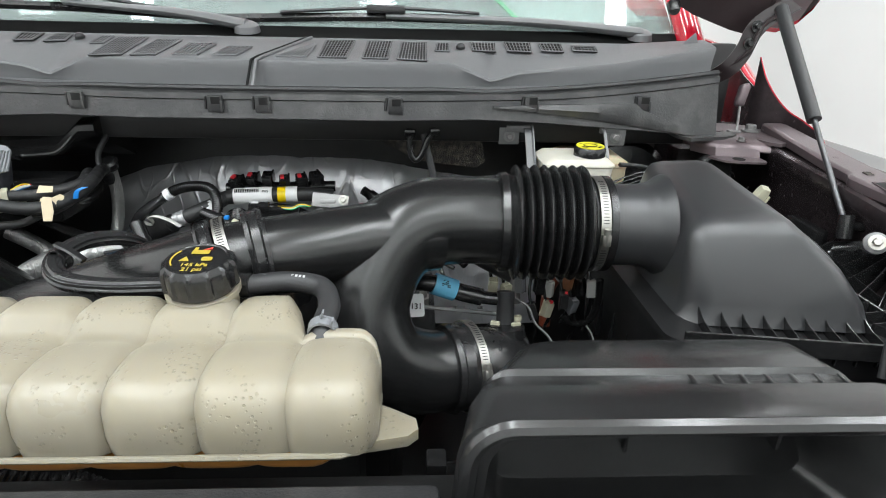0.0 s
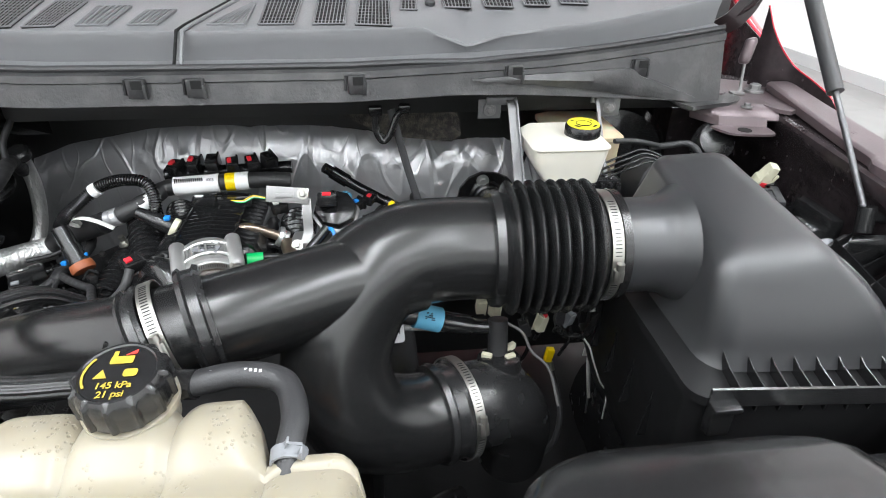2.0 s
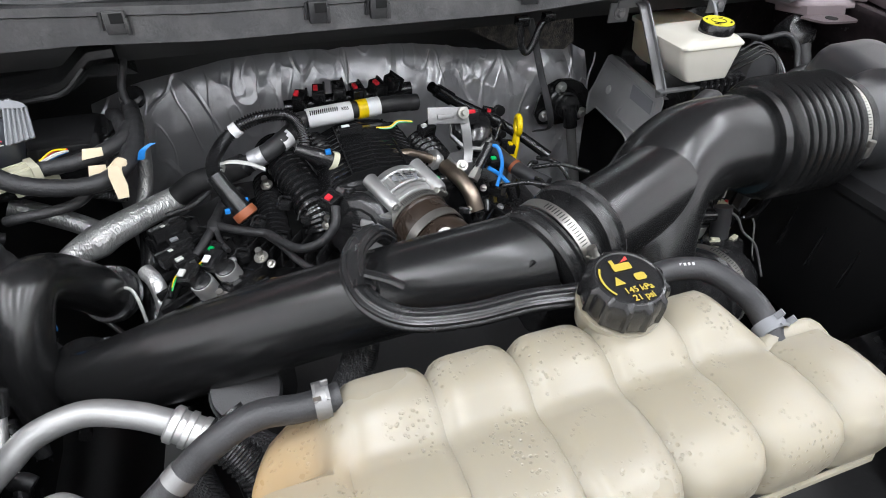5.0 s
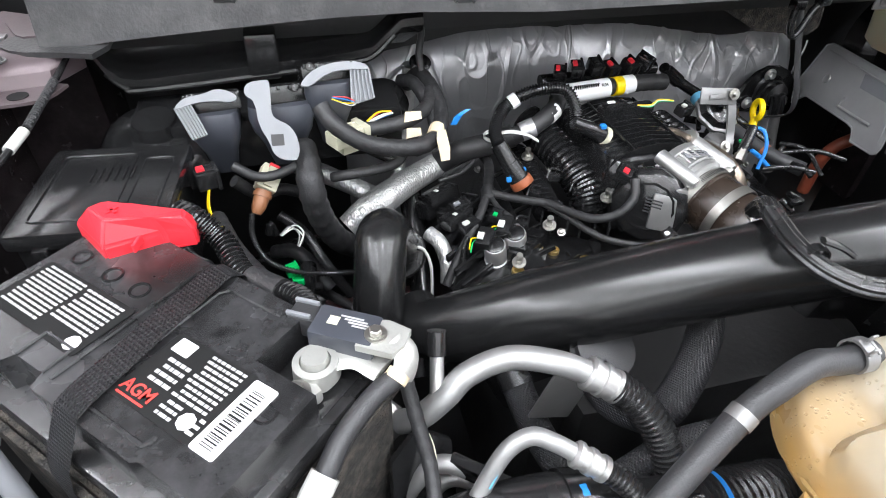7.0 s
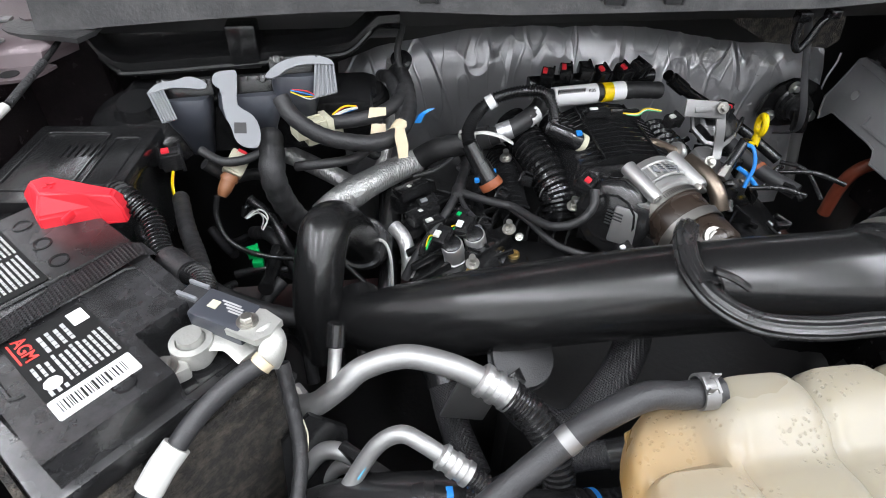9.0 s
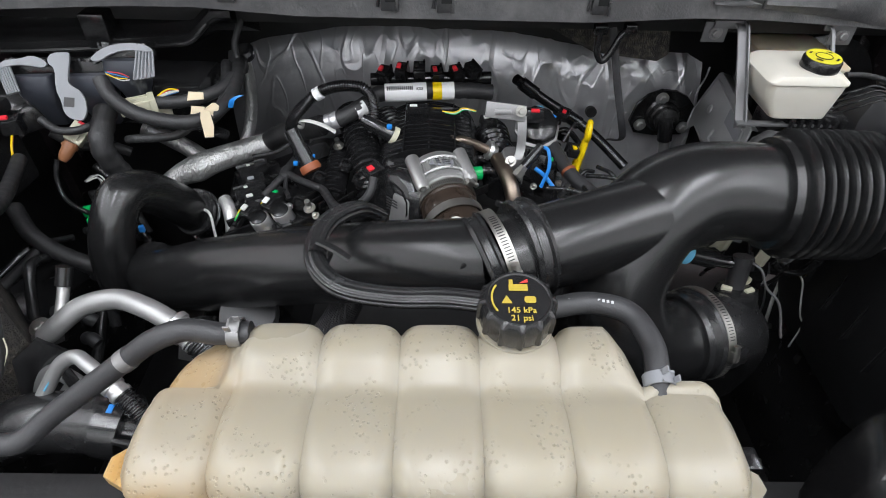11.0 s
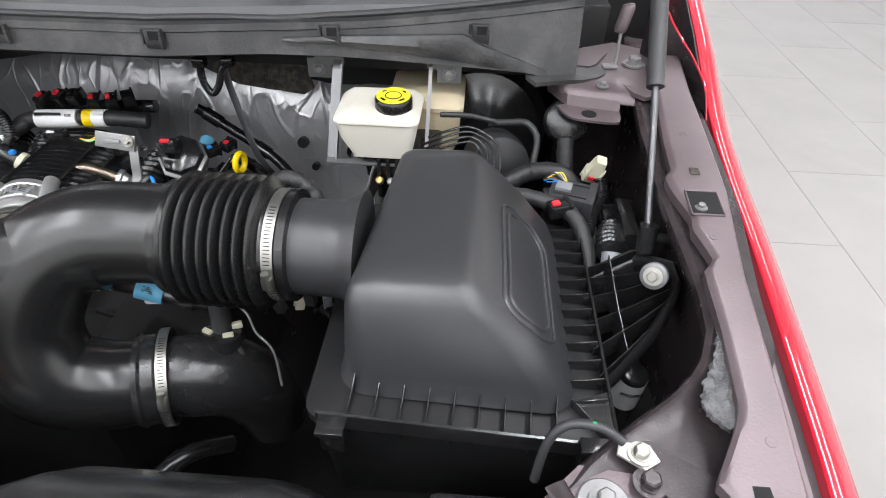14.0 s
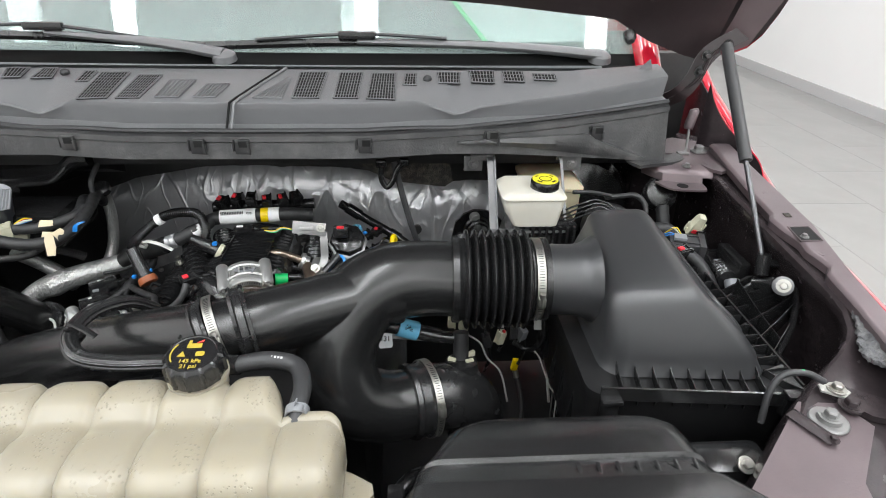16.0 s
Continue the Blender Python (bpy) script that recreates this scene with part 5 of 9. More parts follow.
sn = thing("air_inlet_snorkel", (0.2, 0.33, 1.0), "black plastic air inlet scoop with wide mouth", "air inlet")
part("shell", loft([xz(0.13, 0.27, 1.06, 1.116, 0.412, 0.03), xz(0.105, 0.292, 1.05, 1.146, 0.405, 0.03), xz(0.088, 0.303, 1.04, 1.158, 0.392, 0.028), xz(0.076, 0.308, 1.03, 1.165, 0.378, 0.022), xz(0.06, 0.312, 1.03, 1.168, 0.35, 0.02), xz(0.048, 0.314, 1.03, 1.17, 0.335, 0.02), xz(0.045, 0.315, 1.03, 1.166, 0.332, 0.02), xz(0.038, 0.322, 1.03, 1.174, 0.305, 0.02), xz(0.036, 0.324, 1.03, 1.18, 0.302, 0.02), xz(0.03, 0.345, 1.02, 1.186, 0.275, 0.024), xz(0.026, 0.352, 1.02, 1.184, 0.262, 0.024), xz(0.045, 0.335, 1.03, 1.172, 0.262, 0.022), xz(0.06, 0.32, 1.035, 1.157, 0.3, 0.022), xz(0.07, 0.28, 1.045, 1.146, 0.36, 0.022)]), SNORK, sn)

lip = xz(0.034, 0.346, 1.025, 1.179, 0.262, 0.024)
part("mouth_lip", tube(lip + lip[:1], 0.006, 8, raw=True), SNORK, sn)
for x in (0.14, 0.245):
    part("vane", box((x, 0.32, 1.145), (0.003, 0.05, 0.03), 0.001), BLACK, sn)
for i in range(7):
    part("rib", box((0.19 + i * 0.018, 0.318, 1.171), (0.004, 0.014, 0.0014), 0.0006), SNORK, sn)
fc = thing("front_cover", (CX, 0.18, 1.0), "dark grey plastic cover over the radiator", "cover")
part("panel", box((-0.25, 0.165, 1.122), (0.53, 0.21, 0.02), 0.006), DUSTB, fc)
part("edge", box((-0.25, 0.272, 1.09), (0.53, 0.01, 0.05), 0.003), BLACK, fc)

# ---- brake fluid reservoir ----
brake = thing("brake_fluid_reservoir", (0.27, 0.93, 1.14), "white plastic brake fluid reservoir with yellow cap", "reservoir")
part("body", loft([ring_xy(0.238, 0.308, 0.90, 0.98, 1.118, 0.008), ring_xy(0.23, 0.312, 0.894, 0.985, 1.122, 0.01), ring_xy(0.214, 0.318, 0.893, 0.99, 1.148, 0.012), ring_xy(0.21, 0.321, 0.892, 0.99, 1.164, 0.012), ring_xy(0.21, 0.322, 0.892, 0.99, 1.172, 0.012), ring_xy(0.206, 0.324, 0.89, 0.99, 1.174, 0.012), ring_xy(0.206, 0.324, 0.89, 0.99, 1.177, 0.012), ring_xy(0.216, 0.314, 0.895, 0.985, 1.185, 0.012), ring_xy(0.23, 0.31, 0.91, 0.975, 1.187, 0.01)]), RESV, brake)
part("rear_chamber", loft([ring_xy(0.29, 0.37, 0.985, 1.10, 1.085, 0.012), ring_xy(0.276, 0.376, 0.983, 1.11, 1.10, 0.012), ring_xy(0.27, 0.378, 0.982, 1.112, 1.15, 0.012), ring_xy(0.266, 0.382, 0.98, 1.116, 1.152, 0.012), ring_xy(0.266, 0.382, 0.98, 1.116, 1.158, 0.012), ring_xy(0.275, 0.37, 0.99, 1.10, 1.166, 0.012)]), AMBRES, brake, "aged amber rear chamber")
bcap = part("cap", lathe((0.287, 0.925, 1.184), (0, -0.05, 1), [(0, 0.026), (0.015, 0.026), (0.018, 0.024), (0.0182, 0.001)], 32), BLACK, brake, "black cap with yellow top")
part("cap_print", lathe((0.287, 0.9245, 1.2025), (0, -0.05, 1), [(0, 0.0235), (0.0006, 0.0232)], 32), YELLOW, bcap)
for i in range(4):
    a = radians(45 + 90 * i)
    part("symbol", box((0.287 + 0.018 * math.cos(a), 0.924 + 0.018 * math.sin(a), 1.2035), (0.003, 0.009, 0.0006), 0, Matrix.Rotation(a, 4, "Z")), INKGAP, bcap)
part("symbol", tube([V(0.287 + 0.011 * math.cos(a), 0.924 + 0.011 * math.sin(a), 1.2034) for a in np.linspace(0, 6.283, 20)], 0.0007, 4, raw=True), INKGAP, bcap)


def bracket(x0, x1, lip):
    """Stamped strap: a bolted tab under the cowl, then a flanged leg that leans forward to the shelf."""
    b = box((x0, 1.012, 1.2), (0.036, 0.003, 0.03), 0.003)
    join(b, box(((x0 + x1) / 2, 1.009, 1.213), (abs(x1 - x0) + 0.012, 0.004, 0.012), 0.0015))
    leg = [(x1, 1.008, 1.214), (x1, 0.996, 1.211), (x1, 0.982, 1.196), (x1, 0.95, 1.158), (x1, 0.912, 1.112), (x1, 0.905, 1.098)]
    band(leg, 0.013 if lip else 0.005, 0.003, (1, 0, 0), b)
    if lip:
        band([(x + 0.007, y - 0.002, z + 0.002) for x, y, z in leg], 0.0025, 0.009, (1, 0, 0), b)
    t = thing("bracket", (x1, 1.0, 1.12), "grey steel strap bracket bolted under the cowl", "bracket", "reservoir brackets")
    part("strap", b, DULLSTEEL, t)
    bolt(t, (x0, 1.01, 1.2), (0, -1, 0), 0.006)


bracket(0.165, 0.196, True)
bracket(0.358, 0.332, False)
part("shelf", box((0.262, 0.903, 1.108), (0.145, 0.012, 0.004), 0.001), DULLSTEEL, brake)

# ---- hood strut ----
st = thing("gas_strut", (0.61, 0.735, 1.13), "grey gas strut holding the hood open", "gas strut")
lo, hi = V(0.606, 0.732, 1.135), V(0.615, 1.02, 1.42)
mid = lo.lerp(hi, 0.44)
part("rod", tube([lo, mid], 0.0042, 12, 1), ROD, st)
part("cylinder", tube([mid, hi], 0.0105, 18, 1), GREYRUB, st)
part("end_socket", tube([lo - V(0, 0.004, 0.018), lo + V(0, 0.004, 0.014)], 0.011, 12, 1), BLACK, st)
part("ball_stud", tube([lo, lo + V(0.03, 0.0, -0.003)], 0.007, 10, 1), BLACK, st)

# ---- battery ----
F0 = V(-0.838, 0.45, 0)
BU, BV = V(-0.70, 0.714, 0), V(0.714, 0.70, 0)
BM = Matrix(((BU.x, BV.x, 0, F0.x), (BU.y, BV.y, 0, F0.y), (0, 0, 1, 0), (0, 0, 0, 1)))
BATTOP = 1.14


def bbox(c, size, bev=0.002, bm=None, rz=0.0):
    """A box in the battery's own axes: along its length, across it, up."""
    b = box((0, 0, 0), size, bev, Matrix.Rotation(rz, 4, "Z"))
    bmesh.ops.transform(b, matrix=BM @ Matrix.Translation(c), verts=b.verts[:])
    return join(bm, b)


def bplate(poly, z0, z1, bev=0.0, bm=None):
    return plate(poly, z0, z1, BM, bev, bm)


bat = thing("battery", BM @ V(0.14, 0.08, 0.93), "black car battery with white printed labels, strapped down", "battery")
part("case", bbox((0.14, 0.078, 1.02), (0.275, 0.15, 0.17), 0.006), BATT, bat)
part("rim", bbox((0.14, 0.076, 1.098), (0.292, 0.176, 0.022), 0.004), BATT, bat)
part("lid", bplate([(0.002, 0.004), (0.06, 0.004), (0.064, 0.001), (0.165, 0.001), (0.17, 0.012), (0.20, 0.012), (0.205, 0.001), (0.278, 0.001), (0.28, 0.15), (0.06, 0.15), (0.056, 0.146), (0.056, 0.096), (0.002, 0.096)], 1.105, BATTOP, 0.0025), BATT, bat)
for poly in ([(0.122, 0.012), (0.066, 0.012), (0.064, 0.016), (0.064, 0.020)], [(0.122, 0.012), (0.128, 0.02), (0.128, 0.128), (0.122, 0.136), (0.07, 0.136)], [(0.16, 0.012), (0.16, 0.14)], [(0.17, 0.012), (0.17, 0.035), (0.20, 0.035), (0.20, 0.012)]):
    part("moulded_line", tube([BM @ V(u, v, BATTOP + 0.0008) for u, v in poly], 0.0018, 6, raw=True), BATT, bat)
part("label", bplate(rrect(0.043, 0.119, 0.026, 0.086, 0.003), BATTOP + 0.0004, BATTOP + 0.001), INKGAP, bat, "black warning label with white print")
part("label", bplate(rrect(0.165, 0.27, 0.03, 0.082, 0.003), BATTOP + 0.0004, BATTOP + 0.001), INKGAP, bat, "black warning label with white print")
bc = part("barcode_label", bplate(rrect(0.0225, 0.043, 0.026, 0.084, 0.002), BATTOP + 0.0005, BATTOP + 0.0014), LABEL, bat, "white bar code label")
random.seed(4)
v = 0.031
while v < 0.078:
    w = random.choice((0.0006, 0.001, 0.0016))
    part("bar", bbox((0.033, v, BATTOP + 0.0016), (0.011, w, 0.0003), 0), INKGAP, bc)
    v += w + random.choice((0.0008, 0.0012, 0.0018))


def text_bars(u0, u1, v0, v1, rows, parent, material=PRINT):
    """Small print that cannot be read, as broken bars that run along the length."""
    for i in range(rows):
        vv = v0 + (v1 - v0) * (i + 0.5) / rows
        u = u0
        while u < u1 - 0.003:
            w = random.uniform(0.002, 0.007)
            w = min(w, u1 - u)
            part("print", bbox((u + w / 2, vv, BATTOP + 0.0014), (w, (v1 - v0) / rows * 0.5, 0.0003), 0), material, parent)
            u += w + 0.001


text_bars(0.05, 0.082, 0.045, 0.084, 9, bat)
text_bars(0.086, 0.108, 0.045, 0.068, 4, bat)
text_bars(0.046, 0.052, 0.03, 0.045, 3, bat)
text_bars(0.066, 0.082, 0.030, 0.044, 3, bat)
text_bars(0.172, 0.215, 0.045, 0.079, 8, bat)
text_bars(0.219, 0.265, 0.036, 0.08, 11, bat)
part("emblem", bplate(rrect(0.097, 0.113, 0.071, 0.083, 0.001), BATTOP + 0.0012, BATTOP + 0.0016), LABEL, bat)
part("emblem", lathe(BM @ V(0.057, 0.037, BATTOP + 0.0011), (0, 0, 1), [(0, 0.0065), (0.0004, 0.0065)], 8), LABEL, bat)
part("emblem", lathe(BM @ V(0.176, 0.038, BATTOP + 0.0011), (0, 0, 1), [(0, 0.0065), (0.0004, 0.0065)], 8), LABEL, bat)
printed("AGM", BM @ V(0.102, 0.0365, BATTOP + 0.0015), (0, 0, 1), BV, 0.013, REDPRINT, bat)
part("emblem_bar", bbox((0.102, 0.0295, BATTOP + 0.0014), (0.026, 0.0015, 0.0003), 0), REDPRINT, bat)
for u, vv in ((0.255, 0.098), (0.215, 0.098), (0.182, 0.098), (0.02, 0.068)):
    part("vent_plug", lathe(BM @ V(u, vv, BATTOP - 0.001), (0, 0, 1), [(0, 0.0085), (0.0022, 0.0085), (0.0022, 0.0068), (0.0008, 0.0064), (0.0008, 0.0001)], 20), BLACK, bat)
strap = bmesh.new()
loft([[BM @ V(0.126 + 0.115 * max(vv, 0) + dx, vv, z) for dx in (-0.0125, 0.0125)] for vv, z in ((-0.024, 0.98), (-0.022, 1.09), (-0.018, 1.108), (0.002, 1.1425), (0.012, 1.1445), (0.08, 1.1455), (0.145, 1.1445), (0.158, 1.135), (0.165, 1.10), (0.167, 1.0))], strap, False, False, False)
bmesh.ops.solidify(strap, geom=strap.faces[:], thickness=0.002)
part("strap", strap, BRAID, bat, "black woven webbing strap")
post = BM @ V(0.026, 0.122, 1.108)
part("terminal_post", lathe(post, (0, 0, 1), [(0, 0.013), (0.024, 0.0105), (0.03, 0.0095), (0.03, 0.001)], 24), LEADZ, bat, "lead battery terminal")
part("terminal_shelf", bbox((0.029, 0.123, 1.104), (0.054, 0.054, 0.012), 0.002), BLACK, bat)

tc_ = thing("terminal_clamp", post, "cast grey battery terminal clamp with bolt", "terminal clamp")
part("ring", lathe(post + V(0, 0, 0.01), (0, 0, 1), [(0, 0.017), (0.0, 0.0175), (0.014, 0.0165), (0.015, 0.0115), (0.012, 0.0113)], 28), LEADZ, tc_)
part("jaw", box(post + V(-0.012, -0.02, 0.013), (0.024, 0.02, 0.014), 0.004, Matrix.Rotation(0.5, 4, "Z")), LEADZ, tc_)
bolt(tc_, post + V(-0.015, -0.022, 0.02), (0, 0, 1), 0.006, STEEL)
part("strap", tube([post + V(0.008, 0.004, 0.02), post + V(0.03, 0.002, 0.019), (-0.722, 0.54, 1.126)], 0.0125, 10, 5, flat=0.22), LEADZ, tc_)

bs = thing("battery_sensor", (-0.743, 0.562, 1.14), "slate blue battery sensor with metal lug", "sensor")
ax = Matrix.Rotation(-0.52, 4, "Z")
part("body", box((-0.744, 0.572, 1.133), (0.05, 0.03, 0.026), 0.003, ax), SLATE, bs)
part("shroud", box((-0.744, 0.572, 1.121), (0.054, 0.034, 0.006), 0.002, ax), SLATE, bs)
part("connector", box((-0.772, 0.597, 1.132), (0.022, 0.02, 0.02), 0.003, ax), GREYRUB, bs)
for k in (-1, 1):
    part("lock", box((-0.773 + 0.004 * k, 0.598 + 0.006 * k, 1.143), (0.02, 0.003, 0.004), 0.001, ax), GREYLEV, bs)
part("data_square", box((-0.752, 0.577, 1.1465), (0.008, 0.008, 0.0006), 0, ax), CREAM, bs)
for i in range(4):
    part("print", box((-0.738 + 0.002 * i, 0.576 - 0.004 * i, 1.1465), (0.018, 0.0014, 0.0005), 0, ax), PRINT, bs)
part("lug", plate([(-0.02, -0.014), (0.008, -0.014), (0.014, -0.004), (0.014, 0.012), (-0.004, 0.016), (-0.02, 0.012)], -0.003, 0.003, Matrix.Translation((-0.716, 0.553, 1.142)) @ ax, 0.0015), LEADZ, bs)
bolt(bs, (-0.724, 0.557, 1.145), (0, 0, 1), 0.005, STEEL)
part("lug_fold", tube([(-0.712, 0.552, 1.142), (-0.705, 0.543, 1.137), (-0.707, 0.535, 1.129), (-0.711, 0.532, 1.122)], 0.0105, 10, 4, flat=0.45), LEADZ, bs)
part("solder", tube([(-0.711, 0.534, 1.127), (-0.716, 0.530, 1.124)], 0.009, 10, 1), TAN, bs)

cab = thing("battery_cable", (-0.71, 0.52, 1.12), "grey battery cable with a white sleeve at its end", "cable")
part("cable", tube([(-0.711, 0.533, 1.126), (-0.731, 0.524, 1.12), (-0.757, 0.503, 1.11), (-0.774, 0.48, 1.10), (-0.79, 0.462, 1.085), (-0.806, 0.44, 1.05), (-0.812, 0.42, 1.0)], 0.0078, 12, 6), GREYRUB, cab)
part("sleeve", tube([(-0.772, 0.483, 1.1012), (-0.782, 0.4715, 1.0935), (-0.791, 0.4605, 1.0835)], 0.0105, 16, 4), WHITE, cab)

red = thing("terminal_cover", BM @ V(0.22, 0.12, 1.14), "bright red plastic battery terminal cover", "terminal cover")
def cover_ring(poly, z):
    return [BM @ V(u, v, z) for u, v in poly]


FOOT = [(0.236, 0.107), (0.287, 0.117), (0.281, 0.142), (0.246, 0.156), (0.206, 0.178), (0.193, 0.165), (0.213, 0.149)]
TOPH = [(0.241, 0.119), (0.267, 0.122), (0.264, 0.137), (0.242, 0.147), (0.207, 0.17), (0.199, 0.162), (0.217, 0.143)]
DROP = (0, 0, 0, 0.001, 0.006, 0.007, 0.002)   # the top falls away towards the cable
cover = loft([cover_ring(FOOT, 1.134), cover_ring(FOOT, 1.152), [BM @ V(u, v, 1.172 - d) for (u, v), d in zip(TOPH, DROP)]])
bmesh.ops.bevel(cover, geom=list(cover.edges), offset=0.0022, segments=3, affect="EDGES")
part("cover", cover, RED, red, smooth=False)
part("moulded_rib", bbox((0.2215, 0.131, 1.15), (0.003, 0.022, 0.008), 0.0012, None, -0.5), RED, red)
part("moulded_mark", bbox((0.246, 0.131, 1.1724), (0.011, 0.0025, 0.001), 0), RED, red)
part("moulded_mark", bbox((0.246, 0.131, 1.1724), (0.0025, 0.011, 0.001), 0), RED, red)
part("latch", bbox((0.243, 0.102, 1.13), (0.03, 0.012, 0.012), 0.003), BLACK, red)
tray = thing("battery_wrap", BM @ V(0.14, 0.0, 0.93), "mottled dark felt wrap round the battery", "battery tray")
part("wrap", bbox((0.14, 0.076, 0.98), (0.30, 0.185, 0.2), 0.012), FOAM, tray)
for u, vv, su, sv in ((0.14, -0.0185, 0.30, 0.006), (-0.0125, 0.076, 0.006, 0.19), (0.2925, 0.076, 0.006, 0.19)):
    part("edge_binding", bbox((u, vv, 1.078), (su, sv, 0.008), 0.002), FOAM, tray)
jb = thing("hold_down_bolt", (-0.985, 0.545, 1.0), "long grey plastic-headed hold-down bolt", "bolt")
part("shank", tube([(-0.989, 0.55, 1.1), (-0.955, 0.50, 0.96)], 0.0075, 16, 1), GREYLEV, jb)
part("head", lathe((-0.99, 0.551, 1.102), (-0.24, 0.33, 0.9), [(0, 0.0095), (0.004, 0.012), (0.009, 0.0122), (0.0115, 0.0105), (0.012, 0.001)], 16), GREYLEV, jb)

fuse = thing("fuse_box", (-0.96, 0.86, 1.0), "black plastic fuse box with flat ribbed lid", "fuse box")
fr = Matrix.Rotation(-0.1, 4, "Z")
part("body", box((-0.965, 0.85, 1.04), (0.13, 0.15, 0.12), 0.008, fr), BLACK, fuse)
part("lid", box((-0.96, 0.845, 1.11), (0.145, 0.16, 0.02), 0.006, fr), BLACK, fuse)
for i in range(6):
    part("rib", box((-0.975 + i * 0.008, 0.865, 1.1205), (0.002, 0.025, 0.002), 0.0005, fr), BLACK, fuse)
for poly in (rrect(-0.055, 0.02, -0.06, 0.06, 0.006), rrect(0.03, 0.06, -0.05, 0.05, 0.006)):
    part("moulded_line", tube([Matrix.Translation((-0.96, 0.845, 1.1203)) @ fr @ V(x, y, 0) for x, y in poly + poly[:1]], 0.0014, 6, raw=True), BLACK, fuse)
for i in range(4):
    part("latch", box((-1.01 + i * 0.03, 0.772, 1.095), (0.014, 0.01, 0.014), 0.002, fr), BLACK, fuse)
booth = thing("strut_tower", (-0.95, 1.0, 1.0), "black round suspension tower cap", "cover")
part("cap", lathe((-0.93, 1.0, 1.06), (0, -0.2, 1), [(0, 0.075), (0.03, 0.07), (0.04, 0.06), (0.045, 0.03), (0.06, 0.025), (0.06, 0.001)], 32), BLACK, booth)


# ---- engine ----
eng = thing("engine", (-0.28, 0.9, 0.45), "black engine with ribbed plastic intake manifold", "engine")
part("block", box((-0.28, 0.93, 0.67), (0.5, 0.6, 0.42), 0.03), DARK, eng)
part("timing_cover", box((-0.28, 0.70, 0.72), (0.42, 0.2, 0.34), 0.03), DARK, eng)
part("plenum", loft([ring_xy(-0.345, -0.185, 0.87, 1.06, 0.93, 0.03), ring_xy(-0.345, -0.185, 0.87, 1.06, 1.02, 0.03), ring_xy(-0.335, -0.195, 0.88, 1.05, 1.04, 0.03), ring_xy(-0.31, -0.22, 0.90, 1.03, 1.047, 0.02)]), INTAKE, eng)
for i in range(13):
    y = 0.892 + i * 0.0125
    arc = [V(-0.342, y, 1.016), V(-0.33, y, 1.036), V(-0.30, y, 1.05), V(-0.265, y, 1.054), V(-0.23, y, 1.05), V(-0.2, y, 1.036), V(-0.188, y, 1.016)]
    part("rib", loft([[p + V(0, d, h) for d, h in ((-0.0013, -0.012), (-0.0011, 0.007), (0.0011, 0.007), (0.0013, -0.012))] for p in arc]), INTAKE, eng)
for x in (-0.305, -0.265, -0.225):
    part("rib", box((x, 0.966, 1.052), (0.0025, 0.15, 0.012), 0.0006), INTAKE, eng)

part("runner_bank", tube([(-0.405, 1.05, 1.03), (-0.388, 1.01, 1.02), (-0.37, 0.955, 1.005), (-0.356, 0.91, 0.983), (-0.352, 0.885, 0.95)], 0.026, 24, 8, ripple=0.0028, pitch=0.0105), INTAKE, eng, "ribbed black intake runners")
part("runner_bank", tube([(-0.34, 1.04, 1.03), (-0.322, 0.98, 1.025), (-0.308, 0.93, 1.005), (-0.305, 0.905, 0.975)], 0.021, 22, 8, ripple=0.0026, pitch=0.0105), INTAKE, eng, "ribbed black intake runners")
part("runner_bank", tube([(-0.42, 1.04, 0.975), (-0.42, 0.96, 0.975), (-0.422, 0.89, 0.965)], 0.018, 18, 6, ripple=0.0034, pitch=0.0095), INTAKE, eng, "ribbed black intake runners")
part("runner_bank", tube([(-0.155, 1.06, 0.99), (-0.15, 0.98, 0.99), (-0.145, 0.90, 0.98)], 0.028, 16, 6, ripple=0.003, pitch=0.014), INTAKE, eng, "ribbed black intake runners")
for s, x in ((-1, -0.505), (1, -0.045)):
    vc = part("valve_cover", box((x, 0.88, 0.885), (0.14, 0.42, 0.1), 0.02, Matrix.Rotation(0.4 * s, 4, "Y")), BLACK, eng)
    for i in range(7):
        part("rib", box((x - 0.01 * s, 0.72 + i * 0.05, 0.937), (0.12, 0.005, 0.008), 0.002, Matrix.Rotation(0.4 * s, 4, "Y")), BLACK, vc)
for p in ((-0.386, 0.97, 0.988), (-0.349, 0.862, 0.999), (-0.445, 0.837, 0.985), (-0.5, 0.80, 0.96), (-0.555, 0.79, 0.925), (-0.42, 0.99, 1.0)):
    bolt(eng, p, (-0.2, -0.3, 0.95), 0.0055, STEEL)
    part("stud", tube([Vector(p) + V(0, 0, 0.004), Vector(p) + V(-0.002, -0.003, 0.016)], 0.0045, 8, 1), STEEL, eng)
lc = part("cam_cover", loft([[V(x, y, z) for x, y in ((-0.60, 0.755), (-0.553, 0.80), (-0.43, 0.868), (-0.39, 0.862), (-0.355, 0.838), (-0.385, 0.785), (-0.54, 0.735))] for z in (0.88, 0.936)] + [[V(-0.46 + (x + 0.46) * 0.93, 0.80 + (y - 0.80) * 0.9, 0.942) for x, y in ((-0.60, 0.755), (-0.553, 0.80), (-0.43, 0.868), (-0.39, 0.862), (-0.355, 0.838), (-0.385, 0.785), (-0.54, 0.735))]]), SATIN, eng, "glossy black cam cover")
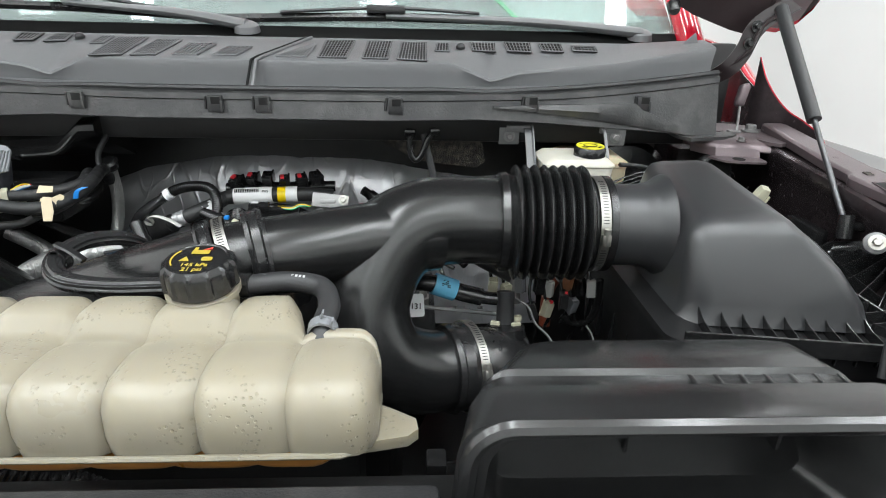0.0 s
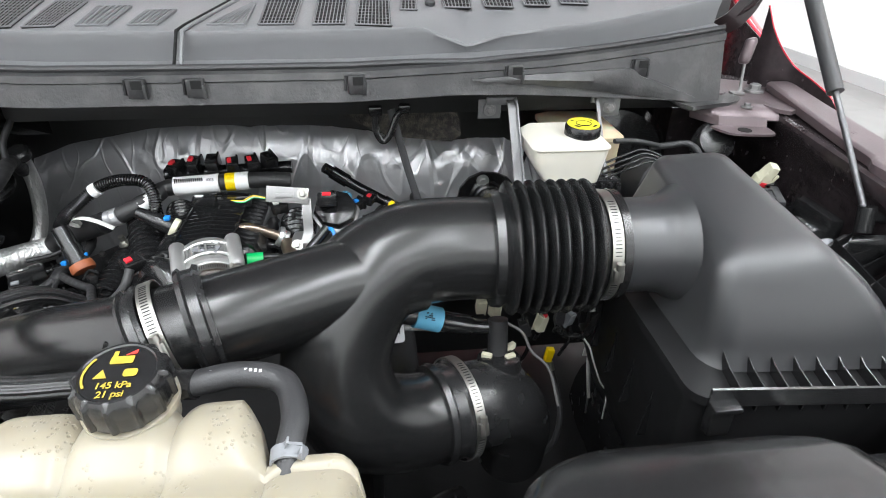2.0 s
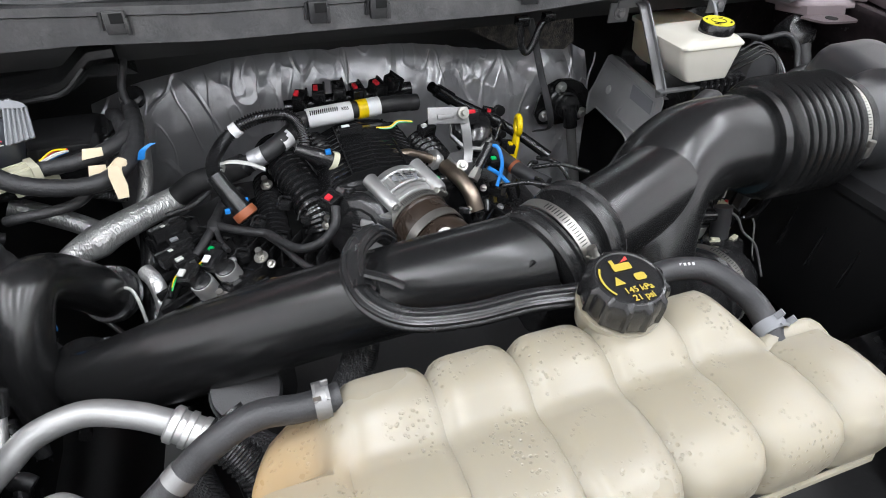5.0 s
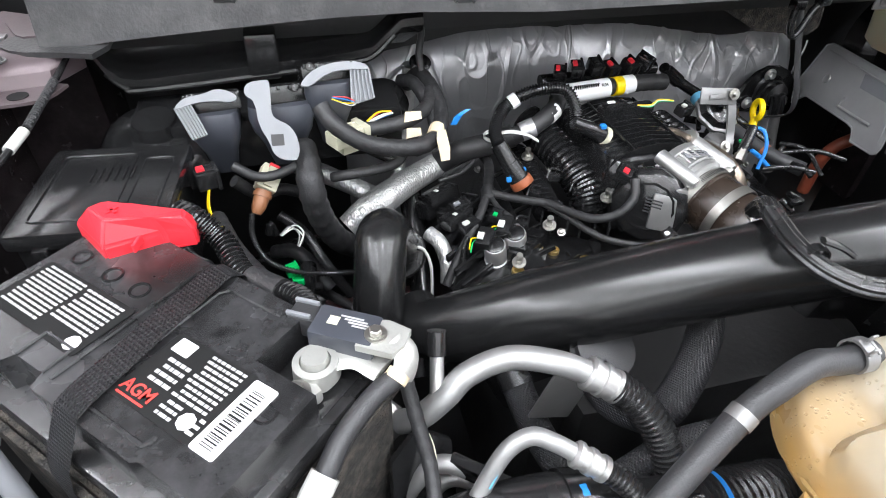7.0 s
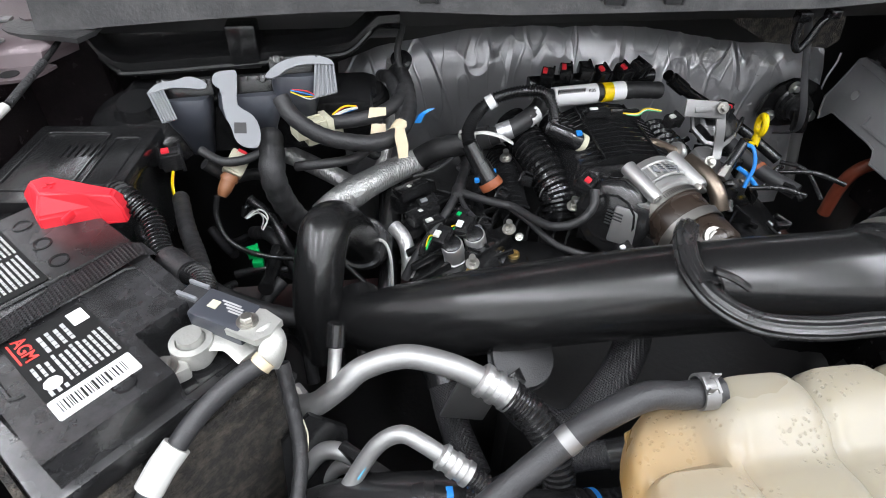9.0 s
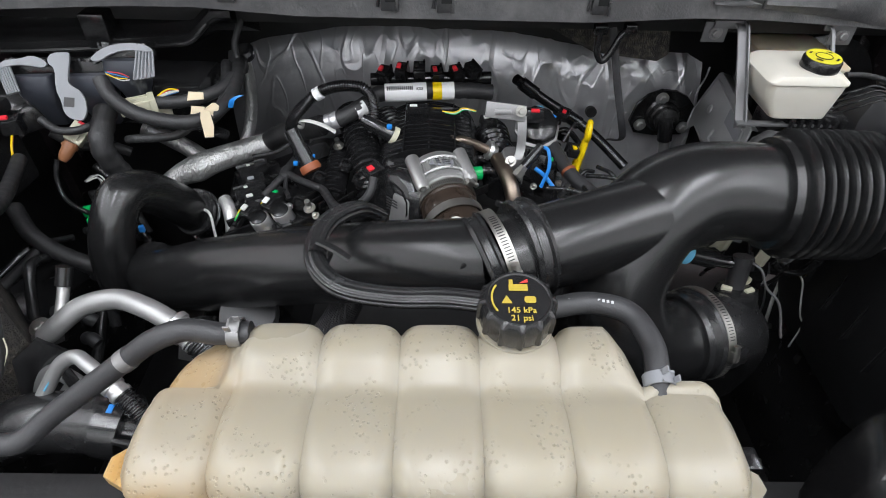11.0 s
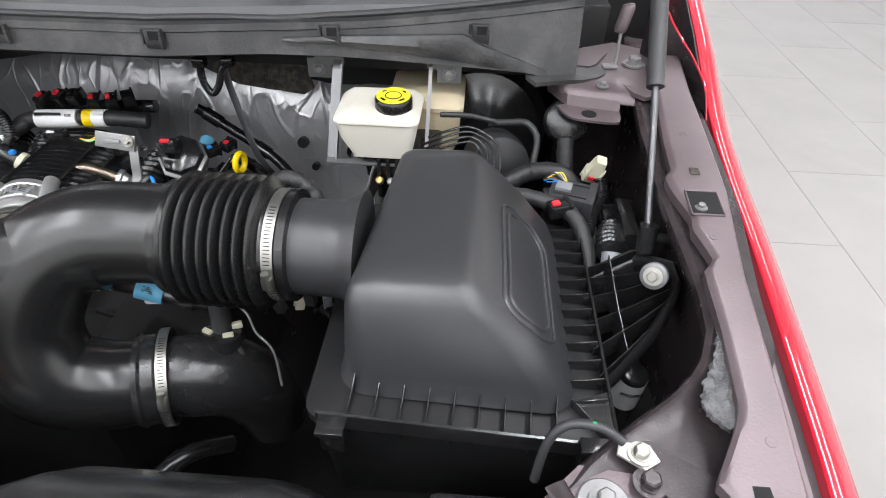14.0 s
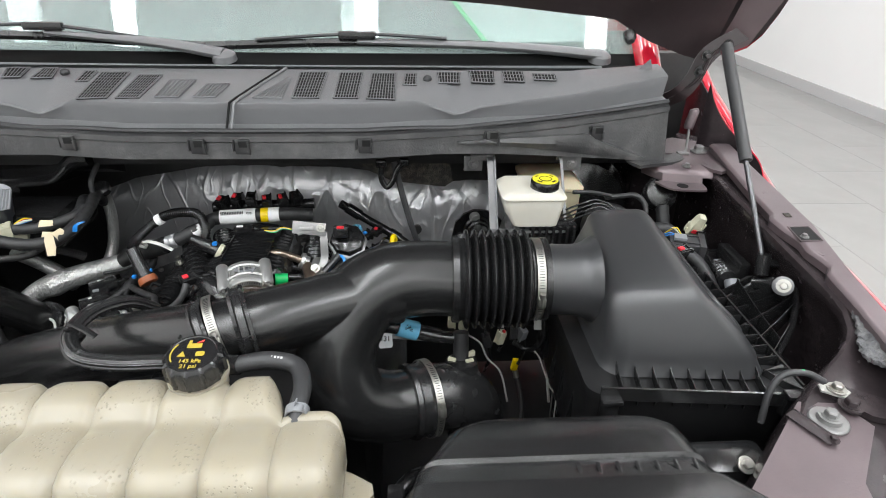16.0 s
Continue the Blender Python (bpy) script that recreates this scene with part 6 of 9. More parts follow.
for k in range(6):
    f = k / 5
    a, c_ = V(-0.585, 0.757, 0.944).lerp(V(-0.375, 0.84, 0.944), f), V(-0.545, 0.742, 0.944).lerp(V(-0.385, 0.795, 0.944), f)
    part("rib", tube([a, c_], 0.0028, 6, 1), SATIN, lc)
part("rib", tube([(-0.58, 0.752, 0.945), (-0.47, 0.79, 0.945), (-0.385, 0.82, 0.945)], 0.0032, 6, 4), SATIN, lc)
for x, y in ((-0.436, 0.829), (-0.572, 0.775), (-0.50, 0.80), (-0.40, 0.80), (-0.55, 0.748)):
    part("bush", lathe((x, y, 0.942), (0, 0, 1), [(0, 0.0085), (0.005, 0.0085), (0.006, 0.0065), (0.003, 0.005), (0.003, 0.001)], 16), BRASS, lc, "brass bolt bush")
for k in range(60):
    random.seed(700 + k)
    p = V(random.uniform(-0.58 if k % 4 < 1 else -0.2, 0.0), random.uniform(0.80, 1.12), 0)
    p.z = 0.965 + 0.06 * math.exp(-((p.x + 0.27) / 0.12) ** 2) + random.uniform(-0.02, 0.01)
    kind = k % 4
    if kind == 0:
        part("fastener", lathe(p, (random.uniform(-0.4, 0.4), -0.4, 0.9), [(0, 0.006), (0.002, 0.006), (0.0025, 0.0038), (0.007, 0.0038), (0.008, 0.001)], 8), STEEL if k % 8 else ZINC, eng)
    elif kind == 1:
        part("clip", box(p, (random.uniform(0.012, 0.026), random.uniform(0.008, 0.016), 0.01), 0.0015, Matrix.Rotation(random.uniform(-1, 1), 4, "Z") @ Matrix.Rotation(random.uniform(-0.5, 0.5), 4, "X")), BLACK, eng)
    elif kind == 2:
        part("stub", tube([p, p + V(random.uniform(-0.03, 0.03), random.uniform(-0.03, 0.03), random.uniform(0.0, 0.012))], 0.0045, 8, 1), SATIN, eng)
    else:
        part("web", box(p, (0.003, random.uniform(0.03, 0.06), 0.014), 0.0006, Matrix.Rotation(random.uniform(-1.2, 1.2), 4, "Z")), SATIN, eng)

for c, tab in ((V(-0.524, 0.832, 0.967), WHITE), (V(-0.492, 0.842, 0.974), LABEL)):
    k = thing("ignition_coil", c, "dull metal ignition coil with a black plug on top", "ignition coil", "ignition coils")
    n = V(-0.22, -0.2, 0.95).normalized()
    part("can", lathe(c - n * 0.035, n, [(-0.02, 0.0155), (0.003, 0.0155), (0.0035, 0.0165), (0.006, 0.0165), (0.0065, 0.0155), (0.034, 0.0155), (0.037, 0.0145), (0.0375, 0.012)], 26), ALU, k)
    part("foot", box(c - n * 0.034 + V(0.012, -0.012, 0), (0.055, 0.02, 0.003), 0.001, rot_to(n, (0.5, 0.8, 0.2))), ZINC, k)
    bolt(k, c - n * 0.032 + V(0.03, -0.006, 0), n, 0.005, BRASS)
    part("top", lathe(c, n, [(0, 0.0138), (0.004, 0.013), (0.006, 0.009), (0.0062, 0.001)], 22), BLACK, k)
    m = rot_to(n, (0.5, 0.8, 0.2))
    part("plug", box(c + n * 0.01 + V(-0.010, 0.01, 0), (0.02, 0.03, 0.014), 0.002, m), BLACK, k)
    part("lock", box(c + n * 0.0195 + V(-0.016, 0.008, 0), (0.009, 0.011, 0.003), 0.001, m), tab, k)
    for j in range(3):
        part("rib", box(c + n * 0.0195 + V(-0.004 + 0.003 * j, 0.003, 0), (0.0012, 0.016, 0.002), 0, m), BLACK, k)
    part("wire", tube([c + V(-0.02, 0.012, 0.008), c + V(-0.03, 0.012, 0.008), c + V(-0.036, 0.0, 0.0)], 0.0011, 6, 4), BRTYEL, k)
    part("wire", tube([c + V(-0.02, 0.008, 0.008), c + V(-0.029, 0.006, 0.008), c + V(-0.036, -0.006, 0.0)], 0.0011, 6, 4), GREEN, k)

for c in (V(-0.569, 0.968, 0.965), V(-0.557, 0.906, 0.965)):
    k = thing("coil_plug", c, "black coil plug with white tab and yellow lock", "connector", "coil plugs")
    m = Matrix.Rotation(0.55, 4, "Z") @ Matrix.Rotation(-0.2, 4, "X")
    part("shell", box(c, (0.05, 0.024, 0.02), 0.004, m), BLACK, k)
    part("latch", box(c + V(0.012, 0.006, 0.011), (0.016, 0.012, 0.005), 0.0015, m), BLACK, k)
    part("tab", box(c + V(-0.004, -0.004, 0.0105), (0.006, 0.007, 0.002), 0.0006, m), WHITE, k)
    part("lock", box(c + V(-0.014, -0.012, 0.008), (0.008, 0.005, 0.003), 0.001, m), BRTYEL, k)
for j in range(5):
    part("rib", box((-0.545 + 0.004 * j, 0.93 - 0.026 * j, 0.952 - 0.004 * j), (0.11, 0.006, 0.012), 0.002, Matrix.Rotation(0.5, 4, "Z") @ Matrix.Rotation(-0.1, 4, "Y")), INTAKE, eng)

for k in range(5):
    c = V(-0.565 + 0.024 * k, 0.98 - 0.035 * k, 0.945)
    m = Matrix.Rotation(0.62, 4, "Z") @ Matrix.Rotation(-0.25, 4, "X")
    part("panel", box(c, (0.075, 0.026, 0.03), 0.004, m), INTAKE, eng)
    for j in range(4):
        part("rib", box(c + m.to_3x3() @ V(-0.028 + 0.018 * j, 0, 0.016), (0.003, 0.024, 0.005), 0.0006, m), INTAKE, eng)
for k in range(7):
    c = V(-0.445 + 0.014 * k, 0.90 - 0.012 * k, 0.962 + 0.003 * k)
    m = Matrix.Rotation(-0.5, 4, "Z") @ Matrix.Rotation(-0.2, 4, "X")
    part("fin", box(c, (0.003, 0.07, 0.022), 0.0008, m), INTAKE, eng)
part("pipe", tube([(-0.60, 0.90, 0.95), (-0.588, 0.88, 0.945), (-0.582, 0.86, 0.925), (-0.584, 0.845, 0.90)], 0.011, 14, 5), CRINKLE, eng, "foil-wrapped pipe bend")
part("pipe", tube([(-0.63, 0.87, 0.955), (-0.615, 0.865, 0.95), (-0.608, 0.85, 0.93), (-0.608, 0.84, 0.88)], 0.0022, 8, 5), WHITE, eng, "thin pale pipe")
for x, y, z in ((-0.44, 0.905, 0.99), (-0.40, 0.93, 0.998), (-0.415, 0.88, 0.975), (-0.47, 0.87, 0.965), (-0.375, 0.90, 0.99)):
    part("clip", box((x, y, z), (0.016, 0.012, 0.012), 0.002, Matrix.Rotation(x * 9, 4, "Z")), BLACK, eng)
    part("hook", tube([(x - 0.012, y, z), (x - 0.004, y + 0.006, z + 0.012), (x + 0.01, y + 0.004, z + 0.008)], 0.002, 6, 4), BLACK, eng)

# throttle body with its actuator and hose
thr = thing("throttle_body", (-0.25, 0.84, 1.05), "cast aluminium throttle body with black actuator", "throttle body")
TA = V(0.28, -0.94, -0.12).normalized()
TB = V(-0.254, 0.862, 1.03)
TR = rot_to(TA, (0, 0, 1)).to_3x3()


def thr_at(deg, r, along):
    return TB + TA * along + TR @ V(r * math.cos(radians(deg)), r * math.sin(radians(deg)), 0)


part("housing", lathe(TB, TA, [(-0.004, 0.046), (0.004, 0.047), (0.006, 0.043), (0.034, 0.042), (0.036, 0.045), (0.043, 0.045), (0.045, 0.041), (0.05, 0.041), (0.051, 0.038)], 48), ALU, thr)
for deg in (44, 136, 224, 316):
    bs_ = part("boss", tube([thr_at(deg, 0.05, -0.006), thr_at(deg, 0.05, 0.052), thr_at(deg, 0.049, 0.058)], 0.0095, 18, 1, radii=[0.0105, 0.0095, 0.008]), ALU, thr)
    part("socket", lathe(thr_at(deg, 0.05, 0.056), TA, [(0, 0.006), (0.003, 0.006), (0.003, 0.0035), (0.001, 0.003)], 6), ZINC, bs_)
for deg in range(56, 130, 11):
    part("fin", tube([thr_at(deg, 0.045, 0.004), thr_at(deg, 0.045, 0.034)], 0.002, 6, 1), ALU, thr)
for along in (0.006, 0.031):
    part("web", tube([thr_at(d, 0.046, along) for d in range(45, 140, 8)], 0.0026, 6, raw=True), ALU, thr)
part("data_plate", box(thr_at(88, 0.0445, 0.02), (0.034, 0.016, 0.002), 0.001, Matrix.Rotation(-0.16, 4, "Z")), GREYLEV, thr)
for i in range(4):
    part("print", box(thr_at(88, 0.046, 0.014 + 0.004 * i), (0.024, 0.0012, 0.0004), 0, Matrix.Rotation(-0.16, 4, "Z")), INKGAP, thr)
an = V(-0.62, -0.7, 0.28).normalized()
ac = V(-0.318, 0.81, 1.016)
part("gear_flange", lathe(ac - an * 0.034, an, [(0, 0.046), (0.002, 0.05), (0.008, 0.05), (0.01, 0.046)], 12), ALU, thr)
act = part("actuator", lathe(ac - an * 0.026, an, [(0, 0.05), (0.004, 0.052), (0.016, 0.052), (0.021, 0.049), (0.026, 0.042), (0.026, 0.001)], 12), BLACK, thr, "black actuator housing")
part("rib", lathe(ac - an * 0.001, an, [(0, 0.034), (0.0025, 0.034), (0.0025, 0.031), (0.0, 0.031)], 12, cap=False), BLACK, act)
for k in range(6):
    d = rot_to(an).to_3x3() @ V(math.cos(k * 1.047), math.sin(k * 1.047), 0)
    part("clip", box(ac - an * 0.02 + d * 0.053, (0.007, 0.005, 0.018), 0.0015, rot_to(an, d)), ZINC if k % 2 else BLACK, act)
for i in range(5):
    part("print", box(ac + an * 0.0006 + V(0.002, -0.006, 0.014 - i * 0.005), (0.022, 0.001, 0.002), 0, rot_to(an, (0, 0, 1)) @ Matrix.Rotation(1.57, 4, "X")), GREYRUB, act)
part("link_block", box((-0.282, 0.805, 1.032), (0.018, 0.02, 0.03), 0.004, Matrix.Rotation(-0.3, 4, "Z")), ALU, thr)
part("motor_cover", box((-0.302, 0.798, 1.012), (0.034, 0.012, 0.05), 0.004, Matrix.Rotation(-0.55, 4, "Z") @ Matrix.Rotation(-0.35, 4, "X")), ZINC, thr, "dull metal motor cover")
part("coupling", lathe(TB + TA * 0.048, TA, [(0, 0.039), (0.003, 0.042), (0.018, 0.042), (0.02, 0.04), (0.028, 0.0415), (0.05, 0.0415), (0.054, 0.0395), (0.06, 0.0395), (0.064, 0.0415), (0.09, 0.0415), (0.096, 0.038), (0.1, 0.02), (0.1, 0.001)], 40), COUPL, thr, "brown-black rubber throttle coupling")
band_clamp(thr, TB + TA * 0.058, TA, 0.0425, (0.75, -0.2, 0.65), 0.011)
band_clamp(thr, TB + TA * 0.1, TA, 0.0422, (0.5, -0.2, -0.7), 0.013)
part("end_plug", lathe(TB + TA * 0.135 + V(-0.01, -0.006, 0.03), (0.1, -0.6, 0.7), [(0, 0.014), (0.006, 0.014), (0.0065, 0.009), (0.008, 0.008), (0.008, 0.001)], 24), STEEL, thr)
gr = thing("vacuum_cap", (-0.194, 0.882, 1.03), "green plastic cap on a black vacuum hose", "hose cap")
part("cap", tube([(-0.206, 0.875, 1.028), (-0.184, 0.88, 1.026)], 0.0105, 16, 1), GREEN, gr)
part("hose", tube([(-0.187, 0.898, 1.018), (-0.165, 0.902, 1.014), (-0.15, 0.912, 0.99)], 0.006, 10, 4), RUBBER, gr)


# ---- looms, pipes and plugs ----
def loom(pts, r, label="black tape-wrapped wiring loom in the bay", material=CLOTH, group="wiring looms", **kw):
    t = thing("wiring_loom", pts[0], label, "wiring", group)
    if material is CLOTH and "ripple" not in kw:   # laps of the tape
        kw["ripple"], kw["pitch"] = 0.015 * r + 0.0001, 0.010 + 0.5 * r
    part("sheath", tube(pts, r, kw.pop("seg", 12), kw.pop("n", 6), **kw), material, t)
    return t


def sleeve(parent, a, b, r, material, name="tape", label=""):
    return part(name, tube([a, b], r, 14, 2), material, parent, label)


def plug(at, size, material, label, rz=0.0, rx=0.0, tab=None):
    t = thing("connector", at, label, "connector", "connectors")
    m = Matrix.Rotation(rz, 4, "Z") @ Matrix.Rotation(rx, 4, "X")
    part("shell", box(at, size, min(size) * 0.15, m), material, t)
    o = Vector(at)
    ax = m.to_3x3()
    part("collar", box(o + ax @ V(size[0] * 0.42, 0, 0), (size[0] * 0.18, size[1] * 1.15, size[2] * 1.15), 0.001, m), material, t)
    for s in (-1, 1):
        part("rib", box(o + ax @ V(0, s * size[1] * 0.3, size[2] * 0.52), (size[0] * 0.8, size[1] * 0.1, size[2] * 0.12), 0, m), material, t)
    if tab:
        part("lock", box(o + ax @ V(-size[0] * 0.2, 0, size[2] * 0.55), (size[0] * 0.35, size[1] * 0.4, size[2] * 0.3), 0.001, m), tab, t)
    return t


def wires(pts, colours, spread=0.004, r=0.0012):
    t = thing("wire_bundle", pts[0], "bundle of thin coloured wires", "wiring", "coloured wires")
    for i, c in enumerate(colours):
        o = V(random.uniform(-1, 1), random.uniform(-1, 1), random.uniform(-1, 1)) * spread
        q = [Vector(p) + o * (1 if 0 < k < len(pts) - 1 else 0.4) for k, p in enumerate(pts)]
        part("wire", tube(q, r, 6, 5), c, t)
    return t


main = loom([(-0.16, 1.06, 1.07), (-0.22, 1.052, 1.076), (-0.345, 1.043, 1.073), (-0.37, 1.02, 1.066), (-0.41, 0.995, 1.052), (-0.455, 1.0, 1.03), (-0.523, 1.02, 1.005), (-0.565, 1.042, 0.965), (-0.62, 1.01, 0.958), (-0.70, 0.96, 0.953)], 0.0135, n=7, seg=14, label="main engine loom with labels and silver tape")
sleeve(main, (-0.342, 1.0425, 1.0735), (-0.272, 1.0475, 1.0755), 0.0155, LABEL, "label", "white bar code label")
sleeve(main, (-0.262, 1.048, 1.0757), (-0.247, 1.0495, 1.0758), 0.0152, BRTYEL, "label", "yellow label band")
sleeve(main, (-0.247, 1.0495, 1.0758), (-0.226, 1.0515, 1.076), 0.0151, LABEL, "label", "white printed label")
for i in range(14):
    part("bar", box((-0.337 + i * 0.0032, 1.0322 + i * 0.00023, 1.0845), (0.0014, 0.002, 0.012), 0), INKGAP, main)
printed("K05", V(-0.283, 1.0355, 1.086), (0, -0.7, 0.7), (0, 0.7, 0.7), 0.007, INKGAP, main)
sleeve(main, (-0.415, 0.993, 1.05), (-0.435, 0.994, 1.042), 0.0145, FOIL, "tape", "silver tape wrap")
sleeve(main, (-0.375, 1.015, 1.063), (-0.39, 1.005, 1.058), 0.0142, LABEL, "tape", "white tape wrap")
part("tape_wrap", tube([(-0.445, 0.999, 1.035), (-0.485, 1.009, 1.018), (-0.523, 1.02, 1.004), (-0.563, 1.04, 0.968)], 0.0175, 16, 5), DUSTB, main, "dusty cloth tape")
part("heat_sleeve", tube([(-0.555, 1.036, 0.974), (-0.60, 1.005, 0.974), (-0.638, 0.975, 0.974), (-0.66, 0.963, 0.968), (-0.685, 0.955, 0.96), (-0.71, 0.946, 0.945)], 0.019, 22, 6, radii=[0.0195, 0.02, 0.0215, 0.0235, 0.019, 0.017]), CRINKLE, main, "crinkled foil heat sleeve")
part("heat_sleeve", tube([(-0.77, 1.04, 1.002), (-0.73, 1.038, 0.98), (-0.684, 1.028, 0.955), (-0.645, 1.0, 0.945)], 0.0145, 14, 6), CRINKLE, main, "crinkled foil heat sleeve")
part("heat_sleeve", tube([(-0.585, 1.09, 1.12), (-0.588, 1.1, 1.05), (-0.60, 1.09, 0.98), (-0.62, 1.05, 0.93)], 0.011, 12, 6), CRINKLE, main, "crinkled foil heat sleeve")

cor = loom([(-0.486, 0.952, 1.052), (-0.484, 0.975, 1.062), (-0.462, 1.005, 1.078), (-0.435, 1.008, 1.095), (-0.40, 1.005, 1.104), (-0.368, 1.0, 1.1), (-0.355, 0.985, 1.075), (-0.358, 0.97, 1.055)], 0.0085, "corrugated black conduit with printed band", BLACK, ripple=0.0012, pitch=0.004)
sleeve(cor, (-0.452, 1.0068, 1.085), (-0.442, 1.0075, 1.091), 0.0108, LABEL, "label")
tie = thing("cable_tie", (-0.48, 0.985, 1.05), "white cable tie with a long loose tail", "cable tie")
part("tail", tube([(-0.484, 0.985, 1.048), (-0.462, 0.972, 1.058), (-0.438, 0.968, 1.053), (-0.418, 0.967, 1.041)], 0.0052, 8, 5, flat=0.3), WHITE, tie)
part("loop", lathe((-0.484, 0.985, 1.046), (0.3, 0.8, 0.5), [(-0.003, 0.0118), (-0.003, 0.0132), (0.003, 0.0132), (0.003, 0.0118)], 20, cap=False), WHITE, tie)

vv_ = thing("vent_valve", (-0.47, 0.94, 1.0), "black vent fitting with orange base and blue clips", "fitting")
part("upper", tube([(-0.486, 0.952, 1.052), (-0.472, 0.937, 1.027)], 0.0125, 14, 2), BLACK, vv_)
part("lower", tube([(-0.472, 0.937, 1.027), (-0.459, 0.924, 1.006)], 0.0145, 14, 2), BLACK, vv_)
part("base", lathe((-0.458, 0.923, 1.005), (0.5, -0.5, -0.75), [(-0.002, 0.0165), (0.006, 0.0175), (0.01, 0.0165), (0.011, 0.013)], 22), ORANGE, vv_)
for p in ((-0.452, 0.93, 1.018), (-0.478, 0.918, 1.012)):
    part("clip", box(p, (0.007, 0.006, 0.006), 0.001), BLUE, vv_)
inj = thing("hose_fitting", (-0.34, 0.95, 1.05), "black quick-connect fitting with cream collar", "fitting")
part("body", tube([(-0.372, 0.955, 1.072), (-0.345, 0.95, 1.06), (-0.325, 0.948, 1.049)], 0.0105, 14, 3, radii=[0.009, 0.012, 0.013]), BLACK, inj)
part("collar", lathe((-0.325, 0.948, 1.05), (0.85, -0.05, -0.5), [(0, 0.0145), (0.008, 0.0145), (0.009, 0.01)], 18), CREAM, inj)
part("clip", box((-0.328, 0.945, 1.066), (0.008, 0.008, 0.006), 0.001), BLUE, inj)
# engine loom over the left bank: trunk, knot and branches
loom([(-0.490, 1.037, 1.000), (-0.481, 0.999, 0.990), (-0.496, 0.951, 0.985), (-0.502, 0.934, 0.980)], 0.0078, "thick taped loom trunk over the valve cover")
loom([(-0.500, 0.940, 0.980), (-0.525, 0.898, 0.970), (-0.550, 0.869, 0.955), (-0.573, 0.846, 0.935), (-0.591, 0.829, 0.910)], 0.0064)
loom([(-0.502, 0.937, 0.982), (-0.479, 0.914, 0.985), (-0.448, 0.889, 0.990), (-0.430, 0.876, 0.992), (-0.412, 0.838, 1.000), (-0.394, 0.810, 1.008), (-0.368, 0.800, 1.020), (-0.348, 0.805, 1.038), (-0.342, 0.822, 1.055)], 0.0058)
loom([(-0.437, 0.886, 0.988), (-0.416, 0.849, 0.988), (-0.400, 0.812, 0.988), (-0.380, 0.786, 0.988), (-0.335, 0.768, 0.985), (-0.292, 0.763, 0.990)], 0.0046)
loom([(-0.501, 0.937, 0.980), (-0.496, 0.900, 0.978), (-0.486, 0.874, 0.978)], 0.0036)
loom([(-0.566, 0.976, 0.985), (-0.527, 0.985, 0.990), (-0.494, 1.010, 1.000)], 0.0034)
loom([(-0.549, 0.871, 0.958), (-0.562, 0.850, 0.956), (-0.567, 0.834, 0.950)], 0.0036, "thin conduit to a coil plug", BLACK, ripple=0.0005, pitch=0.004)
knot = thing("loom_knot", (-0.501, 0.937, 0.98), "black tape knot where the engine loom branches", "wiring")
part("tape", lathe((-0.501, 0.935, 0.980), (0.2, 0.8, 0.3), [(-0.012, 0.007), (-0.008, 0.0105), (0.006, 0.011), (0.012, 0.008)], 16), CLOTH, knot)
loom([(-0.6, 1.03, 0.94), (-0.605, 0.97, 0.90), (-0.61, 0.9, 0.86), (-0.62, 0.84, 0.82)], 0.018, "thick black hose beside the engine", RUBBER, seg=14)
plug((-0.545, 0.885, 0.965), (0.03, 0.018, 0.014), BLACK, "black sensor plug on the valve cover", 0.5, 0, WHITE)
plug((-0.55, 0.92, 0.975), (0.03, 0.016, 0.014), BLACK, "black sensor plug on the valve cover", 0.4, 0.2, GREYLEV)
plug((-0.505, 0.885, 0.975), (0.022, 0.016, 0.012), BLACK, "black injector plug with a green wire", 0.9, 0, GREEN)
plug((-0.346, 0.842, 1.052), (0.026, 0.02, 0.016), BLACK, "black plug with a red lock", 0.8, 0.3, RED)
plug((-0.312, 0.765, 1.0), (0.02, 0.014, 0.012), BLACK, "black plug with a white printed tab", 0.3, 0.2, LABEL)

# injector plugs behind the labelled loom
for i, x in enumerate((-0.345, -0.315, -0.285, -0.255, -0.222, -0.195)):
    t = plug((x, 1.075 + 0.004 * (i % 2), 1.092 + 0.004 * (i % 3)), (0.02, 0.026, 0.02), BLACK, "black injector plug with a red lock", 0.2 * (i - 2), 0.3, RED if i % 3 != 2 else BLACK)
part("rail", tube([(-0.37, 1.09, 1.075), (-0.16, 1.095, 1.08)], 0.011, 12, 2), BLACK, eng)
part("coil_plate", box((-0.26, 1.0, 1.062), (0.09, 0.018, 0.012), 0.003), BLACK, eng)
plug((-0.285, 0.995, 1.07), (0.035, 0.014, 0.012), BLACK, "black plug with a white label", 0.05, 0, LABEL)
wires([(-0.245, 0.995, 1.068), (-0.225, 0.99, 1.07), (-0.21, 0.995, 1.075), (-0.19, 0.985, 1.075)], (BRTYEL, GREEN, WHITE), 0.003, 0.001)

# bracket, pump and fittings on the right bank
bk = thing("bracket", (-0.15, 0.94, 1.05), "bright stamped steel bracket with slot and screw", "bracket")
part("plate", box((-0.148, 0.942, 1.098), (0.062, 0.003, 0.024), 0.001, Matrix.Rotation(-0.45, 4, "X") @ Matrix.Rotation(0.1, 4, "Y")), ZINC, bk)
part("slot", box((-0.152, 0.9395, 1.0985), (0.026, 0.003, 0.007), 0.001, Matrix.Rotation(-0.45, 4, "X")), ZINC, bk)
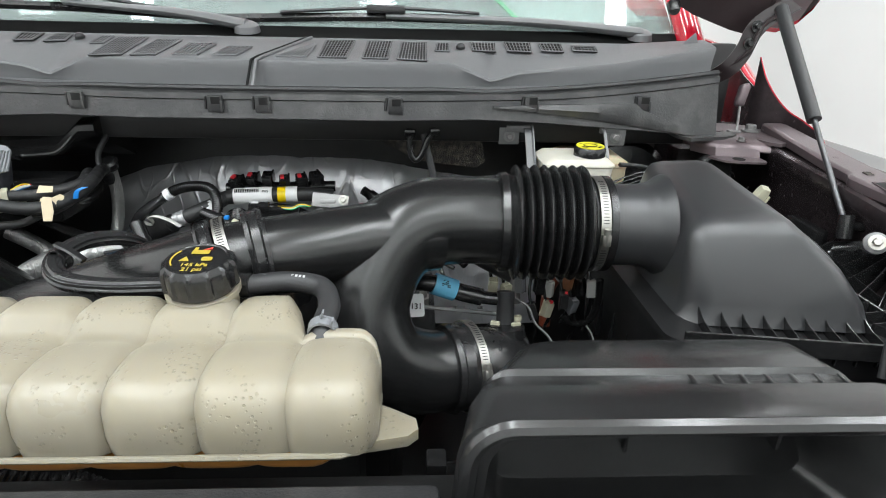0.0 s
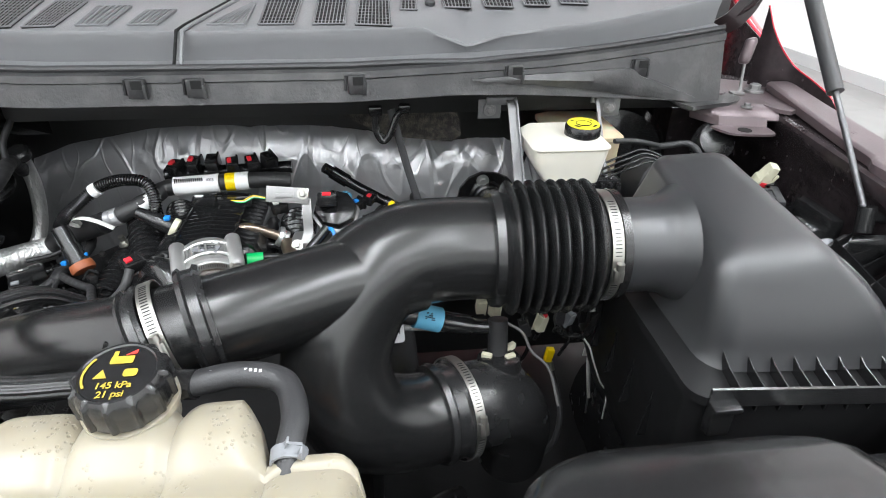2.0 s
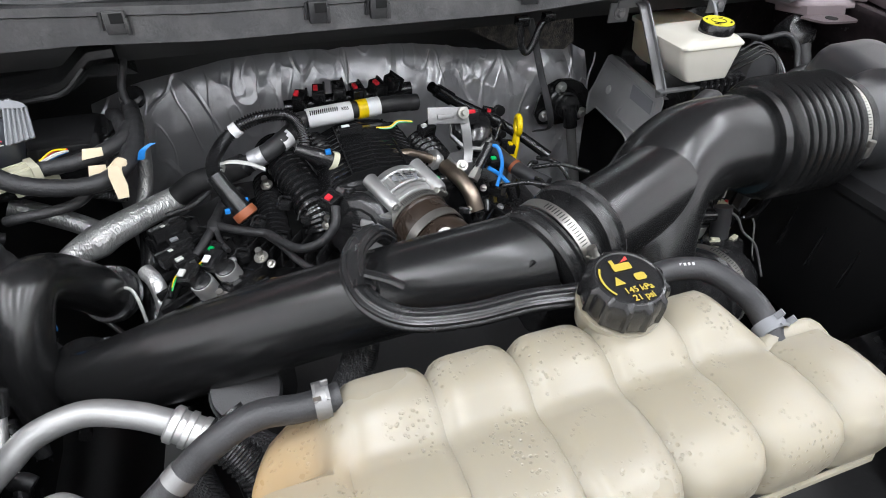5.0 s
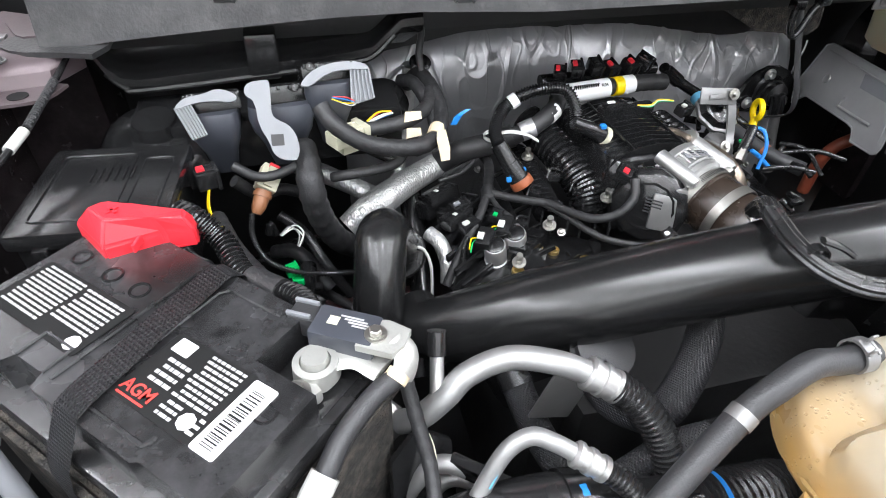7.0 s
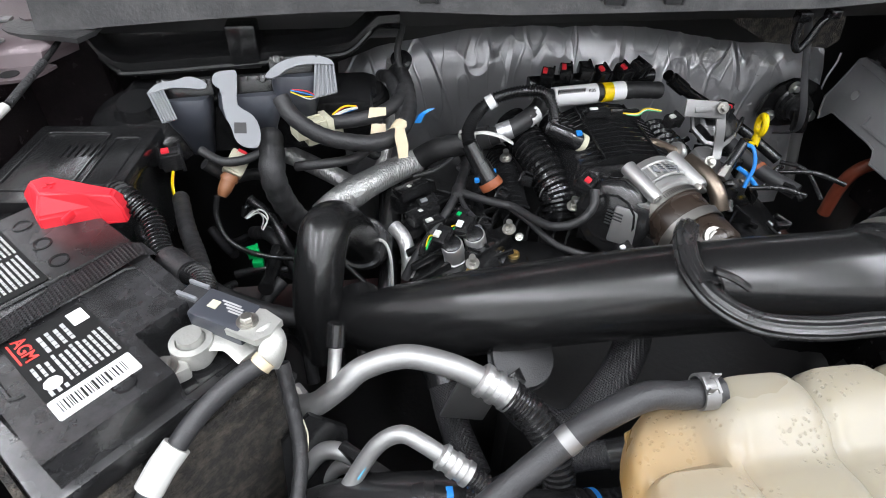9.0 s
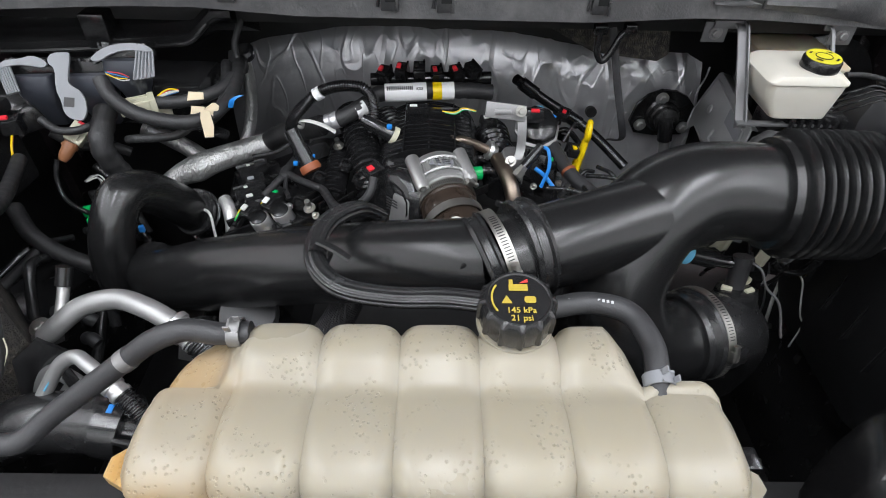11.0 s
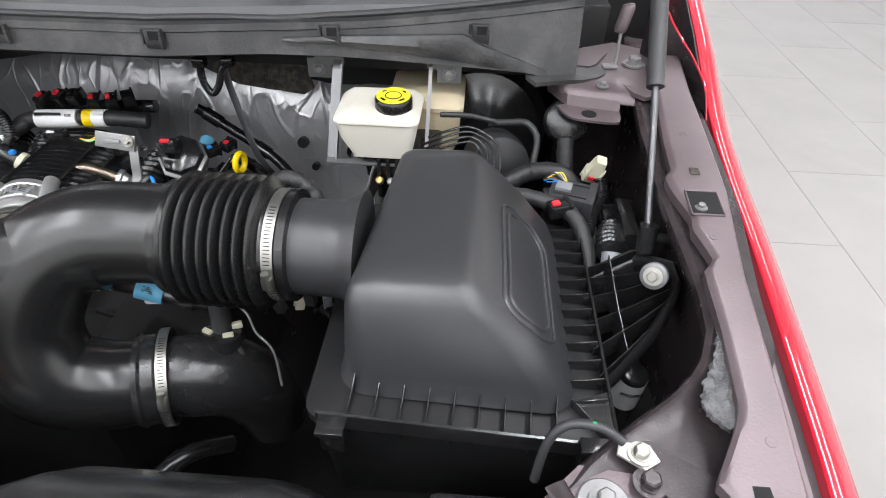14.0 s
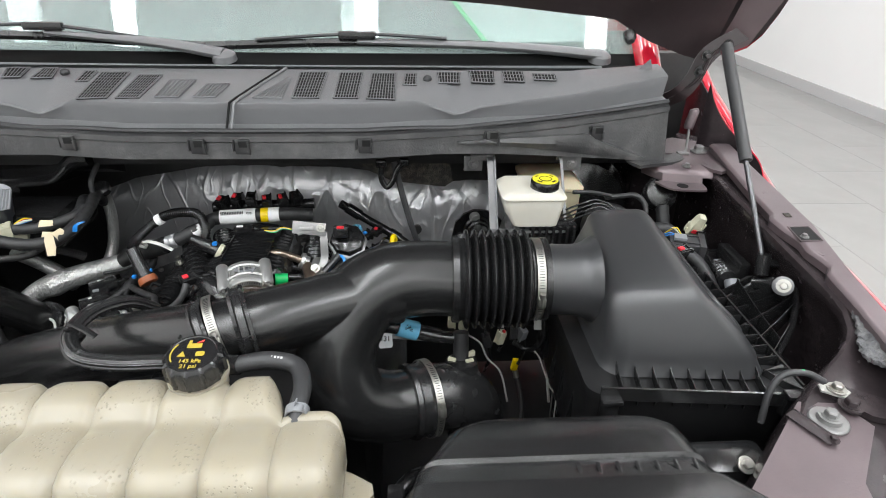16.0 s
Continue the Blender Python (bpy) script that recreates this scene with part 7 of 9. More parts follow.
part("leg", band([(-0.122, 0.943, 1.09), (-0.121, 0.932, 1.07), (-0.121, 0.922, 1.045), (-0.126, 0.91, 1.032)], 0.014, 0.003), ZINC, bk)
bolt(bk, (-0.125, 0.938, 1.101), (0, -0.9, 0.43), 0.005, STEEL)
bolt(bk, (-0.137, 0.905, 1.032), (0, -0.7, 0.7), 0.005, STEEL)
pump = thing("fuel_pump", (-0.08, 1.0, 1.0), "black-topped metal fuel pump with red lock", "pump")
part("flange", lathe((-0.085, 1.005, 1.03), (0.1, -0.5, 0.85), [(0, 0.039), (0.006, 0.04), (0.008, 0.037)], 8), ZINC, pump)
part("top", lathe((-0.085, 1.002, 1.038), (0.1, -0.5, 0.85), [(0, 0.036), (0.012, 0.034), (0.016, 0.028), (0.016, 0.001)], 8), BLACK, pump)
part("plug", box((-0.095, 0.99, 1.066), (0.03, 0.024, 0.022), 0.003, Matrix.Rotation(-0.3, 4, "X")), BLACK, pump)
part("lock", box((-0.095, 0.982, 1.079), (0.014, 0.007, 0.004), 0.001), RED, pump)
ep = thing("metal_pipe", (-0.2, 0.91, 1.06), "heat-tinted steel pipe with flange", "pipe")
part("pipe", tube([(-0.23, 0.935, 1.045), (-0.215, 0.94, 1.047), (-0.195, 0.945, 1.038), (-0.172, 0.948, 1.026)], 0.0075, 14, 5), BRONZE, ep)
part("flange", lathe((-0.172, 0.947, 1.026), (0.8, 0.1, -0.4), [(0, 0.016), (0.006, 0.017), (0.008, 0.013), (0.016, 0.012)], 10), ALU, ep)
part("lower_pipe", tube([(-0.155, 0.93, 1.02), (-0.148, 0.905, 1.02), (-0.142, 0.885, 1.016), (-0.136, 0.865, 1.005), (-0.132, 0.85, 0.985)], 0.012, 16, 5), BRONZE, ep)
part("body", loft([ring_xy(-0.152, -0.112, 0.905, 0.95, 0.985, 0.012), ring_xy(-0.152, -0.11, 0.905, 0.95, 1.02, 0.014), ring_xy(-0.146, -0.116, 0.91, 0.945, 1.034, 0.01)]), ZINC, ep)
sv = thing("pressure_sensor", (-0.104, 0.925, 1.0), "steel-bodied sensor with black plug and blue wire", "sensor")
part("hex", lathe((-0.13, 0.878, 1.022), (0.62, 0.5, 0.6), [(0, 0.009), (0.012, 0.009), (0.013, 0.007), (0.02, 0.007)], 6), STEEL, sv)
part("plug", tube([(-0.119, 0.888, 1.032), (-0.091, 0.912, 1.056)], 0.0075, 12, 2), BLACK, sv)
part("wire", tube([(-0.092, 0.911, 1.056), (-0.082, 0.90, 1.056), (-0.08, 0.885, 1.035), (-0.09, 0.875, 1.005)], 0.0028, 8, 5), BLUE, sv)
part("wire", tube([(-0.1, 0.89, 1.03), (-0.085, 0.885, 1.02), (-0.07, 0.875, 1.005)], 0.0034, 8, 5), BLUE, sv)
hb = hose("rubber_hose", [(-0.072, 1.072, 1.028), (-0.07, 1.04, 1.02), (-0.055, 0.98, 1.01), (-0.035, 0.92, 1.0), (-0.005, 0.87, 0.995)], 0.0115, "grey rubber hose with pale blue tape end", GREYRUB)
part("tape", tube([(-0.0725, 1.075, 1.029), (-0.071, 1.055, 1.024)], 0.0122, 14, 1), LBLUE, hb)
part("band", tube([(-0.038, 0.928, 1.0015), (-0.036, 0.923, 1.0)], 0.0125, 14, 1), ORANGE, hb)
bp_ = hose("fuel_pipe", [(-0.11, 1.135, 1.06), (-0.092, 1.14, 1.045), (-0.05, 1.135, 1.018), (0.004, 1.122, 0.989), (0.05, 1.1, 0.962), (0.10, 1.05, 0.93)], 0.0095, "glossy black fuel pipe with quick connectors", SATIN)
part("connector", tube([(-0.098, 1.139, 1.05), (-0.07, 1.138, 1.03)], 0.0125, 12, 1), BLACK, bp_)
part("connector", tube([(-0.005, 1.124, 0.993), (0.018, 1.118, 0.98)], 0.0125, 12, 1), BLACK, bp_)
dp = thing("dipstick", (0.0, 1.0, 0.95), "yellow plastic dipstick handle with finger loop", "dipstick")
part("loop", tube([V(0.007 + 0.003 * math.cos(a), 1.012 + 0.0135 * math.cos(a), 1.026 + 0.0155 * math.sin(a)) for a in np.linspace(0, 6.2832, 25)], 0.0052, 8, raw=True), BRTYEL, dp)
part("stem", tube([(0.005, 1.009, 1.012), (0.001, 1.004, 0.995), (-0.006, 0.998, 0.97), (-0.01, 0.992, 0.95)], 0.0055, 10, 3, radii=[0.0055, 0.0065, 0.008, 0.008], flat=1.3), BRTYEL, dp)
part("tube", tube([(-0.012, 0.99, 0.957), (-0.02, 0.98, 0.90)], 0.006, 10, 2), ZINC, dp)
for k in range(12):
    random.seed(100 + k)
    x, y = random.uniform(-0.22, 0.02), random.uniform(0.82, 1.1)
    p = V(x, y, 0.975 + random.uniform(0, 0.03))
    q = p + V(random.uniform(-0.08, 0.08), random.uniform(-0.1, 0.05), random.uniform(-0.03, 0.02))
    loom([p, (p + q) / 2 + V(0, 0, random.uniform(0.0, 0.03)), q], random.uniform(0.003, 0.006), "thin black wire run over the engine", RUBBER)
for k, (p, m) in enumerate((((-0.06, 0.95, 1.0), GREEN), ((-0.17, 0.98, 1.06), WHITE), ((-0.05, 1.04, 1.03), BLUE), ((-0.03, 1.06, 1.03), RED), ((-0.02, 0.99, 1.0), BRTYEL))):
    plug(p, (0.024, 0.018, 0.016), BLACK, "small black plug on the engine", 0.4 * k, 0.2, m)

# ---- control module and its three plugs ----
pcm = thing("module_housing", (-0.8, 1.1, 1.12), "black moulded engine control module housing", "control module")
part("housing", loft([[V(x, y, z) for x, y, z in ((a, 1.05, 1.126 + dz), (a, 1.043, 1.136 + dz), (a, 1.044, 1.146 + dz), (a, 1.056, 1.153 + dz), (a, 1.074, 1.158 + dz), (a, 1.084, 1.17 + dz), (a, 1.092, 1.262), (a, 1.18, 1.262), (a, 1.18, 1.12))] for a, dz in ((-0.99, 0.045), (-0.98, 0.02), (-0.965, 0.004), (-0.945, 0), (-0.80, 0.008), (-0.68, 0.016), (-0.645, 0.022), (-0.615, 0.048), (-0.605, 0.056), (-0.575, 0.058))]), SATIN, pcm)
part("edge", tube([(-0.982, 1.05, 1.155), (-0.964, 1.044, 1.138), (-0.945, 1.043, 1.133), (-0.80, 1.043, 1.141), (-0.68, 1.043, 1.149), (-0.645, 1.044, 1.156), (-0.615, 1.046, 1.182)], 0.0045, 8, 5), SATIN, pcm)
part("groove", box((-0.79, 1.064, 1.165), (0.04, 0.05, 0.06), 0.004), BLACK, pcm)
part("lower_case", box((-0.79, 1.02, 1.08), (0.34, 0.1, 0.07), 0.01), BLACK, pcm)


LEVN = V(0.1, -0.75, 0.65).normalized()


def module_plug(c, at, outline, hole=None, leg=None, wide=1.0):
    """A boot on a pin header, with a flat locking lever. outline: (across, up) from the lever's middle."""
    t = thing("module_connector", c, "black multi-pin plug with a light grey locking lever", "connector", "module plugs")
    c = Vector(c)
    m = Matrix.Rotation(0.12, 4, "Z") @ Matrix.Rotation(-0.35, 4, "X")
    part("header", box(c + V(0, 0.02, 0.016), (0.066, 0.045, 0.022), 0.003, m), BLACK, t)
    for k in range(5):
        part("rib", box(c + V(-0.028 + 0.014 * k, 0.008, 0.03), (0.003, 0.03, 0.005), 0.001, m), BLACK, t)
    for s in (-1, 1):
        part("screw", lathe(c + V(0.02 * s, 0.0, 0.031), LEVN, [(0, 0.005), (0.003, 0.005), (0.0035, 0.003)], 10), BLACK, t)
    part("boot", loft([[c + V(wide * w * px, -0.006 + dy + hy * py, dz) for px, py in rrect(-1, 1, -1, 1, 0.5, 3)] for w, hy, dy, dz in ((0.029, 0.02, 0.012, 0.014), (0.03, 0.022, 0.008, 0.0), (0.027, 0.021, 0.008, -0.018), (0.02, 0.017, 0.014, -0.04), (0.014, 0.013, 0.022, -0.075))]), SLATE, t, "slate grey boot")
    lm_ = Matrix.Translation(at) @ rot_to(LEVN, (0, 0, 1))
    lv = part("lever", plate(rounded(outline, 1), -0.002, 0.002, lm_, 0.0008), GREYLEV, t, "light grey locking lever")
    if leg:   # the leg shows its ribbed side
        a, b, c_, d = [V(*p, 0) for p in leg]
        part("leg", plate([p[:2] for p in leg], -0.0055, -0.0025, lm_, 0.0006), GREYLEV, lv)
        for k in range(6):
            f = k / 5
            top, low = a.lerp(b, f), d.lerp(c_, f)
            part("rib", tube([lm_ @ top, lm_ @ (low + V(0, 0, -0.001))], 0.0015, 6, 1), GREYLEV, lv)
    if hole:
        # Lever is uncut: a slightly thicker dark block paints the window's shade.
        part("window", box((0, 0, 0), (0.0145, 0.0135, 0.0044), 0, lm_ @ Matrix.Translation((*hole, 0)) @ Matrix.Rotation(-0.12, 4, "Z")), DARK, lv)
    return t


module_plug((-0.855, 0.955, 1.125), (-0.87, 0.93, 1.142), [(-0.0205, 0.0158), (-0.0145, 0.0215), (-0.0057, 0.0261), (0.0139, 0.0271), (0.028, 0.0316), (0.0433, 0.0257), (0.05, 0.018), (0.044, 0.0125), (0.025, 0.0169), (0.009, 0.0185), (-0.0038, 0.017), (-0.018, 0.0135)], None, ((-0.0205, 0.0158), (-0.0038, 0.0185), (0.0066, -0.0196), (-0.0089, -0.0228)))
module_plug((-0.776, 0.955, 1.128), (-0.79, 0.92, 1.14), [(-0.0205, 0.0367), (-0.0139, 0.0442), (0.0068, 0.0445), (0.0098, 0.042), (0.0075, 0.024), (0.004, 0.0036), (0.0079, -0.0031), (0.02, -0.0114), (0.0262, -0.0232), (0.0271, -0.0413), (0.022, -0.0525), (0.018, -0.0542), (0.0048, -0.0514), (-0.0044, -0.042), (-0.0058, -0.0275), (-0.0128, -0.0081), (-0.0115, 0.0222), (-0.0199, 0.0286)], (0.004, -0.0273), None, 1.3)
module_plug((-0.715, 0.96, 1.15), (-0.71, 0.94, 1.17), [(-0.0392, 0.0013), (-0.0265, 0.0131), (-0.0043, 0.0211), (0.0254, 0.0215), (0.0402, 0.0165), (0.0461, 0.0115), (0.0455, 0.0075), (0.021, 0.0116), (-0.0048, 0.0102), (-0.0282, -0.0029), (-0.0366, -0.0017)], None, ((0.0245, 0.0135), (0.0455, 0.01), (0.0445, -0.0264), (0.0165, -0.0305)))
loom([(-0.757, 0.935, 1.09), (-0.754, 0.91, 1.08), (-0.753, 0.886, 1.062), (-0.751, 0.886, 1.034), (-0.742, 0.895, 0.994), (-0.725, 0.91, 0.951), (-0.70, 0.94, 0.91)], 0.0165, "thick tape-wrapped main loom", ripple=0.0006, pitch=0.02, seg=18)
lm = loom([(-0.73, 0.91, 1.155), (-0.723, 0.9, 1.143), (-0.71, 0.89, 1.132), (-0.687, 0.885, 1.116), (-0.656, 0.885, 1.105), (-0.62, 0.89, 1.098), (-0.59, 0.91, 1.098), (-0.572, 0.95, 1.105), (-0.57, 1.0, 1.116), (-0.579, 1.053, 1.121), (-0.59, 1.09, 1.09)], 0.0105, seg=16, ripple=0.0002, pitch=0.014)
loom([(-0.62, 0.897, 1.09), (-0.594, 0.912, 1.09), (-0.582, 0.945, 1.098), (-0.585, 0.99, 1.112), (-0.594, 1.03, 1.12), (-0.605, 1.06, 1.11)], 0.009, "tape-wrapped loom beside the firewall", ripple=0.0002, pitch=0.013)
part("tape", plate([(-0.008, -0.026), (0.004, -0.027), (0.0075, -0.012), (0.006, 0.011), (-0.0055, 0.013), (-0.0085, 0.002)], -0.0006, 0.0006, Matrix.Translation((-0.586, 0.888, 1.106)) @ rot_to((0.25, -0.85, 0.4))), TAN, lm, "tan cloth tape tag")
sleeve(lm, (-0.592, 0.9085, 1.0985), (-0.583, 0.925, 1.1015), 0.0112, TAN, "tape", "tan cloth tape tag")
l2 = loom([(-0.675, 0.935, 1.105), (-0.65, 0.937, 1.105), (-0.633, 0.94, 1.106), (-0.61, 0.945, 1.11), (-0.586, 0.97, 1.113), (-0.576, 1.0, 1.118)], 0.0095, ripple=0.0002, pitch=0.013)
for z, y, w in ((1.117, 0.9345, 0.012), (1.0965, 0.9285, 0.0105)):
    part("tape", plate([(-w, -0.006), (w, -0.005), (w * 1.05, 0.005), (-w * 0.7, 0.007)], -0.0006, 0.0006, Matrix.Translation((-0.615, y, z)) @ rot_to((0.1, -0.8, 0.5))), TAN, l2, "pale cloth tape tag")
bt = thing("tape_clip", (-0.552, 0.93, 1.11), "bright blue plastic clip on a loom", "clip")
part("strap", band([(-0.562, 0.925, 1.105), (-0.556, 0.923, 1.118), (-0.543, 0.926, 1.124)], 0.008, 0.0025), BLUE, bt)
loom([(-0.725, 0.91, 1.055), (-0.705, 0.9, 1.063), (-0.675, 0.9, 1.065), (-0.645, 0.905, 1.068), (-0.628, 0.92, 1.075), (-0.61, 0.94, 1.09)], 0.0065, ripple=0.0001, pitch=0.01)
loom([(-0.70, 0.97, 1.085), (-0.675, 0.975, 1.06), (-0.65, 0.99, 1.035), (-0.62, 1.02, 1.0)], 0.0085, "corrugated black conduit below the looms", BLACK, ripple=0.0009, pitch=0.0045)
loom([(-0.84, 0.905, 1.09), (-0.815, 0.895, 1.078), (-0.79, 0.9, 1.075), (-0.765, 0.905, 1.082)], 0.006, "thin taped loom below the module plugs", ripple=0.0001, pitch=0.01)
loom([(-0.845, 0.92, 1.06), (-0.82, 0.93, 1.03), (-0.79, 0.95, 1.02), (-0.76, 0.96, 1.0)], 0.008, "thin taped loom below the module plugs", ripple=0.0001, pitch=0.01)
loom([(-0.80, 0.92, 1.0), (-0.77, 0.90, 0.98), (-0.75, 0.87, 0.95), (-0.72, 0.85, 0.90)], 0.007, "corrugated conduit deep in the bay", BLACK, ripple=0.0008, pitch=0.0045)
loom([(-0.565, 1.1, 1.2), (-0.572, 1.07, 1.175), (-0.58, 1.05, 1.15), (-0.577, 1.04, 1.125)], 0.005)
grom = thing("grommet", (-0.62, 1.05, 1.1), "black ribbed rubber grommet", "grommet")
part("bellows", lathe((-0.63, 1.06, 1.075), (0.1, -0.4, 0.9), [(0, 0.036), (0.006, 0.036), (0.008, 0.03), (0.014, 0.031), (0.016, 0.026), (0.022, 0.027), (0.024, 0.022), (0.03, 0.022), (0.03, 0.001)], 24), RUBBER, grom)
part("cap", lathe((-0.574, 1.07, 1.128), (0, -0.5, 0.85), [(-0.01, 0.014), (0.004, 0.016), (0.008, 0.012)], 18), RUBBER, grom)
for c, rz in (((-0.70, 0.925, 1.105), 0.5), ((-0.69, 0.945, 1.085), 0.45)):
    plug(c, (0.05, 0.026, 0.018), CREAM, "ivory multi-way connector among the looms", rz)
wires([(-0.672, 0.938, 1.112), (-0.655, 0.942, 1.118), (-0.64, 0.94, 1.122)], (WHITE, BLUE, BRTYEL, GREEN, WHITE, RED), 0.005)
wires([(-0.715, 0.905, 1.165), (-0.70, 0.905, 1.16), (-0.69, 0.91, 1.155)], (BRTYEL, BLUE, WHITE, RED), 0.004, 0.0007)

bn = thing("connector", (-0.811, 0.906, 1.050), "ivory plug joined to a brown plug", "connector", "connectors")
i0, i1, i2 = V(-0.797, 0.931, 1.066), V(-0.811, 0.906, 1.050), V(-0.824, 0.886, 1.030)
im = rot_to(i1 - i0, (0.4, -0.6, 0.7))
part("shell", box((i0 + i1) / 2, (0.026, 0.02, (i1 - i0).length), 0.003, im), CREAM, bn)
part("rib", box((i0 + i1) / 2 + im.to_3x3() @ V(0, 0.011, 0), (0.012, 0.005, (i1 - i0).length * 0.8), 0.001, im), CREAM, bn)
part("lock", box(i0 + im.to_3x3() @ V(0, 0.006, 0.002), (0.013, 0.011, 0.007), 0.001, im), RED, bn)
part("brown_half", tube([i1, i1.lerp(i2, 0.7), i2], 0.01, 14, 3, radii=[0.0105, 0.009, 0.0055]), BROWN, bn, "brown plug half")
part("collar", lathe(i1, i2 - i1, [(0.004, 0.0118), (0.009, 0.0118)], 14), BROWN, bn)
loom([(-0.828, 0.882, 1.035), (-0.832, 0.868, 1.01), (-0.82, 0.85, 0.985), (-0.79, 0.838, 0.97), (-0.75, 0.83, 0.965), (-0.71, 0.83, 0.96)], 0.0035, "thin corrugated black conduit to a plug", BLACK, ripple=0.0006, pitch=0.004)
gc = plug((-0.792, 0.848, 0.963), (0.016, 0.013, 0.014), GREEN, "bright green plastic clip on the loom", 0.3)
part("lower", box((-0.786, 0.838, 0.952), (0.015, 0.01, 0.01), 0.002), GREEN, gc)
plug((-0.69, 0.80, 0.97), (0.007, 0.006, 0.01), BLUE, "small blue plastic clip", 0.2)
plug((-0.868, 0.882, 1.092), (0.026, 0.022, 0.022), BLACK, "black plug with a red lock and yellow wires", 0.3, 0, RED)
wires([(-0.868, 0.872, 1.082), (-0.872, 0.862, 1.066), (-0.868, 0.85, 1.05)], (BRTYEL, BRTYEL, ORANGE), 0.003, 0.0016)
plug((-0.905, 0.895, 1.095), (0.045, 0.03, 0.028), BLACK, "black multi-way connector by the fuse box", 0.2, 0, BLACK)
wires([(-0.905, 0.878, 1.088), (-0.912, 0.868, 1.075), (-0.91, 0.855, 1.06)], (GREEN, BRTYEL, ORANGE, BLUE), 0.006)
loom([(-0.91, 0.86, 1.06), (-0.905, 0.83, 1.05), (-0.89, 0.79, 1.05), (-0.87, 0.76, 1.06)], 0.008, "corrugated black conduit round the wires", BLACK, ripple=0.0012, pitch=0.005)
big = loom([(-0.872, 0.738, 1.15), (-0.856, 0.724, 1.148), (-0.837, 0.71, 1.13), (-0.823, 0.677, 1.12), (-0.803, 0.652, 1.12), (-0.778, 0.63, 1.125), (-0.768, 0.605, 1.13)], 0.0095, "corrugated black battery conduit", BLACK, ripple=0.0014, pitch=0.005, seg=14)
sleeve(big, (-0.815, 0.665, 1.12), (-0.79, 0.64, 1.1225), 0.0125, CLOTH)
loom([(-0.865, 0.86, 1.05), (-0.845, 0.80, 1.05), (-0.82, 0.74, 1.06), (-0.80, 0.69, 1.08)], 0.01)
loom([(-0.88, 0.82, 0.99), (-0.84, 0.78, 0.97), (-0.79, 0.76, 0.95), (-0.73, 0.75, 0.93)], 0.012)
for k in range(22):
    random.seed(300 + k)
    p = V(random.uniform(-0.86, -0.64), random.uniform(0.62, 0.98), random.uniform(0.86, 0.97))
    q = p + V(random.uniform(-0.12, 0.12), random.uniform(-0.14, 0.1), random.uniform(-0.06, 0.03))
    loom([p, (p + q) / 2 + V(0, 0, random.uniform(-0.02, 0.04)), q], random.uniform(0.004, 0.011), "black loom deep in the bay", RUBBER if k % 2 else CLOTH)
wires([(-0.80, 0.88, 0.995), (-0.785, 0.885, 1.0), (-0.775, 0.88, 0.99), (-0.78, 0.872, 0.98)], (WHITE, ZINC, WHITE), 0.004, 0.001)

# ---- air-conditioning lines ----
ac1 = thing("aircon_line", (-0.6, 0.57, 1.0), "bright aluminium air-conditioning line with crimped hose end", "pipe", "aircon lines")
part("pipe", tube([(-0.705, 0.578, 0.995), (-0.688, 0.568, 1.012), (-0.665, 0.57, 1.032), (-0.642, 0.579, 1.046), (-0.603, 0.582, 1.054), (-0.564, 0.568, 1.054), (-0.535, 0.556, 1.045)], 0.0115, 18, 7), ALUPIPE, ac1)
part("ferrule", lathe((-0.537, 0.557, 1.046), (0.8, -0.4, -0.42), [(0, 0.014), (0.002, 0.0165), (0.008, 0.0165), (0.009, 0.0145), (0.014, 0.0145), (0.015, 0.0165), (0.02, 0.0165), (0.021, 0.0145), (0.027, 0.0145), (0.028, 0.016), (0.034, 0.016)], 24), ALU, ac1)
part("hose", tube([(-0.512, 0.545, 1.034), (-0.49, 0.53, 1.018), (-0.472, 0.508, 0.99), (-0.468, 0.485, 0.955), (-0.48, 0.465, 0.92)], 0.0155, 16, 6, ripple=0.001, pitch=0.006), RUBBER, ac1, "ribbed black hose")
part("service_port", tube([(-0.672, 0.572, 1.03), (-0.668, 0.59, 1.052), (-0.666, 0.598, 1.064)], 0.0065, 12, 3), ALU, ac1)
part("port_cap", tube([(-0.667, 0.596, 1.06), (-0.664, 0.608, 1.078)], 0.009, 12, 1), BLACK, ac1)
part("block", box((-0.714, 0.588, 0.985), (0.03, 0.03, 0.02), 0.004, Matrix.Rotation(0.6, 4, "Z")), ZINC, ac1)
bolt(ac1, (-0.717, 0.588, 0.996), (0, -0.3, 0.95), 0.007, STEEL)
ac2 = thing("aircon_line", (-0.6, 0.49, 1.0), "thin aluminium air-conditioning line with crimped end", "pipe", "aircon lines")
part("pipe", tube([(-0.672, 0.478, 0.985), (-0.652, 0.492, 1.015), (-0.632, 0.502, 1.042), (-0.612, 0.503, 1.054), (-0.595, 0.494, 1.052), (-0.578, 0.484, 1.044)], 0.0075, 14, 6), ALUPIPE, ac2)
part("ferrule", lathe((-0.582, 0.486, 1.046), (0.8, -0.5, -0.4), [(0, 0.009), (0.002, 0.0115), (0.006, 0.0115), (0.007, 0.01), (0.012, 0.01), (0.013, 0.0115), (0.018, 0.0115), (0.019, 0.01), (0.024, 0.01), (0.025, 0.0115), (0.03, 0.011)], 20), ALU, ac2)
part("hose", tube([(-0.56, 0.473, 1.035), (-0.54, 0.46, 1.02), (-0.525, 0.445, 1.0), (-0.51, 0.43, 0.97)], 0.0095, 12, 5, ripple=0.0008, pitch=0.005), RUBBER, ac2)
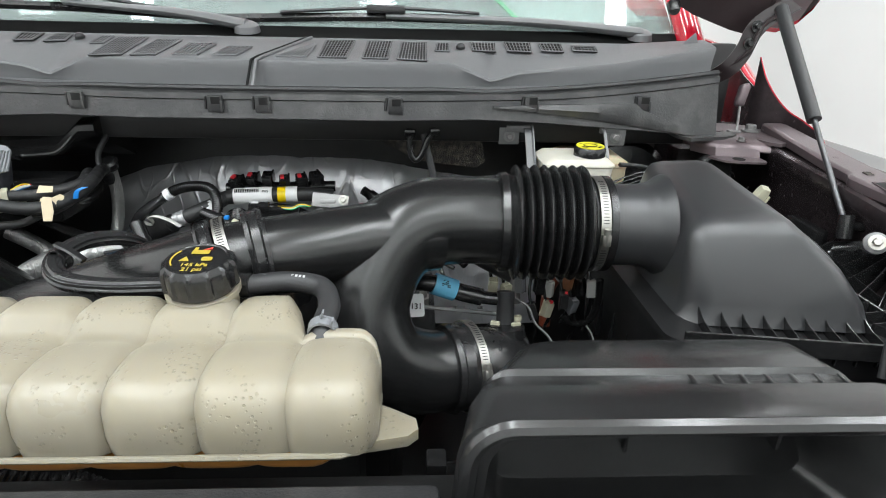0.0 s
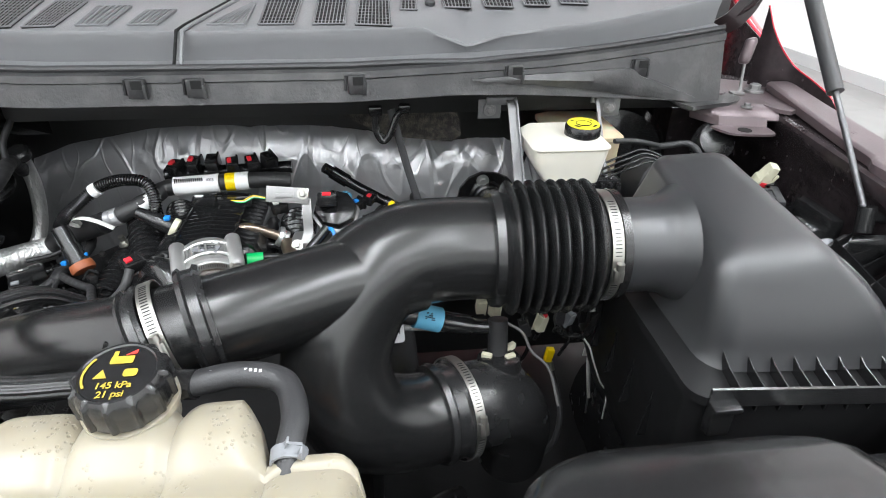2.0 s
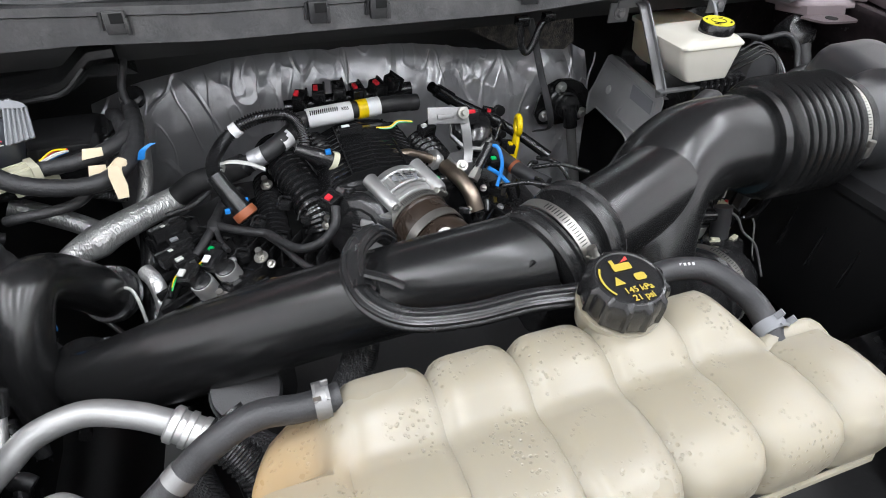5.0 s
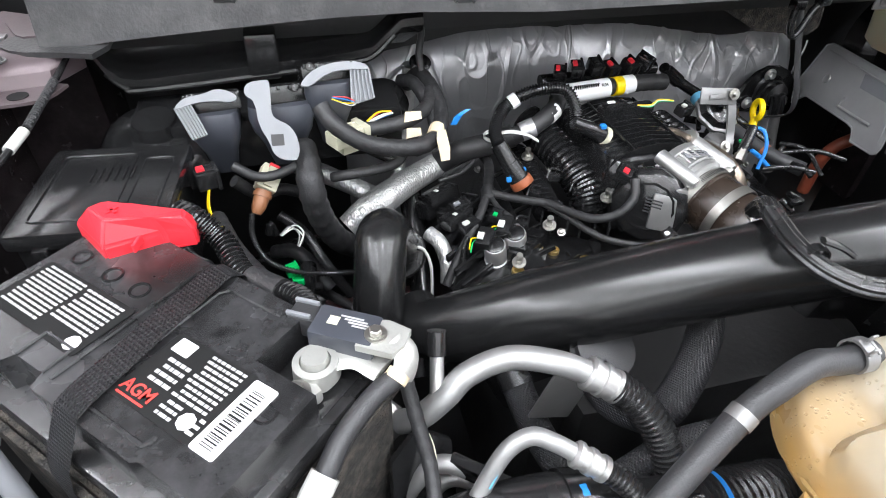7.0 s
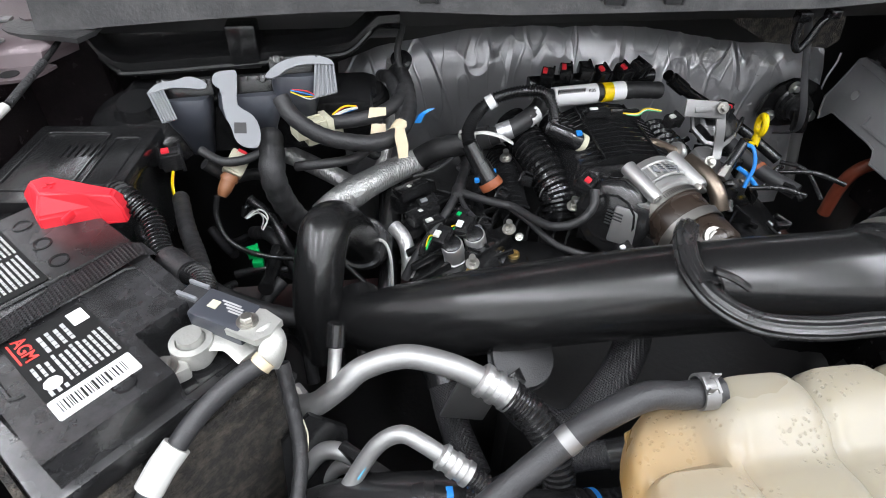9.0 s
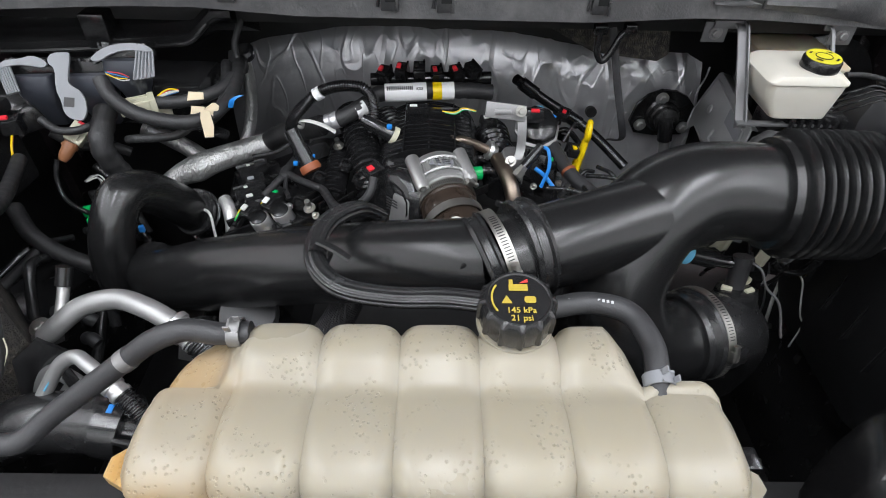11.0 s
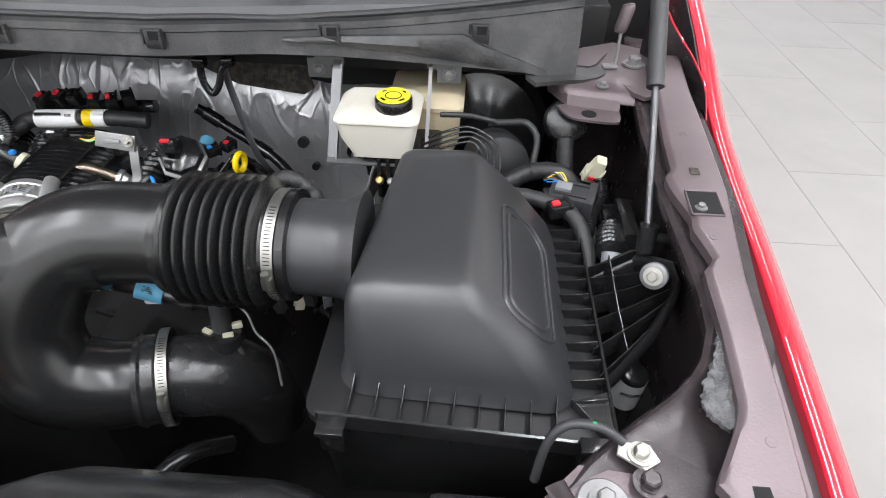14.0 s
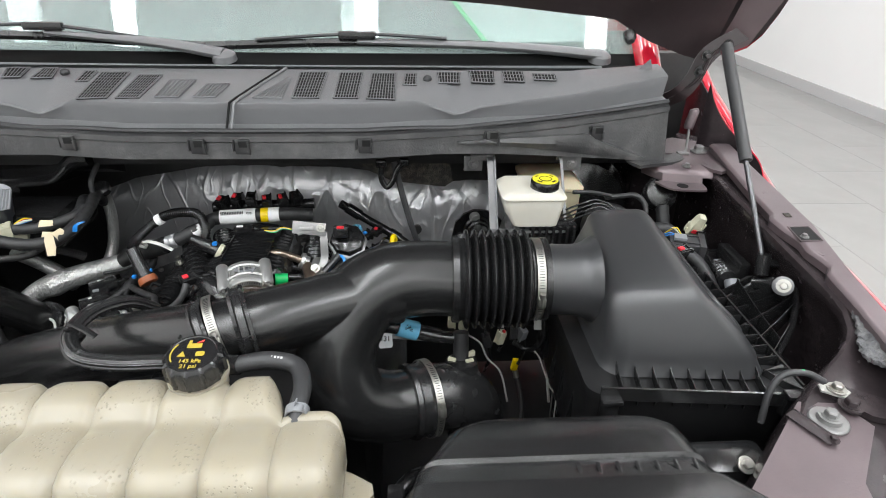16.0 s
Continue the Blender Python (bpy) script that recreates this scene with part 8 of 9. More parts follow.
part("mark", tube([(-0.65, 0.486, 1.019), (-0.641, 0.492, 1.031)], 0.0012, 8, 2), LBLUE, ac2)
for z, dx in ((0.97, 0), (0.94, 0.012)):
    hose("aluminium_pipe", [(-0.715 + dx, 0.53, z - 0.03), (-0.685 + dx, 0.535, z + 0.012), (-0.655 + dx, 0.526, z + 0.01), (-0.62 + dx, 0.512, z - 0.03)], 0.0085, "dull aluminium pipe low in the bay", ALUPIPE, category="pipe")
for pts, r in (([(-0.56, 0.66, 0.93), (-0.55, 0.60, 0.90), (-0.53, 0.55, 0.87)], 0.018), ([(-0.50, 0.60, 0.985), (-0.48, 0.57, 0.96), (-0.44, 0.55, 0.955), (-0.40, 0.57, 0.975), (-0.365, 0.605, 1.005), (-0.35, 0.64, 1.03)], 0.019), ([(-0.40, 0.50, 0.99), (-0.46, 0.505, 0.975), (-0.52, 0.50, 0.94)], 0.013)):
    bh = hose("braided_hose", pts, r, "black braided hose below the intake pipe", BRAID, 7, 16)
    part("end_sleeve", tube([pts[0], Vector(pts[0]).lerp(Vector(pts[1]), 0.35)], r * 1.1, 14, 1), RUBBER, bh)
pl = thing("pulley", (-0.46, 0.6, 0.95), "dull metal pulley below the intake pipe", "pulley")
part("wheel", lathe((-0.48, 0.618, 0.985), (0.1, -0.4, 0.9), [(0, 0.034), (0.006, 0.036), (0.01, 0.03), (0.012, 0.034), (0.018, 0.033), (0.02, 0.012), (0.02, 0.001)], 32), GREYRUB, pl)
pb = thing("steel_plate", (-0.53, 0.575, 0.93), "grey steel plate behind the aircon line", "plate")
part("plate", box((-0.535, 0.585, 0.97), (0.05, 0.004, 0.07), 0.002, Matrix.Rotation(0.3, 4, "Y")), ZINC, pb)
lh2 = hose("radiator_hose", [(-0.81, 0.44, 0.88), (-0.745, 0.46, 0.945), (-0.68, 0.47, 0.978), (-0.63, 0.471, 0.986), (-0.585, 0.468, 0.986)], 0.032, "thick black radiator hose with blue mark", RUBBER, 7, 20)
part("connector", tube([(-0.59, 0.468, 0.986), (-0.53, 0.462, 0.975), (-0.465, 0.452, 0.962)], 0.026, 20, 4), BLACK, lh2)
part("ring", tube([(-0.592, 0.4685, 0.986), (-0.566, 0.466, 0.9825)], 0.0345, 24, 1), BLACK, lh2)
part("rail", tube([(-0.566, 0.44, 1.004), (-0.50, 0.432, 0.992), (-0.47, 0.428, 0.986)], 0.004, 8, 3), BLACK, lh2)
part("rail", tube([(-0.566, 0.466, 1.012), (-0.50, 0.458, 0.998), (-0.47, 0.453, 0.992)], 0.003, 8, 3), BLACK, lh2)
part("corrugated_end", tube([(-0.465, 0.452, 0.962), (-0.42, 0.45, 0.957), (-0.375, 0.455, 0.94), (-0.34, 0.465, 0.91)], 0.029, 24, 10, ripple=0.0014, pitch=0.007), RUBBER, lh2)
part("blue_mark", box((-0.575, 0.467, 1.0178), (0.006, 0.010, 0.002), 0.0006), BLUE, lh2)
part("blue_ring", tube([(-0.448, 0.4512, 0.9602), (-0.443, 0.451, 0.9597)], 0.0306, 24, 1), BLUE, lh2)
hs = loom([(-0.705, 0.55, 1.10), (-0.70, 0.53, 1.07), (-0.695, 0.50, 1.04), (-0.70, 0.465, 1.02), (-0.715, 0.43, 1.0), (-0.75, 0.405, 0.97)], 0.0062)
wires([(-0.692, 0.52, 1.06), (-0.689, 0.51, 1.05), (-0.69, 0.50, 1.04)], (WHITE, CREAM), 0.004, 0.0008)
bw = thing("support_bracket", (-0.70, 0.55, 0.9), "black steel support bracket beside the battery", "bracket")
part("web", plate([(-0.05, -0.12), (0.02, -0.12), (0.03, 0.02), (0.0, 0.05), (-0.03, 0.03)], -0.003, 0.003, Matrix.Translation((-0.69, 0.54, 0.97)) @ rot_to((0.3, -0.9, 0.3)), 0.001), BLACK, bw)
part("foot", box((-0.645, 0.515, 0.985), (0.06, 0.012, 0.02), 0.003, Matrix.Rotation(-0.7, 4, "Z")), BLACK, bw)

# ---- left wing: cable, strut and bush ----
wc = thing("release_cable", (-1.03, 0.9, 1.16), "black cable with a white sleeve along the wing", "cable")
part("cable", tube([(-0.985, 1.15, 1.235), (-0.995, 1.06, 1.21), (-1.01, 0.98, 1.185), (-1.03, 0.87, 1.165), (-1.05, 0.77, 1.155), (-1.06, 0.70, 1.13)], 0.0036, 10, 7), RUBBER, wc)
part("sleeve", tube([(-1.026, 0.885, 1.168), (-1.034, 0.855, 1.163)], 0.0055, 12, 1), WHITE, wc)
part("braid", tube([(-1.012, 0.97, 1.183), (-1.025, 0.89, 1.168)], 0.0046, 12, 2), BRAID, wc)
s2 = thing("gas_strut", (-1.1, 0.735, 1.13), "grey gas strut holding the hood open", "gas strut")
lo2, hi2 = V(2 * CX - 0.606, 0.732, 1.135), V(2 * CX - 0.615, 1.02, 1.42)
mid2 = lo2.lerp(hi2, 0.44)
part("rod", tube([lo2, mid2], 0.0042, 12, 1), ROD, s2)
part("cylinder", tube([mid2, hi2], 0.0105, 18, 1), GREYRUB, s2)
part("end_socket", tube([lo2 - V(0, 0.004, 0.018), lo2 + V(0, 0.004, 0.014)], 0.011, 12, 1), BLACK, s2)
lw = thing("mounting_bush", (-1.07, 0.74, 1.07), "zinc bush bolted to the inner wing", "bush")
part("bush", lathe((-1.085, 0.74, 1.085), (0.5, -0.7, 0.5), [(0, 0.013), (0.006, 0.016), (0.014, 0.016), (0.016, 0.012)], 24), DULLSTEEL, lw)
bolt(lw, (-1.078, 0.73, 1.092), (0.5, -0.7, 0.5), 0.006, STEEL)
fl_ = hose("washer_hose", [(-1.06, 0.50, 1.05), (-1.03, 0.508, 1.068), (-0.995, 0.505, 1.07), (-0.97, 0.48, 1.04)], 0.011, "grey hose with a tan band beside the battery", GREYRUB)
part("band", tube([(-1.005, 0.507, 1.0705), (-0.998, 0.506, 1.0705)], 0.012, 14, 1), TAN, fl_)

# ---- turbo inlet and sensors behind the duct ----
tin = thing("turbo_inlet", (0.15, 0.62, 0.95), "glossy black turbo inlet pipe with vent valve", "air duct")
part("pipe", tube([(0.06, 0.592, 0.998), (0.09, 0.604, 0.99), (0.12, 0.62, 0.968), (0.14, 0.635, 0.92), (0.145, 0.65, 0.85)], 0.048, 28, 6, radii=[0.046, 0.049, 0.048, 0.046, 0.044]), RUBBER, tin)
part("socket", lathe((0.115, 0.63, 1.02), (0, 0.2, 1), [(0, 0.026), (0.012, 0.024), (0.014, 0.018)], 24), BLACK, tin)
vvv = thing("vent_valve", (0.115, 0.645, 1.04), "black vent valve with cream clips and rubber hose", "valve")
part("body", tube([(0.115, 0.64, 1.03), (0.115, 0.648, 1.065), (0.115, 0.65, 1.072)], 0.0115, 16, 2), GREYRUB, vvv)
part("arm", tube([(0.115, 0.648, 1.062), (0.095, 0.654, 1.06), (0.07, 0.656, 1.064)], 0.0085, 12, 3), BLACK, vvv)
part("hose", tube([(0.085, 0.655, 1.061), (0.055, 0.657, 1.068), (0.025, 0.655, 1.08), (-0.005, 0.66, 1.08), (-0.03, 0.68, 1.06)], 0.0115, 14, 5), RUBBER, vvv)
tp = part("tape", tube([(0.05, 0.6568, 1.07), (0.022, 0.655, 1.0808)], 0.0142, 18, 1), LBLUE, vvv, "pale blue tape tag")
for i in range(5):
    for j in range(4):
        if (3 * i + 5 * j + i * j) % 4 < 2:
            part("print", box((0.0335 + 0.0022 * i, 0.6435 + 0.0022 * j * 0.4, 1.0835 + 0.0022 * j - 0.0008 * i), (0.002, 0.0008, 0.002), 0, Matrix.Rotation(0.6, 4, "X")), INKGAP, tp)
for dx, dy in ((-0.014, -0.008), (0.012, -0.012), (0.016, 0.006)):
    part("clip", box((0.115 + dx, 0.64 + dy, 1.034), (0.012, 0.006, 0.008), 0.001, Matrix.Rotation(dx * 30, 4, "Z")), CREAM, vvv)
part("skirt", lathe((0.115, 0.637, 1.02), (0, 0.2, 1), [(0, 0.018), (0.008, 0.02), (0.012, 0.015)], 18), BLACK, vvv)
part("wire", tube([(0.13, 0.63, 1.03), (0.142, 0.62, 1.01), (0.14, 0.61, 0.97), (0.125, 0.60, 0.94)], 0.003, 8, 5), GREYRUB, vvv)
loom([(0.125, 0.66, 1.06), (0.145, 0.65, 1.05), (0.155, 0.64, 1.03), (0.175, 0.63, 1.01), (0.185, 0.61, 0.97)], 0.0016, "thin bare steel wire behind the duct", ZINC)
hp = thing("heat_plate", (0.03, 0.74, 0.95), "heat-tinted steel plate on the cylinder head", "plate")
part("plate", box((0.045, 0.735, 1.0), (0.16, 0.05, 0.006), 0.002, Matrix.Rotation(-0.5, 4, "X") @ Matrix.Rotation(0.1, 4, "Y")), ZINC, hp)
for i in range(4):
    part("rib", box((-0.015 + 0.036 * i, 0.732, 1.004), (0.003, 0.045, 0.004), 0.001, Matrix.Rotation(-0.5, 4, "X")), ZINC, hp)
tag = thing("paper_tag", (0.005, 0.7, 1.03), "white tag with a number", "label")
part("tag", plate(rrect(-0.011, 0.011, -0.016, 0.016, 0.004), -0.0005, 0.0005, Matrix.Translation((0.0, 0.70, 1.025)) @ rot_to((0.1, -0.85, 0.5))), LABEL, tag)
printed("131", V(0.0, 0.6985, 1.024), (0.1, -0.85, 0.5), (0, 0.5, 0.85), 0.011, INKGAP, tag)
sol = thing("fuel_line", (0.02, 0.72, 1.0), "steel fitting beside the cylinder head", "fitting")
part("nut", lathe((0.01, 0.735, 1.01), (0, -0.3, 1), [(0, 0.009), (0.014, 0.009), (0.015, 0.006), (0.03, 0.006)], 6), STEEL, sol)
yt = loom([(0.236, 0.79, 0.868), (0.244, 0.77, 0.84), (0.243, 0.735, 0.815), (0.225, 0.70, 0.80), (0.204, 0.684, 0.797)], 0.0042, "grey wire with a yellow terminal", GREYRUB)
part("terminal", box((0.2345, 0.793, 0.884), (0.012, 0.01, 0.024), 0.002, Matrix.Rotation(0.15, 4, "Y")), BRTYEL, yt)
part("crimp", tube([(0.2355, 0.79, 0.872), (0.238, 0.784, 0.86)], 0.0055, 10, 2), STEEL, yt)
fw_ = loom([(0.30, 0.86, 0.90), (0.316, 0.85, 0.865), (0.32, 0.84, 0.83), (0.326, 0.83, 0.79), (0.325, 0.82, 0.72)], 0.0016, "thin bare wire with a white flag", ZINC)
part("flag", box((0.318, 0.84, 0.845), (0.014, 0.002, 0.024), 0.0005, Matrix.Rotation(0.1, 4, "Y")), WHITE, fw_)
loom([(0.275, 0.79, 0.94), (0.293, 0.79, 0.91), (0.297, 0.785, 0.86), (0.305, 0.78, 0.80)], 0.0028, "thin white wire hanging beside the airbox", WHITE)
HANG = ((0.105, 1.055, CREAM, None), (0.125, 1.04, CREAM, None), (0.148, 1.045, GREYLEV, None), (0.163, 1.015, GREYRUB, None), (0.187, 1.012, CREAM, RED), (0.19, 1.038, WHITE, None), (0.206, 1.032, GREYRUB, RED), (0.223, 1.018, GREYLEV, None), (0.236, 1.043, BLACK, GREEN), (0.243, 1.052, WHITE, None), (0.172, 1.05, BLACK, None), (0.216, 1.05, BROWN, None))
for k, (x, z, m, lock) in enumerate(HANG):
    y = 0.70 + 0.012 * (k % 3)
    plug((x, y, z), (0.012, 0.012, 0.022), m, "small plug hanging below the bellows", 0.5 * k, 0.3 - 0.2 * (k % 4), lock)
    if k % 2:
        loom([(x, y, z), (x + 0.008, y + 0.004, z - 0.035), (x + 0.002, y + 0.02, z - 0.08)], 0.0026, "thin black wire below the bellows", RUBBER)
    loom([(x, y, z), (x - 0.004, y + 0.012, z + 0.03), (x + 0.006, y + 0.03, z + 0.07)], 0.0022, "thin black wire above a plug", RUBBER)
loom([(0.13, 0.69, 1.075), (0.105, 0.70, 1.085), (0.075, 0.705, 1.10), (0.05, 0.71, 1.11)], 0.0105, "grey hose below the bellows", GREYRUB)
loom([(0.24, 0.70, 0.995), (0.252, 0.70, 0.978), (0.262, 0.70, 0.951), (0.277, 0.70, 0.913), (0.29, 0.70, 0.89), (0.292, 0.70, 0.84)], 0.0013, "thin pale wire hanging beside the airbox", WHITE)
loom([(0.21, 0.715, 1.0), (0.225, 0.71, 0.99), (0.245, 0.70, 1.0), (0.252, 0.695, 1.03), (0.25, 0.69, 1.07)], 0.0045, "corrugated conduit below the inlet", BLACK, ripple=0.0007, pitch=0.004)
loom([(0.12, 0.76, 1.10), (0.145, 0.775, 1.135), (0.17, 0.785, 1.152), (0.195, 0.785, 1.14), (0.215, 0.775, 1.115), (0.25, 0.77, 1.10), (0.30, 0.78, 1.09)], 0.011, ripple=0.0005, pitch=0.014, seg=14)

# ---- brake hydraulics and steering ----
boot = thing("steering_boot", (0.205, 1.2, 0.95), "black rubber steering column boot with three bolts", "boot")
part("plate", plate([(0.144, 0.938), (0.152, 0.977), (0.17, 0.998), (0.195, 1.009), (0.225, 1.007), (0.25, 0.996), (0.271, 0.973), (0.276, 0.934), (0.259, 0.911), (0.199, 0.908), (0.159, 0.914)], -0.004, 0.004, Matrix.Translation((0, 1.208, 0)) @ Matrix.Rotation(radians(90), 4, "X"), 0.003), BLACK, boot)
part("bellows", lathe((0.207, 1.204, 0.957), (0, -0.97, 0.1), [(0, 0.036), (0.006, 0.036), (0.009, 0.031), (0.02, 0.029), (0.022, 0.025), (0.034, 0.024), (0.037, 0.017), (0.04, 0.001)], 28), RUBBER, boot)
part("joint", tube([(0.202, 1.166, 0.965), (0.205, 1.16, 0.945), (0.208, 1.158, 0.925)], 0.0145, 16, 3), BLACK, boot)
part("shaft", tube([(0.208, 1.158, 0.93), (0.215, 1.15, 0.88), (0.225, 1.13, 0.80)], 0.0105, 14, 3), ZINC, boot)
for x, z in ((0.197, 0.994), (0.166, 0.935), (0.256, 0.93)):
    bolt(boot, (x, 1.2, z), (0, -1, 0.05), 0.0075, ALU)
shp = thing("booster_shield", (0.19, 1.0, 1.05), "dull aluminium heat shield beside the brake booster", "heat shield")
SN = V(-0.95, 0.15, 0.25).normalized()
face = [V(*p) for p in ((0.281, 1.174, 1.06), (0.28, 1.162, 1.067), (0.25, 0.963, 1.071), (0.2475, 0.953, 1.069), (0.245, 0.948, 1.062), (0.219, 0.928, 0.972), (0.217, 0.93, 0.962), (0.216, 0.937, 0.957), (0.223, 0.989, 0.953), (0.229, 0.996, 0.962), (0.23, 1.003, 0.972),
                        (0.233, 1.02, 0.974), (0.251, 1.14, 0.969), (0.252, 1.148, 0.966), (0.25, 1.16, 0.952), (0.25, 1.168, 0.943), (0.254, 1.178, 0.956), (0.262, 1.19, 0.979), (0.265, 1.183, 0.998))]
part("panel", loft([face, [p - SN * 0.002 for p in face]]), SHIELDM, shp)
part("rolled_edge", tube([p + SN * 0.0005 for p in face] + [face[0] + SN * 0.0005], 0.0018, 6, raw=True), SHIELDM, shp)
part("pressed_line", tube([face[1] + V(-0.004, -0.004, -0.012) + SN * 0.001, face[3] + V(-0.003, 0.012, -0.012) + SN * 0.001, face[5] + V(0.002, 0.01, 0.004) + SN * 0.001], 0.0014, 6, raw=True), SHIELDM, shp)
part("flange", loft([[p for p in (face[1], face[3], face[3] + V(0.016, 0.002, -0.004), face[1] + V(0.016, 0.002, -0.004))], [p - V(0, 0, 0.002) for p in (face[1], face[3], face[3] + V(0.016, 0.002, -0.004), face[1] + V(0.016, 0.002, -0.004))]]), SHIELDM, shp)
part("pressed_bead", tube([V(0.248, 1.06, 1.006) + SN * 0.001, V(0.2435, 1.06, 0.989) + SN * 0.0015, V(0.242, 1.052, 0.987) + SN * 0.0015, V(0.231, 0.976, 0.991) + SN * 0.001], 0.003, 8, 4), SHIELDM, shp)
sq = [V(0.259, 1.052, 1.053), V(0.248, 0.976, 1.056), V(0.241, 0.967, 1.033), V(0.252, 1.044, 1.03)]
part("sticker", loft([[p + SN * 0.0012 for p in sq], [p + SN * 0.0002 for p in sq]]), GREYLEV, shp, "pale grey printed sticker")
part("dimple", lathe(V(0.26, 1.124, 1.013), SN, [(0, 0.009), (0.002, 0.008), (0.003, 0.0045), (0.003, 0.0005)], 16), ALU, shp)
hose("brake_tube", [(0.278, 1.07, 0.78), (0.278, 1.068, 0.85), (0.286, 1.06, 0.89), (0.31, 1.05, 0.913), (0.35, 1.04, 0.93)], 0.0125, "dull red rubber tube below the heat shield", COPPERR)
mb = thing("mounting_lug", (0.285, 0.93, 0.955), "cast grey mounting lug with a hole below the reservoir", "bracket")
part("lug", box((0.283, 0.935, 0.963), (0.052, 0.03, 0.02), 0.004, Matrix.Rotation(0.2, 4, "Z") @ Matrix.Rotation(-0.2, 4, "Y")), ZINC, mb)
part("bore", lathe((0.272, 0.921, 0.962), (0, -0.8, 0.5), [(0, 0.008), (0.003, 0.008), (0.003, 0.005), (0.001, 0.005), (0.001, 0.0005)], 18), DARK, mb)
bst = thing("brake_booster", (0.42, 1.05, 1.0), "black round brake booster behind the reservoir", "brake booster")
part("drum", lathe((0.41, 1.16, 1.06), (0.0, -1, 0.1), [(0, 0.11), (0.05, 0.115), (0.07, 0.1), (0.08, 0.06), (0.1, 0.04)], 40), BLACK, bst)
part("motor", lathe((0.43, 0.99, 1.075), (0.2, -0.9, 0.2), [(0, 0.048), (0.03, 0.05), (0.05, 0.047), (0.055, 0.03), (0.058, 0.001)], 28), GREYRUB, bst)
hyd = thing("hydraulic_unit", (0.29, 0.95, 1.05), "black brake hydraulic unit with bent steel lines", "hydraulic unit")
part("block", box((0.306, 0.945, 1.085), (0.09, 0.09, 0.075), 0.006), BLACK, hyd)
for i in range(7):
    part("fin", box((0.267 + i * 0.0128, 0.897, 1.09), (0.005, 0.012, 0.06), 0.001), BLACK, hyd)
for i in range(4):
    o = 0.008 * i
    part("line", tube([(0.325, 0.91 + o, 1.12 + o * 0.5), (0.36, 0.905 + o, 1.138 + o * 0.5), (0.395, 0.91 + o, 1.146 + o * 0.4), (0.41 + o, 0.90 + o, 1.135), (0.415 + o, 0.89, 1.10), (0.418 + o, 0.885, 1.06)], 0.0019, 8, 5), BLACK, hyd)
for p, m in (((0.268, 0.892, 1.085), BRASS), ((0.285, 0.89, 1.085), ZINC), ((0.302, 0.89, 1.08), ZINC)):
    part("fitting", lathe(p, (0, -0.8, 0.6), [(0, 0.006), (0.012, 0.006), (0.014, 0.004)], 8), m, hyd)
st_ = thing("ground_strap", (0.03, 1.0, 1.1), "flat dark strap hanging from the cowl", "strap")
part("strap", tube([(0.012, 1.02, 1.2), (0.022, 1.01, 1.16), (0.035, 1.0, 1.11), (0.05, 0.99, 1.06), (0.062, 1.0, 1.02), (0.05, 1.03, 1.0)], 0.006, 8, 6, flat=0.3), GREYRUB, st_)
hk = thing("cable_hanger", (0.0, 1.0, 1.19), "black looped cable hanger under the cowl", "hanger")
part("loop", tube([(-0.012, 1.0, 1.205), (-0.012, 0.998, 1.175), (-0.002, 0.997, 1.158), (0.01, 0.998, 1.17), (0.02, 1.0, 1.195), (0.03, 1.0, 1.205)], 0.0055, 10, 6), RUBBER, hk)
part("clip", box((-0.012, 1.0, 1.205), (0.02, 0.016, 0.014), 0.003), BLACK, hk)
part("clip", box((0.032, 1.0, 1.208), (0.018, 0.016, 0.012), 0.003), BLACK, hk)

# ---- behind the airbox ----
cup = thing("rubber_cup", (0.535, 0.985, 1.13), "dusty black rubber cup under the hinge plate", "cover")
part("cup", lathe((0.535, 0.985, 1.145), (0, -0.7, 0.5), [(-0.03, 0.026), (0.0, 0.034), (0.012, 0.03), (0.018, 0.02), (0.02, 0.001)], 24), RUBBER, cup)
loom([(0.535, 0.965, 1.13), (0.537, 0.95, 1.10), (0.54, 0.935, 1.07), (0.53, 0.92, 1.04)], 0.0125, seg=14)
wpl = thing("connector", (0.568, 0.886, 1.125), "ivory plug with a red lock standing on a conduit", "connector", "connectors")
WM = Matrix.Translation((0.568, 0.886, 1.126)) @ Matrix.Rotation(0.25, 4, "Y") @ Matrix.Rotation(0.35, 4, "X")
wb = loft([[V(x, y, z) for x, y in rrect(-w, w, -h, h, 0.002, 2)] for w, h, z in ((0.0085, 0.007, -0.022), (0.011, 0.009, -0.019), (0.0115, 0.0095, -0.002), (0.009, 0.0085, 0.001), (0.0085, 0.008, 0.014), (0.007, 0.007, 0.022))])
bmesh.ops.transform(wb, matrix=WM, verts=wb.verts[:])
part("shell", wb, CREAM, wpl)
part("lock", box((0, 0, 0), (0.011, 0.004, 0.008), 0.001, WM @ Matrix.Translation((0, -0.009, -0.009))), RED, wpl)
for k in (-1, 1):
    part("rail", box((0, 0, 0), (0.0022, 0.0036, 0.03), 0.0005, WM @ Matrix.Translation((k * 0.0095, -0.0095, -0.002))), CREAM, wpl)
    part("rail", box((0, 0, 0), (0.004, 0.003, 0.008), 0.0005, WM @ Matrix.Translation((k * 0.012, 0, -0.014))), CREAM, wpl)
loom([(0.575, 0.878, 1.118), (0.578, 0.865, 1.10), (0.565, 0.835, 1.09), (0.555, 0.80, 1.08)], 0.0075, "corrugated black conduit round the wires", BLACK, ripple=0.0011, pitch=0.005)
plug((0.535, 0.845, 1.105), (0.06, 0.04, 0.028), GREYRUB, "grey multi-way connector behind the airbox", -0.3, 0.1, GREYLEV)
